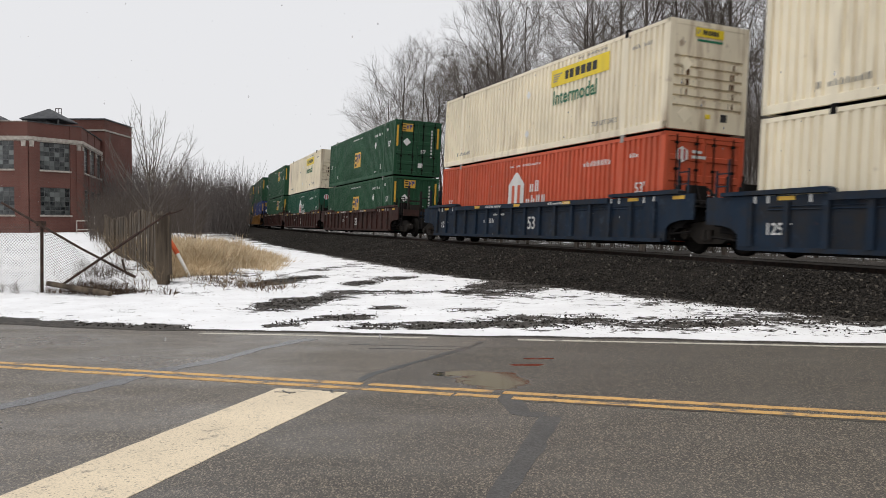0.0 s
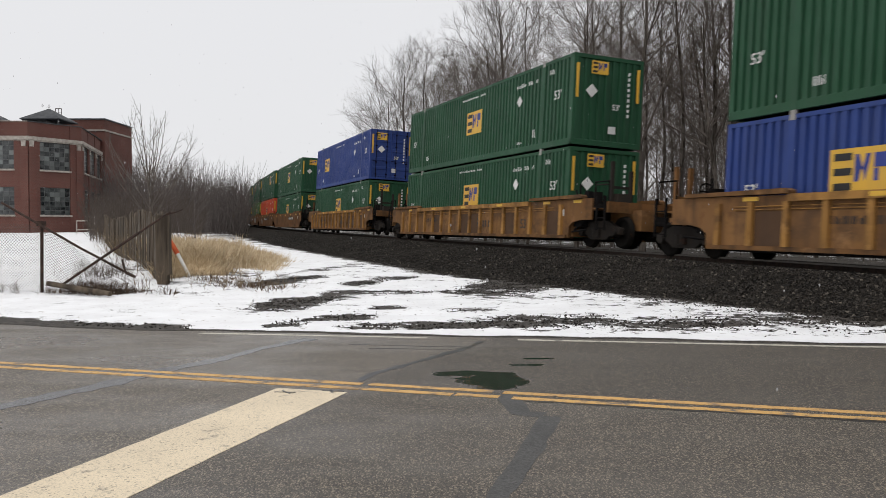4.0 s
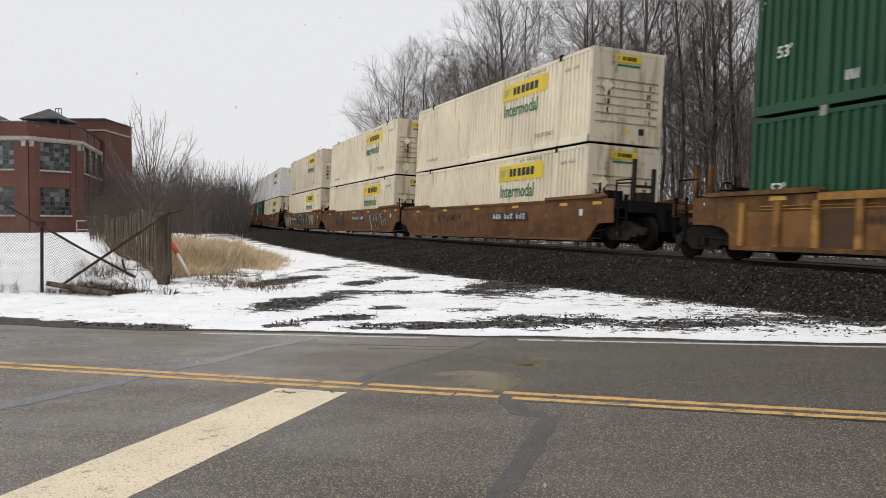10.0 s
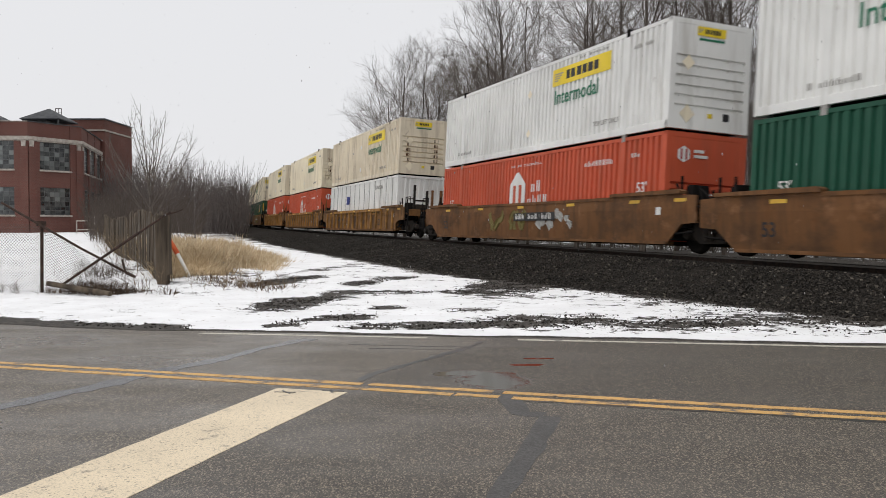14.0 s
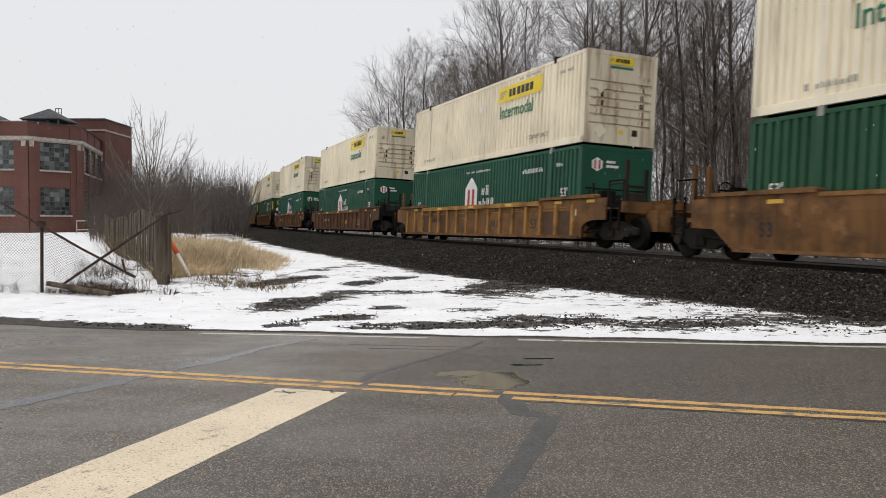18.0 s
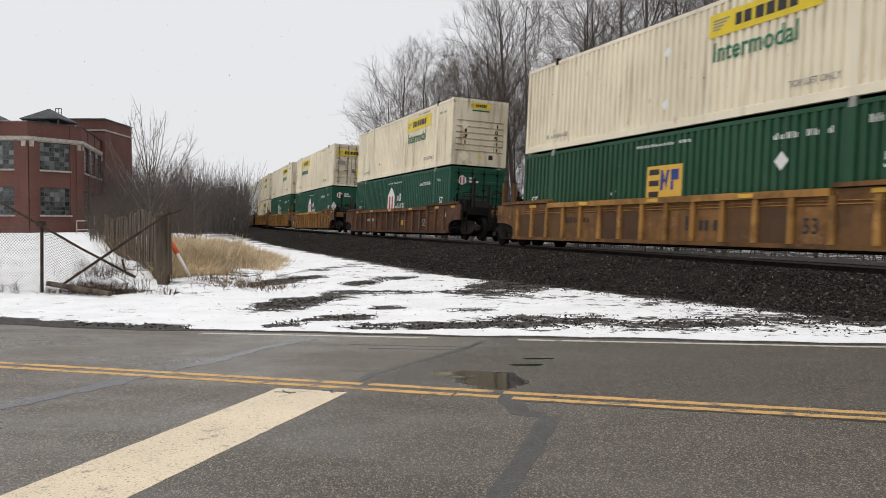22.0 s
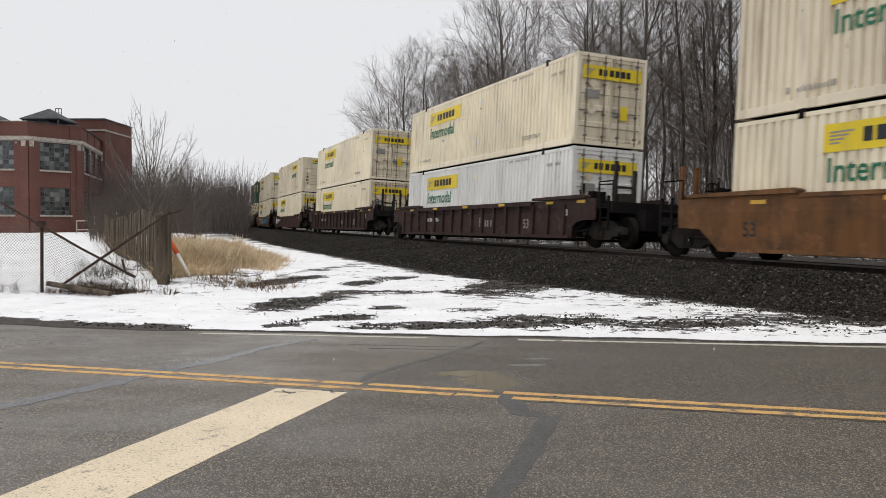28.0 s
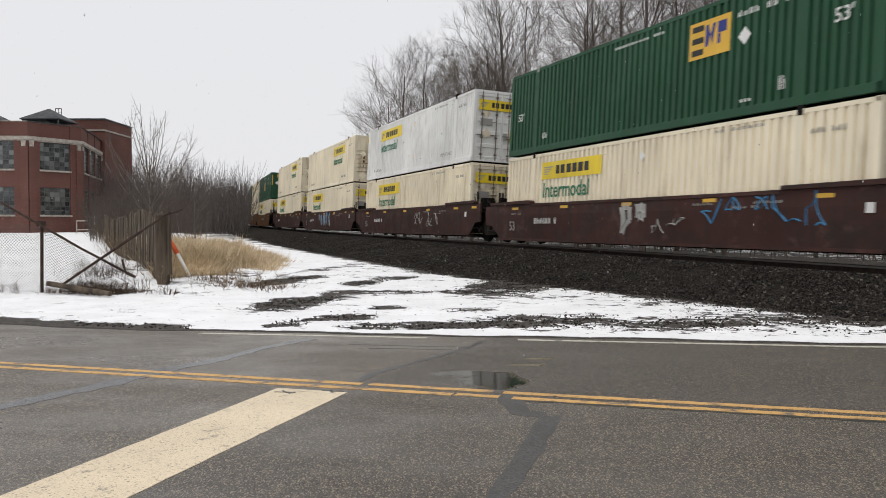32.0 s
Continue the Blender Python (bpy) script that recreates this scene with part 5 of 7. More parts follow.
def plain_end(mat, style):
    """The blank nose of a container at x = -HALF, one closed skin: louvred, fluted or ribbed inside a flat frame."""
    def make():
        if style == "flat":
            ys, zs = [], [(0.0, 0), (0.16, 0), (0.19, 1), (CH - 0.15, 1), (CH - 0.12, 0), (CH - 0.005, 0)]
            for i in range(9):
                a = -CW + 0.14 + i * 0.2567
                ys += [(a, 1), (a + 0.13, 1), (a + 0.145, 0.25), (a + 0.24, 0.25)]
            ys = [(-CW, 0), (-CW + 0.12, 0)] + ys + [(CW - 0.12, 0), (CW, 0)]
        else:
            low, n, step, high = (0.56, 6, 0.262, 2.16) if style == "louvre" else (0.22, 8, 0.185, 1.74)
            zs = [(0.0, 0), (0.15, 0)]
            for i in range(n):
                z = low + i * step
                zs += [(z, 0.1), (z + 0.012, 1), (z + step * 0.26, 1), (z + step * 0.36, 0.1)]
            zs += [(high, 0.1), (CH - 0.16, 0.1), (CH - 0.13, 0), (CH - 0.005, 0)]
            ys = [(-CW, 0), (-CW + 0.17, 0), (-CW + 0.19, 1), (CW - 0.19, 1), (CW - 0.17, 0), (CW, 0)]
        sh, k = Shape(), len(zs)
        for y, fy in ys:
            sh.v += [(-HALF + 0.065 * fy * fz, y, z) for z, fz in zs]
        m = len(ys)
        sh.f += [(i * k + j, i * k + j + 1, (i + 1) * k + j + 1, (i + 1) * k + j) for i in range(m - 1) for j in range(k - 1)]
        n = len(sh.v)
        sh.v += [(-HALF + 0.15, y, z) for y in (-CW, CW) for z in (0.0, CH - 0.005)]
        c = [0, k - 1, (m - 1) * k, m * k - 1]
        sh.f += [(c[0], c[2], n + 2, n), (c[1], n + 1, n + 3, c[3]), (c[0], n, n + 1, c[1]), (c[2], c[3], n + 3, n + 2), (n, n + 2, n + 3, n + 1)]
        return sh.mesh("front_end", mat)
    return shared(("end", mat.name, style), make)


def door_leaf(mat, sg):
    """One closed skin with five sunk fields."""
    def make():
        zs = [(0.14, 0)]
        for z in (0.2, 0.72, 1.25, 1.8, 2.3):
            zs += [(z, 0), (z + 0.02, 1), (z + 0.36, 1), (z + 0.38, 0)]
        zs.append((CH - 0.12, 0))
        ys = [(0.012, 0), (0.07, 0), (0.085, 1), (CW - 0.19, 1), (CW - 0.175, 0), (CW - 0.1, 0)]
        sh, k = Shape(), len(zs)
        for y, fy in ys:
            sh.v += [(-HALF + 0.012 + 0.03 * fy * fz, y * sg, z) for z, fz in zs]
        m = len(ys)
        sh.f += [(i * k + j, i * k + j + 1, (i + 1) * k + j + 1, (i + 1) * k + j)[::sg] for i in range(m - 1) for j in range(k - 1)]
        n = len(sh.v)
        sh.v += [(-HALF + 0.08, y * sg, z) for y in (0.012, CW - 0.1) for z in (0.14, CH - 0.12)]
        c = [0, k - 1, (m - 1) * k, m * k - 1]
        sh.f += [q[::sg] for q in ((c[0], c[2], n + 2, n), (c[1], n + 1, n + 3, c[3]), (c[0], n, n + 1, c[1]), (c[2], c[3], n + 3, n + 2), (n, n + 2, n + 3, n + 1))]
        return sh.mesh("door", mat)
    return shared(("door", mat.name, sg), make)


def lock_rod(y, mat):
    def make():
        x = -HALF - 0.022
        sh = Shape().tube((x, y, 0.06), (x, y, CH - 0.06), 0.019, sides=6)
        for z in (0.25, 0.95, 1.9, 2.6):
            sh.box(x - 0.022, x + 0.04, y - 0.05, y + 0.05, z, z + 0.06)
        sh.box(x - 0.03, x - 0.012, y, y + 0.28, 1.05, 1.085)
        return sh.mesh("lock_rod", mat)
    return shared(("rod", y, mat.name), make)


def flat_mark(parent, name, x0, x1, z0, z1, mat, label="", y=None, lift=0.004):
    """A decal on the near side."""
    y = CW if y is None else y
    return part(name, box_mesh(name, mat, x0, x1, y + lift - 0.003, y + lift, z0, z1), None, parent, label)


def end_mark(parent, name, y0, y1, z0, z1, mat, label="", lift=0.006):
    """A decal on the leading end; y from the near side towards the far side."""
    x = -HALF - lift
    return part(name, box_mesh(name, mat, x, x + 0.01, *sorted((y0, y1)), z0, z1), None, parent, label)


def end_text(parent, body, size, mat, y, z):
    return part("lettering", text_mesh(body, size, mat), None, parent, at=Matrix.Translation((-HALF - 0.012, y, z)) @ END_TURN)


def diamond(parent, x, z, r, mat, end=False, y=0.0):
    if end:
        me = shared(("diamond_e", r, mat.name), lambda: mesh_of("placard", [(0, -r, 0), (0, 0, -r), (0, r, 0), (0, 0, r), (0.006, -r, 0), (0.006, 0, -r), (0.006, r, 0), (0.006, 0, r)], BOXF, mat))
        return part("placard", me, None, parent, at=(-HALF - 0.008, y, z))
    me = shared(("diamond", r, mat.name), lambda: mesh_of("placard", [(-r, 0, 0), (0, 0, -r), (r, 0, 0), (0, 0, r), (-r, 0.006, 0), (0, 0.006, -r), (r, 0.006, 0), (0, 0.006, r)], BOXF, mat))
    return part("placard", me, None, parent, at=(x, CW - 0.001, z))


def bars(parent, name, x_left, x_right, z0, z1, mat, n, seed, lift=0.008, y=None):
    """Illegible writing: short blocks from x_left (reading direction -x) to x_right, as one mesh."""
    rng = random.Random(seed)
    y = CW if y is None else y
    sh = Shape()
    step = (x_left - x_right) / n
    for i in range(n):
        if rng.random() < 0.12:
            continue
        a = x_left - i * step
        for b, c in ((0.0, 0.22), (0.40, 0.62)):
            sh.box(a - step * c, a - step * b, y + lift - 0.003, y + lift, z0, z1 - rng.choice((0, 0, 0.3)) * (z1 - z0))
    return tagged(part(name, sh.mesh(name, mat), None, parent), kind="stuff")


def emblem(parent, x, z, w, h, panel, first, second, end=False):
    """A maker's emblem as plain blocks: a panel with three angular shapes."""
    sh_a, sh_b = Shape(), Shape()
    for zz in (0.10, 0.42, 0.74):
        sh_a.box(0.14 * w, 0.43 * w, 0, 0.004, zz * h, (zz + 0.16) * h)
    sh_b.plate([(0.10 * w, 0.28 * h), (0.03 * w, 0.28 * h), (-0.02 * w, 0.62 * h), (-0.07 * w, 0.28 * h), (-0.15 * w, 0.86 * h), (-0.08 * w, 0.86 * h), (-0.03 * w, 0.56 * h), (0.03 * w, 0.86 * h), (0.09 * w, 0.86 * h)], 0.0005, 0.004)
    sh_b.box(-0.41 * w, -0.2 * w, 0, 0.004, 0.56 * h, 0.86 * h).box(-0.27 * w, -0.2 * w, 0, 0.004, 0.28 * h, 0.54 * h)
    base = part("emblem", Shape().box(-w / 2, w / 2, 0, 0.004, 0, h).mesh("emblem", panel), None, parent,
                at=(Matrix.Translation((-HALF - 0.008, x, z)) @ END_TURN) if end else Matrix.Translation((x, CW, z)))
    part("emblem_shape", sh_a.mesh("emblem_shape", first), None, base, at=(0, 0.004, 0))
    part("emblem_shape", sh_b.mesh("emblem_shape", second), None, base, at=(0, 0.004, 0))
    return base


def banner(parent, x0, x1, z0, z1, mat, ink, end=False, seed=1):
    """A yellow banner with dark angular shapes standing for its lettering."""
    w, h = x1 - x0, z1 - z0
    sh = Shape()
    for a, wide_ in ((0.24, 0.06), (0.16, 0.07), (0.055, 0.075), (-0.04, 0.075), (-0.135, 0.08), (-0.235, 0.07)):
        sh.box((a - wide_) * w, a * w, 0, 0.004, 0.26 * h, 0.76 * h)
    wing = Shape()
    for i in range(4):
        wing.box(0.46 * w - 0.16 * w + 0.03 * i * w, 0.46 * w, 0, 0.004, (0.66 - 0.13 * i) * h, (0.73 - 0.13 * i) * h)
    m = (Matrix.Translation((-HALF - 0.012, (x0 + x1) / 2, z0)) @ END_TURN) if end else Matrix.Translation(((x0 + x1) / 2, CW, z0))
    base = part("banner", Shape().box(-w / 2, w / 2, 0, 0.005, 0, h).mesh("banner", mat), None, parent, "yellow banner with dark shapes", at=m)
    tagged(part("banner_shape", sh.mesh("banner_shape", ink), None, base, at=(0, 0.005, 0)), kind="stuff")
    part("banner_wing", wing.mesh("banner_wing", GREY), None, base, at=(0, 0.005, 0))
    return base


def house_emblem(parent, x, z, white, accent):
    w = 0.62
    sh = Shape().plate([(w, 0), (-w, 0), (-w, 1.14), (-0.08, 1.56), (0.08, 1.56), (w, 1.14)], 0, 0.004)
    base = part("house_emblem", sh.mesh("house_emblem", white), None, parent, "white house-shaped emblem", at=(x, CW, z))
    a = Shape().box(0.12, 0.34, 0, 0.004, 0.14, 1.1).box(-0.34, -0.12, 0, 0.004, 0.14, 1.1)
    part("emblem_shape", a.mesh("emblem_shape", accent), None, base, at=(0, 0.004, 0))
    return base


EMBLEM_Z = {("nose", 5.1): 1.6, ("doors", 11.2): 1.56, ("doors", 8.0): 0.86}


def container(kind):
    """A 53-foot box of one kind, its leading end at -x. Returns the thing, not yet placed."""
    maker, tint, nose, pos = kind
    mat = {"cream": CREAM, "pale": PALE, "worn": WORN, "green": GREEN, "hubgreen": HUBGREEN, "lime": LIME, "blue": BLUE, "red": RED, "orange": ORANGE}[tint]
    word = {"cream": "cream", "pale": "white", "worn": "grimy cream", "green": "green", "hubgreen": "dark green", "lime": "faded light green", "blue": "blue", "red": "red-orange", "orange": "orange-red"}[tint]
    look_ = {"jb": "with yellow banner", "em": "with square emblem", "hub": "with white house emblem", "plain": "with upright seams"}[maker]
    facing = "doors leading" if nose == "doors" else "blank end leading"
    ob = tagged(new("shipping_container"), f"{word} corrugated container {look_}, {facing}", "shipping container", "stacked containers of the train")
    deep = 0.056
    part("side_panel", shared(("side", mat.name, 1), lambda: side_panel("side_panel", mat, CW, deep)), None, ob)
    part("side_panel", shared(("side", mat.name, -1), lambda: side_panel("side_panel", mat, -CW, deep)), None, ob)
    part("roof", shared(("roof", mat.name), lambda: box_mesh("roof", mat, -HALF + 0.05, HALF - 0.05, -CW + 0.05, CW - 0.05, CH - 0.05, CH - 0.02)), None, ob)
    part("floor", shared("cfloor", lambda: box_mesh("floor", STEEL, -HALF + 0.1, HALF - 0.1, -CW + 0.1, CW - 0.1, 0.03, 0.16)), None, ob)
    post_me = shared(("post", mat.name), lambda: box_mesh("lifting_post", mat, -0.10, 0.10, -0.02, 0.012, 0.0, CH, taper=0.004))
    cast_me = shared(("cast", maker), lambda: box_mesh("corner_casting", STEEL if maker == "jb" else GREY, -0.085, 0.085, -0.07, 0.018, -0.06, 0.155, taper=0.006))
    for sx_ in (-HALF + 2.03, HALF - 2.03):
        part("lifting_post", post_me, None, ob, at=(sx_, CW - 0.006, 0))
        part("corner_casting", cast_me, None, ob, at=(sx_, CW - 0.004, CH - 0.075))
    end_style = {"jb": "louvre", "em": "flat", "hub": "hub", "plain": "flat"}[maker]
    back = Matrix.Rotation(math.pi, 4, "Z")
    if nose == "doors":
        frame_me = shared(("dframe", mat.name), lambda: Shape().box(-HALF, -HALF + 0.16, -CW, -CW + 0.1, 0.0, CH).box(-HALF, -HALF + 0.16, CW - 0.1, CW, 0.0, CH).box(-HALF, -HALF + 0.15, -CW + 0.1, CW - 0.1, 0, 0.13).box(-HALF, -HALF + 0.15, -CW + 0.1, CW - 0.1, CH - 0.11, CH).mesh("door_frame", mat))
        part("door_frame", frame_me, None, ob)
        for sg in (1, -1):
            leaf = part("door", door_leaf(RUSTYEND if tint == "cream" else mat, sg), None, ob)
            for y in (0.28, 0.92):
                part("lock_rod", lock_rod(y * sg, RODGREY if maker == "jb" else TREAD), None, leaf)
        part("front_end", plain_end(mat, end_style), None, ob, at=back)
    else:
        part("front_end", plain_end(RUSTYEND if tint == "cream" else mat, end_style), None, ob)
        frame_me = shared(("dframe", mat.name), lambda: Shape().box(-HALF, -HALF + 0.16, -CW, -CW + 0.1, 0.0, CH).box(-HALF, -HALF + 0.16, CW - 0.1, CW, 0.0, CH).box(-HALF, -HALF + 0.15, -CW + 0.1, CW - 0.1, 0, 0.13).box(-HALF, -HALF + 0.15, -CW + 0.1, CW - 0.1, CH - 0.11, CH).mesh("door_frame", mat))
        part("door_frame", frame_me, None, ob, at=back)
        for sg in (1, -1):
            part("door", door_leaf(mat, sg), None, ob, at=back)
    f = -HALF  # leading end
    if maker == "jb":
        if nose == "doors":
            banner(ob, f + 9.75, f + 13.5, 2.0, 2.57, YELLOW, BLACK)
            part("lettering", text_mesh("Intermodal", 0.70, LETTER, 0.97), None, ob, "green lettering", at=(f + 13.4, CW + 0.004, 1.40))
            diamond(ob, f + 7.7, 2.35, 0.14, PALE if tint != "pale" else CREAM)
            diamond(ob, f + 7.7, 0.75, 0.14, PALE if tint != "pale" else CREAM)
            banner(ob, -1.08, 1.08, 2.1, 2.52, YELLOW, BLACK, end=True, seed=3)
            end_mark(ob, "stencil", 0.98, 0.45, 1.48, 1.75, GREY)
            end_mark(ob, "sticker", -0.35, -0.62, 0.85, 1.3, YELLOW)
            end_mark(ob, "stencil", -0.05, -0.22, 0.95, 1.2, GREY)
            diamond(ob, 0, 1.15, 0.22, WORN, True, 0.7)
            diamond(ob, 0, 1.95, 0.18, WORN, True, 0.7)
        else:
            banner(ob, f + 2.9, f + 6.45, 2.02, 2.58, YELLOW, BLACK)
            part("lettering", text_mesh("Intermodal", 0.66, LETTER, 0.95), None, ob, "green lettering", at=(f + 6.3, CW + 0.004, 1.42))
            diamond(ob, f + 8.1, 2.02, 0.15, PALE if tint != "pale" else CREAM)
            diamond(ob, f + 8.1, 0.65, 0.15, PALE if tint != "pale" else CREAM)
            banner(ob, -0.42, 0.5, 2.50, 2.74, YELLOW, BLACK, end=True, seed=4)
            bars_me = end_mark(ob, "stencil", 0.42, -0.4, 2.38, 2.44, LETTER)
            diamond(ob, 0, 0.4, 0.24, CREAM, True, 0.72)
            diamond(ob, 0, 1.75, 0.2, CREAM, True, 0.74)
            end_mark(ob, "sticker", -0.45, -0.65, 0.3, 0.5, BLACK)
            if tint != "pale":
                rr, st = random.Random(5 + len(tint)), Shape()
                for yc in (0.78, -0.72):
                    for j in range(5):
                        y_, w_ = yc + rr.uniform(-0.13, 0.13), rr.uniform(0.008, 0.035)
                        first_, last_ = rr.randrange(0, 3), rr.randrange(3, 6)
                        for i in range(first_, last_):
                            z_ = 0.56 + i * 0.262
                            st.box(-HALF + 0.0045, -HALF + 0.0062, y_ - w_, y_ + w_, z_ + 0.096, z_ + 0.26)
                tagged(part("rust_stain", st.mesh("rust_stain", RUSTSTAIN), None, ob, "brown rust runs on the ribs"), kind="stuff")
            end_mark(ob, "sticker", 0.05, -0.1, 0.34, 0.46, YELLOW)
        part("lettering", text_mesh("TOP LIFT ONLY", 0.20, GREY), None, ob, at=(f + 3.75, CW + 0.004, 0.42))
        bars(ob, "stencil_mark", f + 14.6, f + 13.2, 0.36, 0.5, GREY, 9, 2)
        bars(ob, "stencil_mark", f + 1.7, f + 0.75, 2.35, 2.47, GREY, 7, 3)
        bars(ob, "stencil_mark", f + 4.7, f + 3.0, 2.66, 2.74, GREY, 9, 4)
    elif maker == "em":
        panel = WHITE if nose == "whitelogo" else GOLD
        emblem(ob, f + pos, EMBLEM_Z.get((nose, pos), 1.12), 1.52, 0.92, panel, BLACK, NAVY)
        diamond(ob, f + 3.85, 1.85, 0.21, WHITE)
        part("lettering", text_mesh("53'", 0.42, WHITE), None, ob, at=(f + 1.25, CW + 0.004, 1.55))
        part("lettering", text_mesh("53'", 0.36, WHITE), None, ob, at=(f + 15.5, CW + 0.004, 1.2))
        bars(ob, "number_mark", f + 4.1, f + 2.4, 2.32, 2.46, WHITE, 9, 5)
        bars(ob, "number_mark", f + 9.3, f + 6.9, 2.56, 2.64, WHITE, 14, 6)
        bars(ob, "stencil_mark", f + 2.7, f + 2.35, 0.42, 0.72, WHITE, 3, 7)
        bars(ob, "stencil_mark", f + 13.6, f + 13.25, 0.42, 0.62, WHITE, 3, 8)
        bars(ob, "stencil_mark", f + 1.6, f + 1.25, 2.42, 2.58, WHITE, 3, 9)
        bars(ob, "stencil_mark", f + 3.9, f + 3.5, 0.3, 0.38, WHITE, 3, 10)
        emblem(ob, 0.35 if nose != "doors" else 0.62, 2.3, 0.62, 0.42, panel, BLACK, NAVY, end=True)
        diamond(ob, 0, 1.75, 0.22, WHITE, True, 0.62)
        end_text(ob, "53'", 0.26, WHITE, -0.15, 1.2)
        end_mark(ob, "label_plate", -0.05, -0.32, 0.42, 0.66, WHITE)
        for i in range(9):
            end_mark(ob, "stencil", -0.72, -0.80, 1.0 + i * 0.17, 1.10 + i * 0.17, WHITE)
        for y0 in (1.2, -1.06):
            end_mark(ob, "reflector", y0, y0 - 0.1, 1.5, 2.6, GOLD)
    elif maker == "hub":
        house_emblem(ob, f + 8.75, 0.75, WHITE, CRIMSON if tint == "hubgreen" else ORANGE)
        bars(ob, "name_block", f + 7.65, f + 6.5, 1.58, 1.96, WHITE, 3, 12)
        bars(ob, "name_block", f + 7.9, f + 6.0, 1.06, 1.46, WHITE, 5, 13)
        bars(ob, "number_mark", f + 4.3, f + 2.5, 2.2, 2.36, WHITE, 9, 14)
        bars(ob, "number_mark", f + 9.3, f + 6.9, 2.5, 2.58, WHITE, 14, 15)
        bars(ob, "stencil_mark", f + 1.6, f + 1.15, 2.3, 2.42, WHITE, 3, 16)
        part("lettering", text_mesh("53'", 0.42, WHITE), None, ob, at=(f + 1.3, CW + 0.004, 1.3))
        part("lettering", text_mesh("53'", 0.34, WHITE), None, ob, at=(f + 15.3, CW + 0.004, 1.25))
        hexa = Shape().plate([(0.19, 0.11), (0, 0.22), (-0.19, 0.11), (-0.19, -0.11), (0, -0.22), (0.19, -0.11)], 0, 0.006)
        hx = part("hexagon_emblem", hexa.mesh("hexagon_emblem", WHITE), None, ob, at=Matrix.Translation((-HALF - 0.008, 0.75, 2.32)) @ END_TURN)
        part("emblem_shape", Shape().box(0.05, 0.11, 0, 0.004, -0.14, 0.14).box(-0.11, -0.05, 0, 0.004, -0.14, 0.14).mesh("emblem_shape", CRIMSON), None, hx, at=(0, 0.006, 0))
        end_mark(ob, "name_block", 0.42, 0.1, 2.38, 2.46, WHITE)
        end_mark(ob, "name_block", 0.42, -0.02, 2.24, 2.32, WHITE)
        end_text(ob, "53'", 0.3, WHITE, -0.1, 1.1)
    else:
        for i in range(13):
            flat_mark(ob, "seam", f + 0.9 + i * 1.18, f + 1.0 + i * 1.18, 0.2, CH - 0.12, GREY)
        bars(ob, "stencil_mark", f + 4.5, f + 2.8, 2.3, 2.5, GREY, 8, 18)
        part("sticker", box_mesh("sticker", NAVY, f + 10.5, f + 11.3, CW + 0.002, CW + 0.006, 1.6, 2.1), None, ob)
    return ob


# ---- the train: well cars ----
def truck(parent, x):
    """A two-axle bogie under its car."""
    bol = part("bogie", shared("bolster", lambda: Shape().box(-0.2, 0.2, -0.95, 0.95, 0.42, 0.7).box(-0.32, 0.32, -0.3, 0.3, 0.6, 0.86).mesh("bogie", STEEL)), None, parent, at=(x, 0, 0))
    fr = shared("bogie_frame", lambda: Shape().plate([(-1.16, 0.40), (-1.16, 0.58), (-0.9, 0.64), (-0.5, 0.80), (0.5, 0.80), (0.9, 0.64), (1.16, 0.58), (1.16, 0.40), (0.72, 0.40), (0.45, 0.24), (-0.45, 0.24), (-0.72, 0.40)], -0.07, 0.07)
                .lathe([(0.0, -0.16), (0.13, -0.16), (0.14, -0.05), (0.15, 0.1)], (-0.89, 0, 0.46), "y", 10).lathe([(0.0, -0.16), (0.13, -0.16), (0.14, -0.05), (0.15, 0.1)], (0.89, 0, 0.46), "y", 10)
                .tube((-0.16, -0.11, 0.32), (-0.16, -0.11, 0.58), 0.085, sides=7).tube((0.05, -0.11, 0.32), (0.05, -0.11, 0.58), 0.085, sides=7).mesh("side_frame", FRAMESTEEL))
    part("side_frame", fr, None, bol, at=Matrix.Translation((0, 1.0, 0)) @ Matrix.Rotation(math.pi, 4, "Z"))
    part("side_frame", fr, None, bol, at=(0, -1.0, 0))
    wm = shared("wheel", lambda: Shape().lathe([(0.0, 0.06), (0.12, 0.06), (0.14, 0.02), (0.34, 0.0), (0.38, 0.065), (0.455, 0.065), (0.46, -0.04), (0.485, -0.055), (0.485, -0.075), (0.39, -0.075), (0.34, -0.03), (0.1, -0.06), (0.0, -0.06)], (0, 0, 0), "y", 24).mesh("wheel", TREAD, True))
    am = shared("axle", lambda: Shape().tube((0, -0.98, 0), (0, 0.98, 0), 0.08, sides=8).mesh("axle", STEEL))
    for dx in (-0.89, 0.89):
        part("axle", am, None, bol, at=(dx, 0, 0.46))
        part("wheel", wm, None, bol, at=(dx, 0.76, 0.46))
        part("wheel", wm, None, bol, at=Matrix.Translation((dx, -0.76, 0.46)) @ Matrix.Rotation(math.pi, 4, "Z"))
    return bol


LEAN = 0.085


def hug(points):
    """Below the crease the smooth sides lean in."""
    return [(x, y - math.copysign(max(0.0, 1.1 - z) * LEAN, y), z) for x, y, z in points]


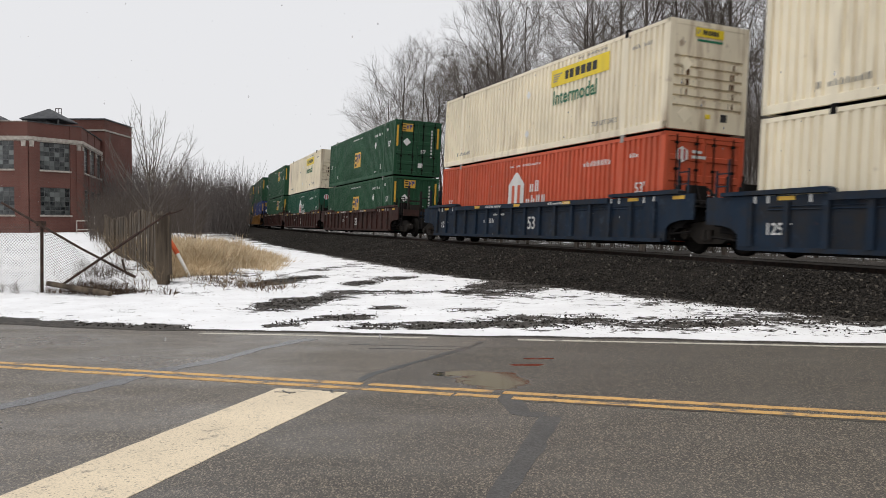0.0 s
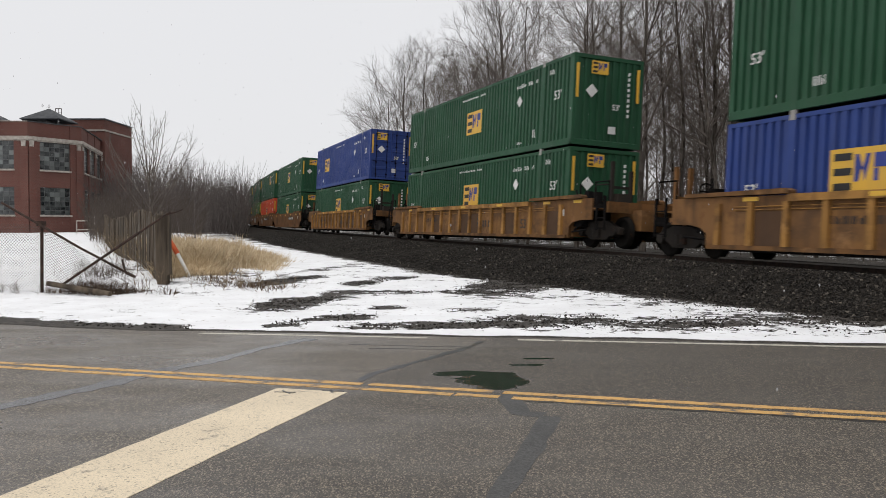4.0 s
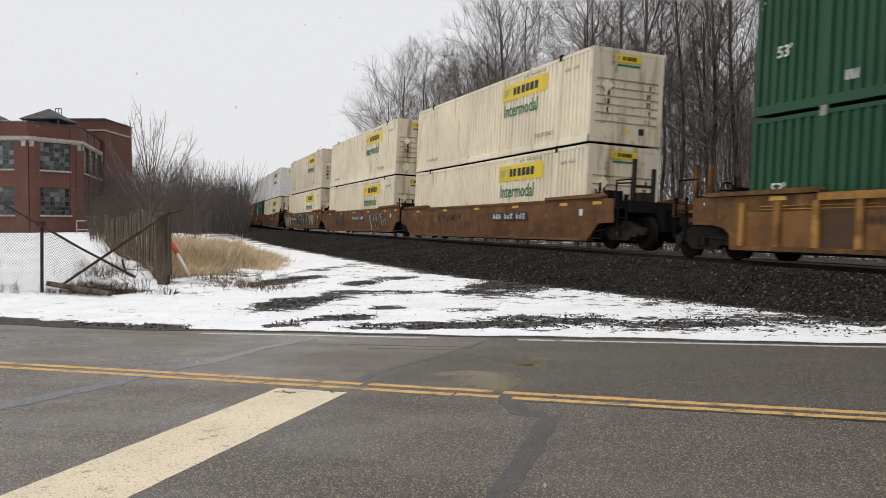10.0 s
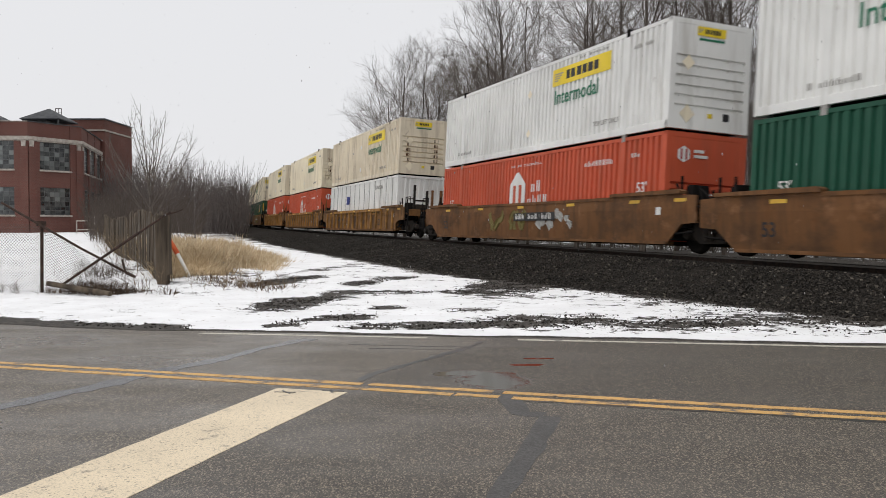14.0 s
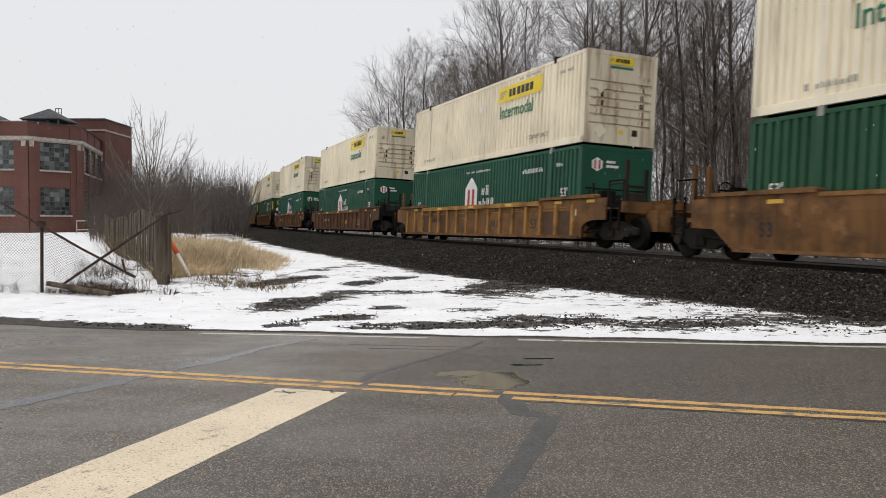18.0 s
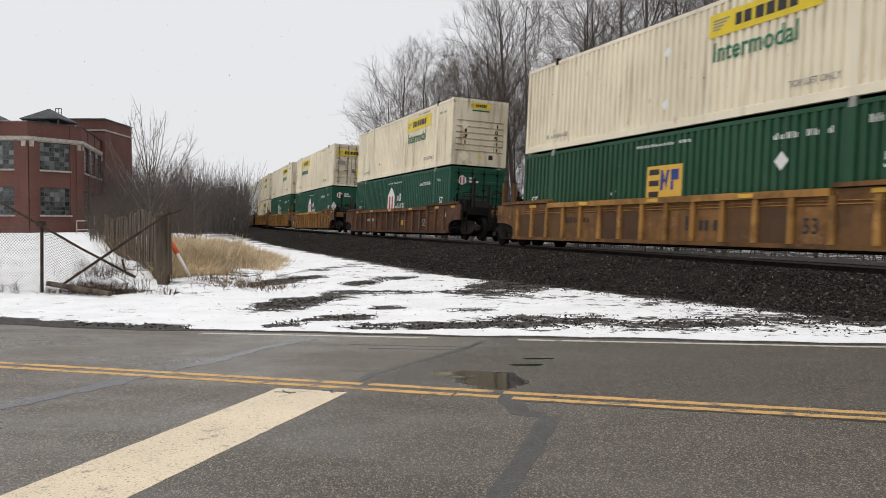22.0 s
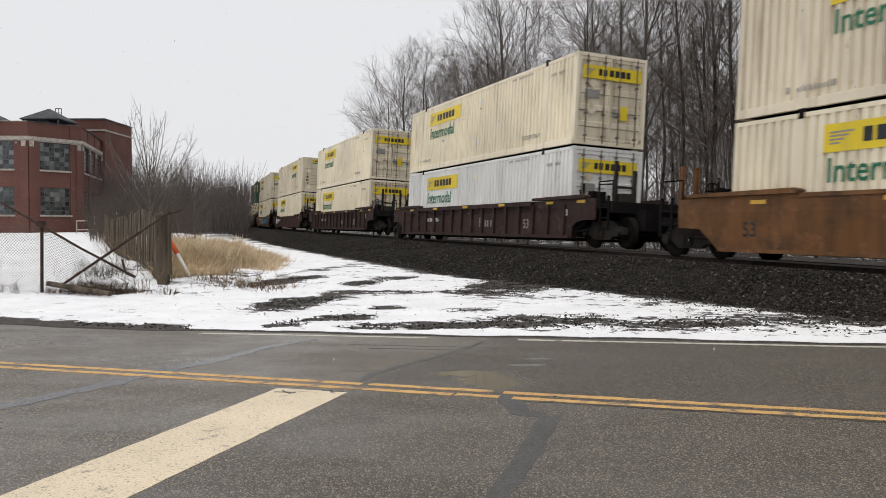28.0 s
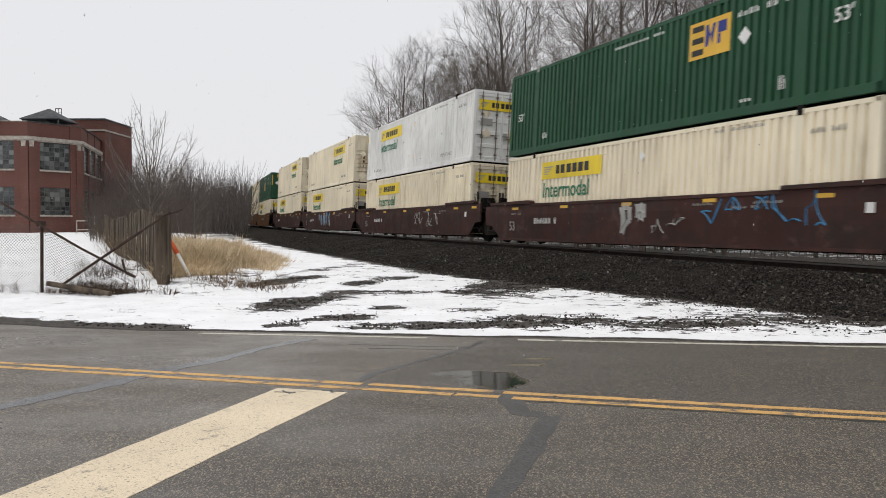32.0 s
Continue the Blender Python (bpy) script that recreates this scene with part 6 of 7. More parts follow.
def well_car(design, colour, front, rear, mark, board=5.6, drop=0.0):
    """One well of a double-stack car. front and rear: 'single' (own bogie and coupler) or 'joint' (shared bogie)."""
    mat = CAR_PAINT[colour]
    word = {"blue": "navy blue", "maroon": "maroon", "orange": "ochre yellow-brown", "brown": "weathered brown", "rust": "rusty dark brown", "dark": "sooty dark brown"}[colour]
    ob = tagged(new("well_car"), f"{word} steel {'smooth-sided' if design == 'slab' else 'ribbed'} well car loaded with containers", "railway car", "well cars of the train")
    U = -HALF
    tip = {"single": 1.76, "joint": 1.52}
    tf, tr_ = tip[front], tip[rear]
    if design == "slab":
        prof = [(-0.3, 0.22), (-0.95, 0.71), (-tf, 0.74), (-tf, 1.42 - drop), (-0.35, 1.48 - drop), (-0.2, 1.48 - drop), (2.2, 1.48 - drop), (8, 1.45 - drop), (14, 1.48 - drop), (16.4, 1.48 - drop), (16.5, 1.48 - drop), (16.15 + tr_, 1.42 - drop), (16.15 + tr_, 0.74), (17.1, 0.71), (16.45, 0.22)]
    else:
        prof = [(-0.4, 0.26), (-0.42, 0.60), (-0.62, 0.73), (-1.0, 0.80), (-tf, 0.82), (-tf, 1.46), (-0.6, 1.46), (2, 1.44), (8, 1.42), (14, 1.44), (16.75, 1.46), (16.15 + tr_, 1.46), (16.15 + tr_, 0.82), (17.15, 0.80), (16.77, 0.73), (16.57, 0.60), (16.55, 0.26)]
    pts = [(U + a, b) for a, b in prof]
    for sg in (1, -1):
        if design == "slab":
            low = [q for q in pts if q[1] < 1.1]
            cut = [(low[2][0], 1.1), (low[3][0], 1.1)]
            lower_half = [low[0], low[1], low[2], cut[0], cut[1], low[3], low[4], low[5]]
            sh = Shape().plate([q for q in pts if q[1] > 1.1][:] + [cut[1], cut[0]], *sorted((sg * 1.40, sg * 1.455))).plate(lower_half, *sorted((sg * 1.40, sg * 1.455)))
            sh.v = hug(sh.v)
        else:
            sh = Shape().plate(pts, *sorted((sg * 1.40, sg * 1.455)))
        if sg < 0 and design == "rib":
            for i in range(16):
                sh.box(U - 0.03 + i * 1.07, U + 0.13 + i * 1.07, -1.53, -1.454, 0.34, 1.3)
        part("side_wall", shared((design, colour, front, rear, sg, drop), lambda: sh.mesh("side_wall", mat)), None, ob)
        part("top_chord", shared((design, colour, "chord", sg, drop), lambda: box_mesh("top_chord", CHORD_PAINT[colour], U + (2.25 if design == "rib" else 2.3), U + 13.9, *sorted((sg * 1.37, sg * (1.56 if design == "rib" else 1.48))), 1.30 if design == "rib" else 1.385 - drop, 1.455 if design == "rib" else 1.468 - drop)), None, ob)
        part("bottom_chord", shared((design, colour, "bchord", sg), lambda: box_mesh("bottom_chord", mat, U - 0.3, U + 16.45, *sorted((sg * (1.2 if design == "rib" else 1.15), sg * (1.52 if design == "rib" else 1.40))), 0.24 if design == "rib" else 0.19, 0.34 if design == "rib" else 0.27)), None, ob)
        for a, b in ((-tf + 0.55, 2.25), (13.9, 16.15 + tr_ - 0.55)):
            part("guide_rail", shared((design, colour, "guide", sg, a, b, drop), lambda: Shape().plate([(U + a, 1.47 - drop), (U + b, 1.47 - drop), (U + b, 1.555 - drop), (U + a + 0.1, 1.585 - drop), (U + a, 1.54 - drop)], *sorted((sg * 1.31, sg * 1.53))).mesh("guide_rail", mat)), None, ob)
    if design == "rib":
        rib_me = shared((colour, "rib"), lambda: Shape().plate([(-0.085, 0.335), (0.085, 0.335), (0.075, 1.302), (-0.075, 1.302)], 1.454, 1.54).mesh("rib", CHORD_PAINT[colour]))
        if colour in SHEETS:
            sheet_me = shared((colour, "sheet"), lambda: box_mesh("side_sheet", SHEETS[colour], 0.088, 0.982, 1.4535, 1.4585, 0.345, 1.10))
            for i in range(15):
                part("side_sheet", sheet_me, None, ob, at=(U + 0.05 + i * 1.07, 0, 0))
        for z in (1.14, 1.21):
            part("side_rod", shared((colour, "rod", z), lambda: Shape().tube((U + 0.6, 1.47, z), (U + 15.6, 1.47, z), 0.014, sides=6).mesh("side_rod", CHORD_PAINT[colour])), None, ob)
        for i in range(16):
            part("rib", rib_me, None, ob, at=(U + 0.05 + i * 1.07, 0, 0))
    part("well_floor", shared("wfloor", lambda: box_mesh("well_floor", STEEL, U + 0.1, U + 16.05, -1.38, 1.38, 0.20, 0.29)), None, ob)
    for sgx, kind, tipx in ((-1, front, tf), (1, rear, tr_)):
        x0 = -HALF if sgx < 0 else HALF
        reach = 3.05 if kind == "single" else 1.62
        X = lambda a: x0 + sgx * a
        part("bulkhead", shared((colour, "bulk", sgx), lambda: box_mesh("bulkhead", mat, *sorted((X(0.22), X(0.32))), -1.38, 1.38, 0.3, 1.5)), None, ob)
        plat = part("end_platform", shared((colour, "plat", sgx, reach), lambda: Shape().box(*sorted((X(0.3), X(reach))), -0.58, 0.58, 0.52, 1.12).box(*sorted((X(0.3), X(min(reach, 2.5)))), -1.42, 1.42, 1.12, 1.17).box(*sorted((X(0.32), X(0.5))), -1.35, 1.35, 0.3, 1.15).mesh("end_platform", STEEL if colour != "orange" else mat)), None, ob)
        part("brake_rigging", shared(("rigging", sgx), lambda: Shape().box(*sorted((X(0.45), X(0.95))), -1.3, 1.32, 0.62, 1.08, taper=0.04).box(*sorted((X(1.0), X(1.45))), -1.2, 1.25, 0.78, 1.1, taper=0.03).tube((X(0.7), -1.2, 1.3), (X(0.7), 1.25, 1.3), 0.13, sides=8).tube((X(0.5), 1.3, 0.5), (X(1.4), 1.3, 0.95), 0.035, sides=6).tube((X(1.2), 0.7, 1.1), (X(1.2), 0.7, 1.6), 0.03, sides=6).tube((X(0.55), 1.15, 1.1), (X(0.6), 1.2, 1.95), 0.035, sides=6).tube((X(0.95), 1.28, 0.9), (X(0.5), 1.28, 1.75), 0.03, sides=6).box(*sorted((X(0.62), X(0.92))), 0.55, 1.1, 1.17, 1.72, taper=0.03).tube((X(1.1), 0.2, 1.25), (X(1.1), 1.2, 1.25), 0.09, sides=8).tube((X(0.9), 0.9, 1.7), (X(1.3), 1.05, 1.2), 0.022, sides=5).tube((X(0.45), 1.35, 0.45), (X(1.35), 1.38, 0.52), 0.03, sides=6).mesh("brake_rigging", STEEL)), None, ob)
        if kind == "single":
            part("end_sill", shared((colour, "sill", sgx), lambda: box_mesh("end_sill", mat if colour in ("orange", "blue", "maroon") else STEEL, *sorted((X(2.45), X(2.6))), -1.42, 1.42, 1.02, 1.34)), None, ob)
            part("coupler", shared(("coupler", sgx), lambda: Shape().box(*sorted((X(2.5), X(3.5))), -0.14, 0.14, 0.72, 0.98).box(*sorted((X(3.2), X(3.66))), -0.2, 0.2, 0.68, 1.02, taper=0.03).mesh("coupler", STEEL)), None, ob)
            part("handrail", shared(("hand", colour, sgx), lambda: Shape().tube((X(2.5), 1.36, 1.2), (X(2.5), 1.36, 1.95), 0.02, sides=6).tube((X(1.75), 1.36, 1.2), (X(1.75), 1.36, 1.95), 0.02, sides=6).tube((X(1.75), 1.36, 1.94), (X(2.5), 1.36, 1.94), 0.022, sides=6).mesh("handrail", STEEL)), None, ob)
            part("ladder", shared(("ladder", colour, sgx), lambda: Shape().box(*sorted((X(2.0), X(2.06))), 1.42, 1.47, 0.5, 1.5).box(*sorted((X(2.44), X(2.5))), 1.42, 1.47, 0.5, 1.5).box(*sorted((X(2.0), X(2.5))), 1.425, 1.46, 0.55, 0.58).box(*sorted((X(2.0), X(2.5))), 1.425, 1.46, 0.85, 0.88).box(*sorted((X(2.0), X(2.5))), 1.425, 1.46, 1.15, 1.18).mesh("ladder", STEEL)), None, ob)
        if sgx < 0 and kind == "single":
            part("valve_stand", shared("valve_stand", lambda: Shape().box(X(2.2), X(2.1), 0.35, 0.45, 1.17, 2.3).box(X(2.2), X(2.1), 1.0, 1.1, 1.17, 2.55).box(X(2.15), X(2.11), 0.45, 1.0, 1.75, 1.83).box(X(2.4), X(1.9), 0.5, 1.0, 1.17, 1.6, taper=0.04).tube((X(1.5), 1.2, 1.15), (X(1.5), 1.2, 1.9), 0.03, sides=6).tube((X(1.5), 1.2, 1.88), (X(2.1), 1.05, 1.88), 0.025, sides=6).mesh("valve_stand", FRAMESTEEL)), None, ob)
        if sgx > 0 and kind == "single":
            part("brake_stand", shared(("brake", colour), lambda: Shape().box(X(2.2), X(2.3), 0.5, 0.62, 1.17, 2.35).box(X(2.2), X(2.3), 0.95, 1.05, 1.17, 2.35).box(X(2.2), X(2.3), 0.55, 1.0, 1.5, 1.58).mesh("brake_stand", mat)), None, ob)
            part("brake_wheel", shared("brakewheel", lambda: Shape().lathe([(0.2, -0.015), (0.23, -0.015), (0.23, 0.015), (0.2, 0.015), (0.2, -0.015)], (X(2.05), 0.2, 1.75), "x", 14).box(X(2.03), X(2.06), -0.02, 0.42, 1.73, 1.77).box(X(2.03), X(2.06), 0.18, 0.22, 1.2, 1.97).mesh("brake_wheel", STEEL)), None, ob)
        if kind == "joint" and design == "rib":
            part("ladder", shared(("joint_ladder", colour, sgx), lambda: Shape().box(*sorted((X(0.8), X(0.85))), 1.40, 1.44, 1.17, 2.35).box(*sorted((X(1.2), X(1.25))), 1.40, 1.44, 1.17, 2.1).box(*sorted((X(0.8), X(1.25))), 1.41, 1.43, 1.4, 1.43).box(*sorted((X(0.8), X(1.25))), 1.41, 1.43, 1.7, 1.73).box(*sorted((X(0.8), X(1.25))), 1.41, 1.43, 2.0, 2.03).mesh("ladder", mat)), None, ob)
        if kind == "joint" and sgx > 0:
            part("hose_post", shared("hose", lambda: Shape().tube((X(1.5), 0.9, 1.1), (X(1.5), 0.9, 2.0), 0.035, sides=6).tube((X(1.3), 0.6, 1.1), (X(1.3), 0.6, 1.9), 0.035, sides=6).box(X(1.1), X(1.6), 0.5, 1.1, 1.17, 1.45).mesh("hose_post", STEEL)), None, ob)
            part("brake_gear", shared("gear", lambda: Shape().box(X(0.5), X(1.2), 0.2, 1.3, 0.62, 1.1, taper=0.05).tube((X(0.7), 0.3, 1.35), (X(0.7), 1.25, 1.35), 0.16, sides=10).box(X(0.4), X(0.5), -1.3, 1.35, 1.17, 1.75).tube((X(1.0), 1.2, 1.17), (X(1.7), 1.3, 1.7), 0.03, sides=6).mesh("brake_gear", STEEL)), None, ob)
    truck(ob, U - (1.55 if front == "single" else 1.70))
    if rear == "single":
        truck(ob, HALF + 1.75)
    refl = shared(("refl",), lambda: box_mesh("reflector", GOLD, -0.24, 0.24, 0, 0.005, 0, 0.09))
    ytop, ztop = (1.561, 1.335) if design == "rib" else (1.482, 1.27 - 0.6 * drop)
    for a in (-0.9, 1.1, 4.6, 8.1, 11.6, 15.1):
        inside = 2.3 < a < 13.9
        part("reflector", refl, None, ob, at=(U + a, ytop if inside and design == "rib" else (1.457 if not inside or design == "rib" else 1.457), ztop))
    face = 1.4615 if colour in SHEETS and design == "rib" else 1.458
    def words(body, size, x, z, m=WHITE):
        part("lettering", text_mesh(body, size, m), None, ob, at=Matrix.Translation((U + x, face - (max(0, 1.1 - z) * LEAN if design == "slab" else 0), z)) @ Matrix.Rotation(-math.atan(LEAN) if design == "slab" else 0, 4, "X"))
    if colour in ("blue", "maroon") and design == "rib":
        words("53", 0.60, 7.42, 0.56)
        if colour == "blue":
            words("125T", 0.37, 15.7, 0.6)
        bars(ob, "stencil_mark", U + 11.6, U + 9.6, 0.78, 0.94, WHITE, 8, 31, y=face)
        bars(ob, "stencil_mark", U + 10.4, U + 9.2, 1.05, 1.12, WHITE, 8, 32, y=face)
        bars(ob, "stencil_mark", U + 5.8, U + 4.4, 1.34, 1.42, WHITE, 9, 33, y=1.558)
        bars(ob, "stencil_mark", U + 10.8, U + 9.4, 1.34, 1.42, WHITE, 9, 34, y=1.558)
        for a in (0.1, 0.55, 1.75, 2.15, 13.9, 14.4, 15.6, 16.0):
            part("stencil", box_mesh("stencil", WHITE, U + a, U + a + 0.07, face, face + 0.004, 1.28, 1.44), None, ob)
    else:
        words("53", 0.46, 15.6 if design == "slab" else 3.0, 0.55, BLACK if colour in ("orange", "brown") else GREY)
        if design == "slab" and colour == "maroon":
            bars(ob, "stencil_mark", U + 13.6, U + 12.0, 0.78, 0.97, WHITE, 8, 39, y=face)
            for k, a_ in enumerate((2.2, 2.9, 4.3, 14.6)):
                bars(ob, "stencil_mark", U + a_ + 0.9, U + a_, 1.2 - 0.1 * (k % 2), 1.26 - 0.1 * (k % 2), GREY, 7, 40 + k, y=face)
        elif design == "slab":
            plate = part("number_board", box_mesh("number_board", BLACK, U + board, U + board + 3.0, face - 0.02, face + 0.004, 0.84, 1.12), None, ob, "dark board with pale illegible marks")
            bars(plate, "stencil_mark", U + board + 2.85, U + board + 0.15, 0.89, 1.08, WHITE, 11, 35, y=face)
        else:
            bars(ob, "stencil_mark", U + 12.9, U + 11.3, 0.82, 0.98, WHITE if colour in ("rust", "dark") else BLACK, 8, 36, y=face)
            bars(ob, "stencil_mark", U + 6.8, U + 5.2, 0.6, 0.95, GOLD if colour == "rust" else (GREY if colour == "dark" else BLACK), 3, 37, y=face)
        if mark == "panel":
            for a_ in (-0.05, 15.12):
                pan = part("dark_panel", box_mesh("dark_panel", BLACK, U + a_, U + a_ + 0.94, face - 0.002, face + 0.001, 0.31, 1.46), None, ob, "dark painted panel")
                bars(pan, "stencil_mark", U + a_ + 0.8, U + a_ + 0.14, 1.0, 1.1, GREY, 4, 38, y=face + 0.002)
            part("lettering", text_mesh("125T", 0.34, WHITE), None, ob, at=(U + 16.0, face + 0.002, 0.55))
        part("label_plate", box_mesh("label_plate", WHITE, U - 0.1, U + 0.1, face, face + 0.004, 0.95, 1.15), None, ob)
    return ob


def graffiti(car, u0, u1, z0, z1, fill, rim, seed):
    """Sprayed illegible shapes on a car's side: thick outlined strokes, or loose thin lines for the dark ones."""
    rng = random.Random(seed)
    body, line = Shape(), Shape()
    y, u, i = 1.4585, u0, 0
    if fill == "wash":
        n = 24
        ring = [(-HALF + u0 + (u1 - u0) * k / n, z0 + rng.uniform(0, 0.12)) for k in range(n + 1)] + [(-HALF + u1 - (u1 - u0) * k / n, z1 - rng.uniform(0, 0.1)) for k in range(n + 1)]
        for k in range(n):
            (xa, za), (xb, zb), (_, zc), (_, zd) = ring[k], ring[k + 1], ring[2 * n - k], ring[2 * n + 1 - k]
            body.plate([(xa, za), (xb, zb), (xb, 1.1), (xa, 1.1)], y - 0.004, y - 0.0012)
            body.plate([(xa, 1.1), (xb, 1.1), (xb, zc), (xa, zd)], y - 0.004, y - 0.0012)
        body.v = hug(body.v)
        tagged(part("graffiti", body.mesh("graffiti", SPRAY[rim]), None, car, "broad sprayed colour field"), kind="stuff")
        return
    while u < u1 - 0.3:
        w = min(rng.uniform(0.55, 1.15), u1 - u)
        lo, hi = z0 + rng.uniform(0, 0.14), z1 - rng.uniform(0, 0.12)
        x0 = -HALF + u
        grid = [(x0 + w * (0.12 + 0.76 * a), lo + (hi - lo) * b) for a in (0, 0.5, 1) for b in (0.08, 0.5, 0.92)]
        at_ = rng.randrange(9)
        for _ in range(4):
            to = rng.choice([k for k in range(9) if k != at_ and abs(k // 3 - at_ // 3) <= 1])
            (ax, az), (bx, bz) = grid[at_], grid[to]
            ln = math.hypot(bx - ax, bz - az)
            nx, nz = -(bz - az) / ln, (bx - ax) / ln
            t = rng.uniform(0.07, 0.12)
            lift = y + 0.0005 + 0.0003 * (i % 9)
            bow = rng.uniform(-0.1, 0.1)
            way = [(ax + (bx - ax) * k / 6 + nx * bow * math.sin(math.pi * k / 6), az + (bz - az) * k / 6 + nz * bow * math.sin(math.pi * k / 6)) for k in range(7)]
            for p, q in zip(way, way[1:]):
                if fill == "ink":
                    line.tube((p[0], y + 0.005, p[1]), (q[0], y + 0.005, q[1]), 0.017, sides=3, caps=False)
                    continue
                body.plate([(p[0] + nx * t, p[1] + nz * t), (p[0] - nx * t, p[1] - nz * t), (q[0] - nx * t, q[1] - nz * t), (q[0] + nx * t, q[1] + nz * t)], lift - 0.003, lift)
                for side in (t, -t):
                    line.tube((p[0] + nx * side, y + 0.006, p[1] + nz * side), (q[0] + nx * side, y + 0.006, q[1] + nz * side), 0.014, sides=3, caps=False)
            at_, i = to, i + 1
        u += w * 0.92
    body.v, line.v = hug(body.v), hug(line.v)
    if body.v:
        tagged(part("graffiti", body.mesh("graffiti", SPRAY[fill]), None, car, "sprayed graffiti shapes"), kind="stuff")
    tagged(part("graffiti_stroke", line.mesh("graffiti_stroke", SPRAY[rim]), None, car, "sprayed graffiti lines"), kind="stuff")


JB, JW, JG = [("jb", t, "nose", 0) for t in ("cream", "pale", "worn")]
JD, JDW, JDG = [("jb", t, "doors", 0) for t in ("cream", "pale", "worn")]
EM, EF, ED, EDB = ("em", "green", "nose", 8.0), ("em", "green", "nose", 5.1), ("em", "green", "doors", 8.0), ("em", "green", "doors", 11.2)
EW, EB, ER, EL = ("em", "green", "whitelogo", 11.4), ("em", "blue", "doors", 12.3), ("em", "red", "nose", 7.9), ("em", "lime", "nose", 5.5)
HG, HD, HO, HOD = ("hub", "hubgreen", "nose", 0), ("hub", "hubgreen", "doors", 0), ("hub", "orange", "nose", 0), ("hub", "orange", "doors", 0)
PL = ("plain", "pale", "nose", 0)
# place along the track at the start, upper box, lower box, car design, colour
UNITS = [
    (-1.3, JB, JB, "rib", "blue"), (18.36, JB, HOD, "rib", "blue"),
    (42.06, ED, EM, "rib", "maroon"), (61.75, JB, HG, "rib", "maroon"), (81.2, EF, EF, "rib", "maroon"),
    (105.0, EM, EB, "rib", "orange"), (128.5, EM, EM, "rib", "orange"), (152.2, EB, EM, "rib", "orange"),
    (175.6, EM, EM, "slab", "brown"), (195.1, EF, ER, "slab", "brown"), (214.6, EDB, EL, "slab", "brown"),
    (238.2, EW, EM, "rib", "orange"), (262.0, ED, ED, "rib", "orange"),
    (285.2, JB, JB, "slab", "brown"), (304.7, JB, JB, "slab", "brown"), (324.2, JG, JB, "slab", "brown"),
    (347.7, JW, JB, "slab", "brown"), (367.2, JDW, HG, "slab", "brown"), (386.5, JW, HO, "slab", "brown"),
    (409.4, JG, PL, "rib", "orange"), (429.2, JB, HO, "rib", "orange"), (449.0, JB, HO, "rib", "orange"),
    (472.5, JD, EF, "slab", "orange"), (496.0, JB, HG, "rib", "orange"), (519.1, JB, HG, "rib", "rust"),
    (542.4, JB, HG, "rib", "rust"), (565.7, JB, EF, "rib", "rust"), (589.0, JB, EM, "rib", "orange"),
    (612.3, JB, HD, "rib", "rust"), (635.7, JD, HG, "rib", "orange"), (655.1, JB, HD, "rib", "orange"), (674.5, JB, JB, "rib", "orange"),
    (697.8, JW, JDW, "slab", "brown"), (717.3, JD, JD, "slab", "brown"), (736.05, JDG, JD, "slab", "brown"),
    (759.6, JD, JDW, "rib", "dark"), (783.3, JD, JD, "rib", "dark"), (806.6, JG, JD, "slab", "maroon"),
    (830.2, JDG, JD, "slab", "brown"), (853.4, EF, JD, "slab", "maroon"), (873.0, JDW, JD, "slab", "maroon"),
    (892.5, JB, JD, "slab", "maroon"), (912.0, JB, JD, "slab", "maroon"), (935.5, EM, JD, "slab", "brown"), (955.0, JD, JD, "slab", "brown"), (974.5, EM, EM, "slab", "brown"),
]
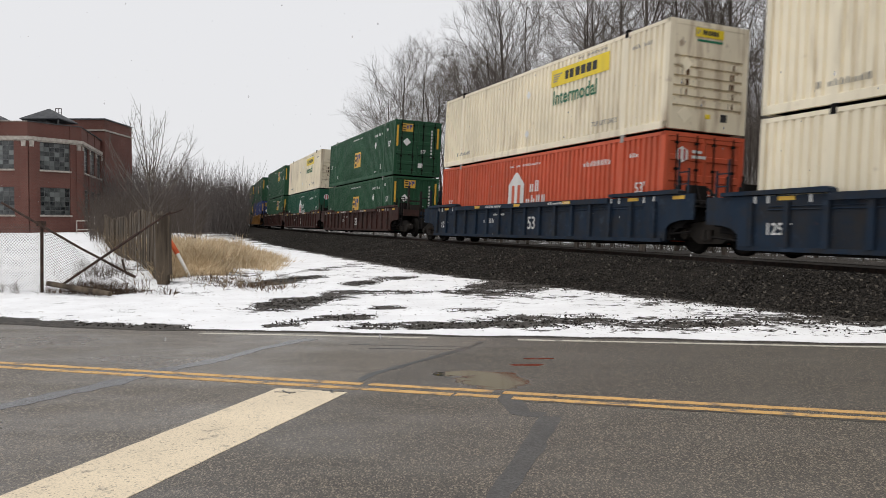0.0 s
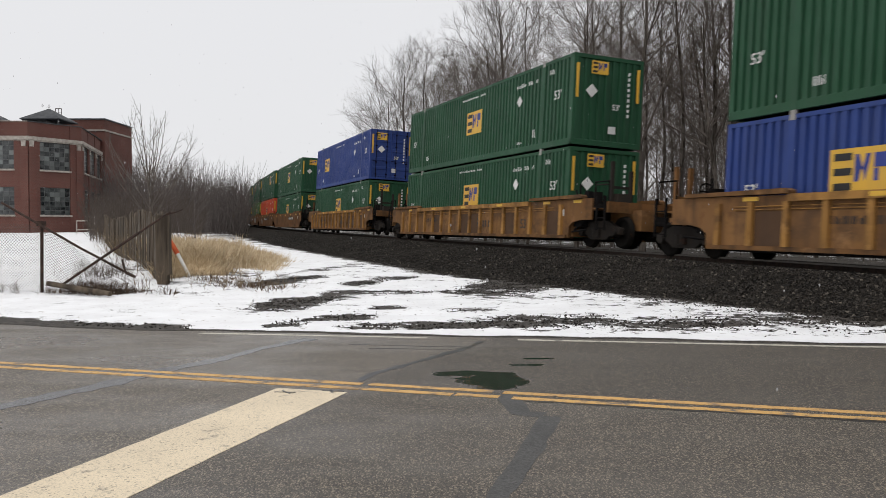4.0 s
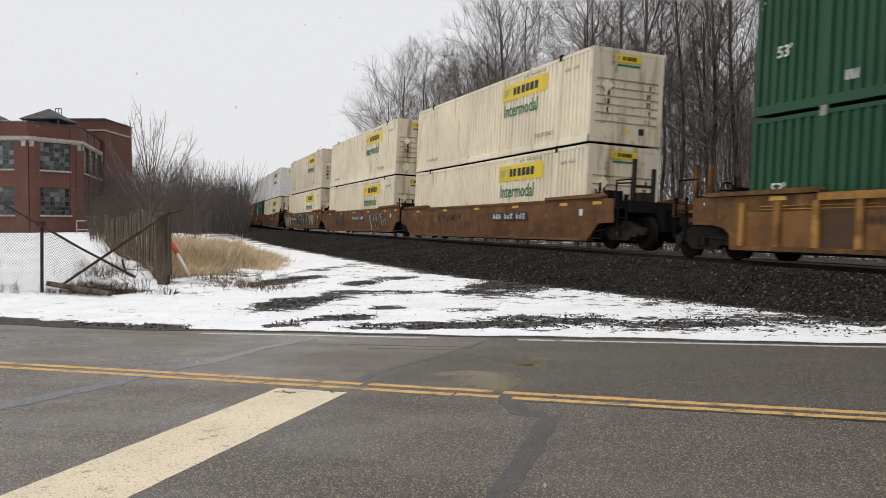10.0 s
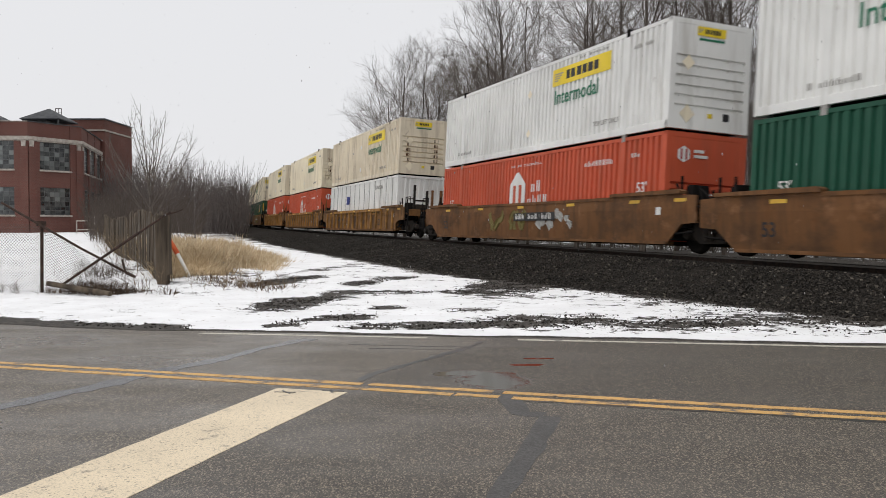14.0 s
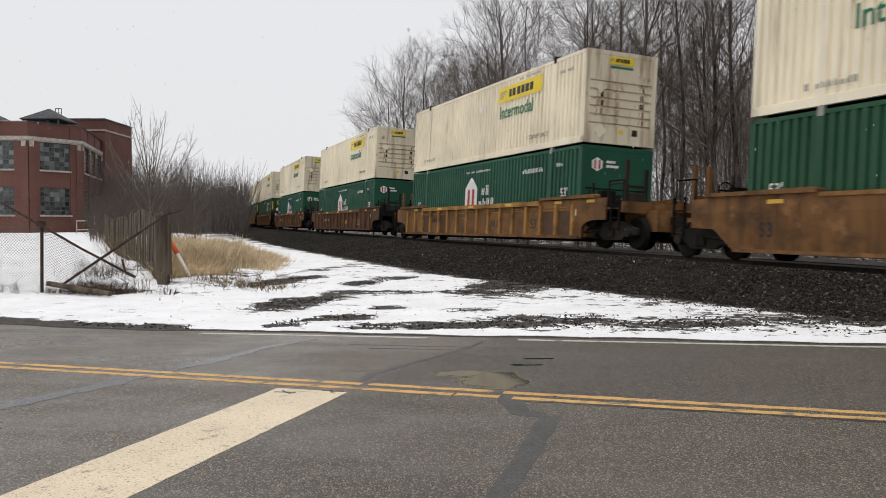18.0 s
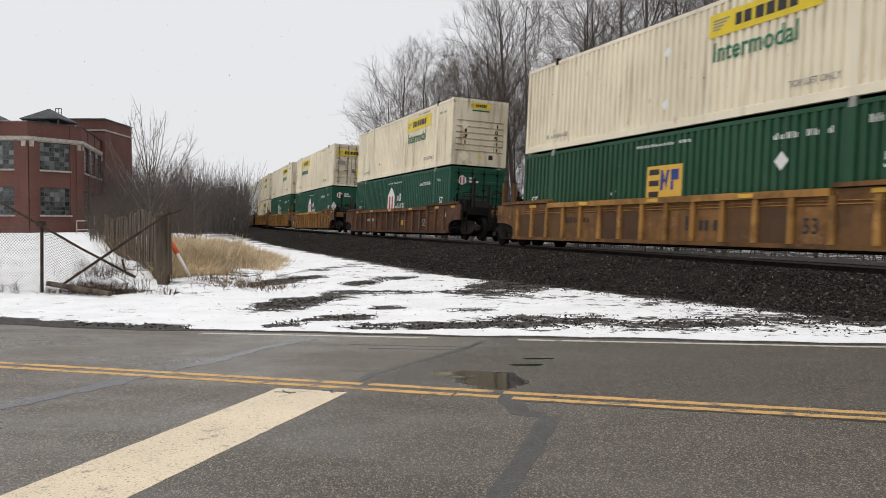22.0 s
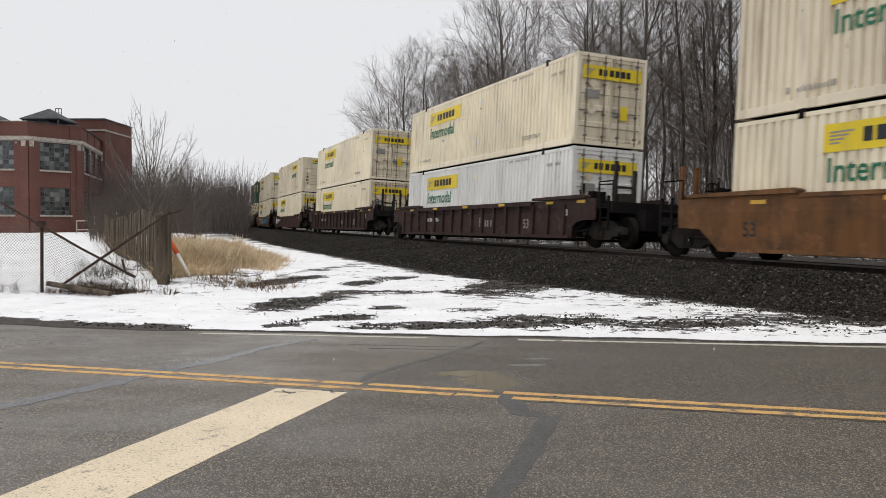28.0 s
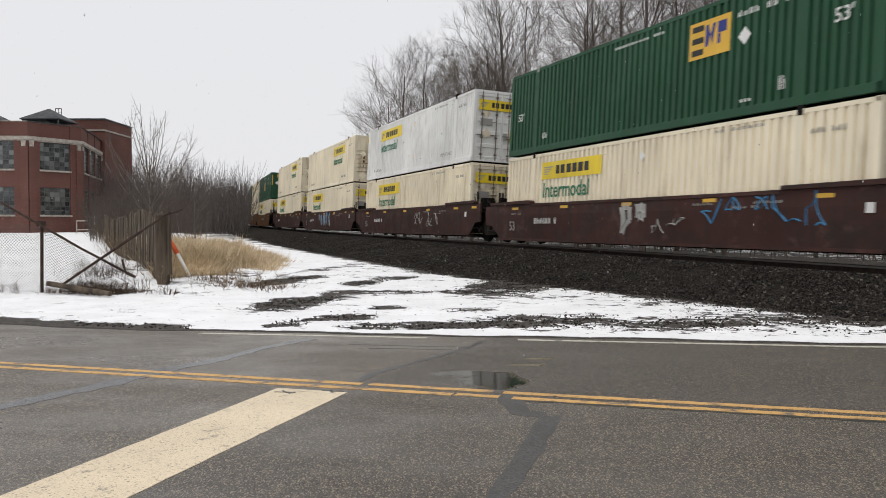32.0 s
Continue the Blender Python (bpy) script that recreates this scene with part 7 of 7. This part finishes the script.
SPRAYED = {8: [(3.2, 6.5, 0.9, 1.3, "ink", "ink")], 9: [(11.5, 13.0, 0.4, 1.1, "silver", "silver"), (2.5, 6.5, 0.8, 1.35, "ink", "ink")], 10: [(4.0, 7.0, 0.4, 1.2, "mint", "silver")],
           13: [(9.5, 12.5, 0.6, 1.3, "ink", "ink")], 14: [(0.8, 4.5, 0.35, 1.35, "silver", "ink"), (10.8, 13.0, 0.3, 1.34, "teal", "teal")], 15: [(4.0, 9.95, 0.3, 1.40, "wash", "forest"), (4.3, 9.9, 0.32, 1.4, "silver", "ink"), (13.1, 16.6, 0.35, 1.3, "silver", "silver"), (1.6, 4.0, 0.32, 1.36, "olive", "silver")],
           16: [(3.0, 6.5, 0.35, 1.2, "ink", "ink")], 17: [(7.0, 10.0, 0.4, 1.2, "ink", "ink"), (1.0, 3.0, 0.4, 1.2, "ink", "ink")], 18: [(7.6, 11.0, 0.4, 1.3, "olive", "olive"), (4.5, 7.0, 0.5, 1.1, "silver", "silver")],
           22: [(5.0, 9.5, 0.4, 1.3, "silver", "olive")], 32: [(11.0, 14.5, 0.35, 1.4, "sky", "silver")], 33: [(9.0, 12.0, 0.4, 1.4, "mint", "teal")], 34: [(2.6, 8.2, 0.35, 1.38, "sky", "navy")],
           37: [(13.8, 15.5, 0.5, 1.08, "silver", "silver")], 38: [(0.9, 6.7, 0.3, 1.16, "wash", "teal"), (1.2, 6.4, 0.36, 1.12, "mint", "sky"), (6.8, 11.0, 0.32, 1.14, "olive", "silver"), (3.0, 5.0, 0.45, 1.0, "ink", "silver")],
           39: [(7.2, 8.8, 0.4, 1.4, "silver", "silver"), (1.0, 5.0, 0.6, 1.5, "ink", "sky"), (5.4, 7.0, 0.4, 1.0, "ink", "silver")], 40: [(3.0, 7.0, 0.5, 1.3, "ink", "silver")], 41: [(6.0, 10.0, 0.4, 1.4, "sky", "silver")]}
BOARDS = {38: 11.6, 8: 2.7, 10: 10.3, 16: 3.4, 13: 3.6, 15: 10.0, 34: 8.6}
TRAIN = []
kinds = {}


def again(key, make):
    """The first of a kind is built, the rest are copies of it."""
    if key not in kinds:
        kinds[key] = make()
        return kinds[key]
    return copy_thing(kinds[key], Matrix())


for i, (s0, upper, lower, design, colour) in enumerate(UNITS):
    front = "joint" if i and s0 - UNITS[i - 1][0] < 21 else "single"
    rear = "joint" if i + 1 < len(UNITS) and UNITS[i + 1][0] - s0 < 21 else "single"
    if i in SPRAYED:
        car = well_car(design, colour, front, rear, "", BOARDS.get(i, 5.6), 0.26 if i in (37, 38) else 0.0)
        for j, g in enumerate(SPRAYED[i]):
            graffiti(car, *g, seed=i * 7 + j)
    else:
        mark = "panel" if i in (29, 30, 31) else ""
        car = again((design, colour, front, rear, mark), lambda: well_car(design, colour, front, rear, mark))
    TRAIN.append((car, s0 + HALF, 0.0))
    TRAIN.append((again(lower, lambda: container(lower)), s0 + HALF, 0.275))
    TRAIN.append((again(upper, lambda: container(upper)), s0 + HALF, 3.262))


def motions():
    for ob, s0, up in TRAIN:
        rows = []
        for i in range(41):
            t = 0.8 * i
            s = s0 - SPEED * t
            rows.append((t, track_pose(s) @ Matrix.Translation((0, 0, up))))
        walk(ob, rows)
    walk(SNOWFALL, [(0, pose(0, 0, 0)), (16, pose(-5.5, 0, -21)), (32, pose(-11, 0, -42))])


motions()
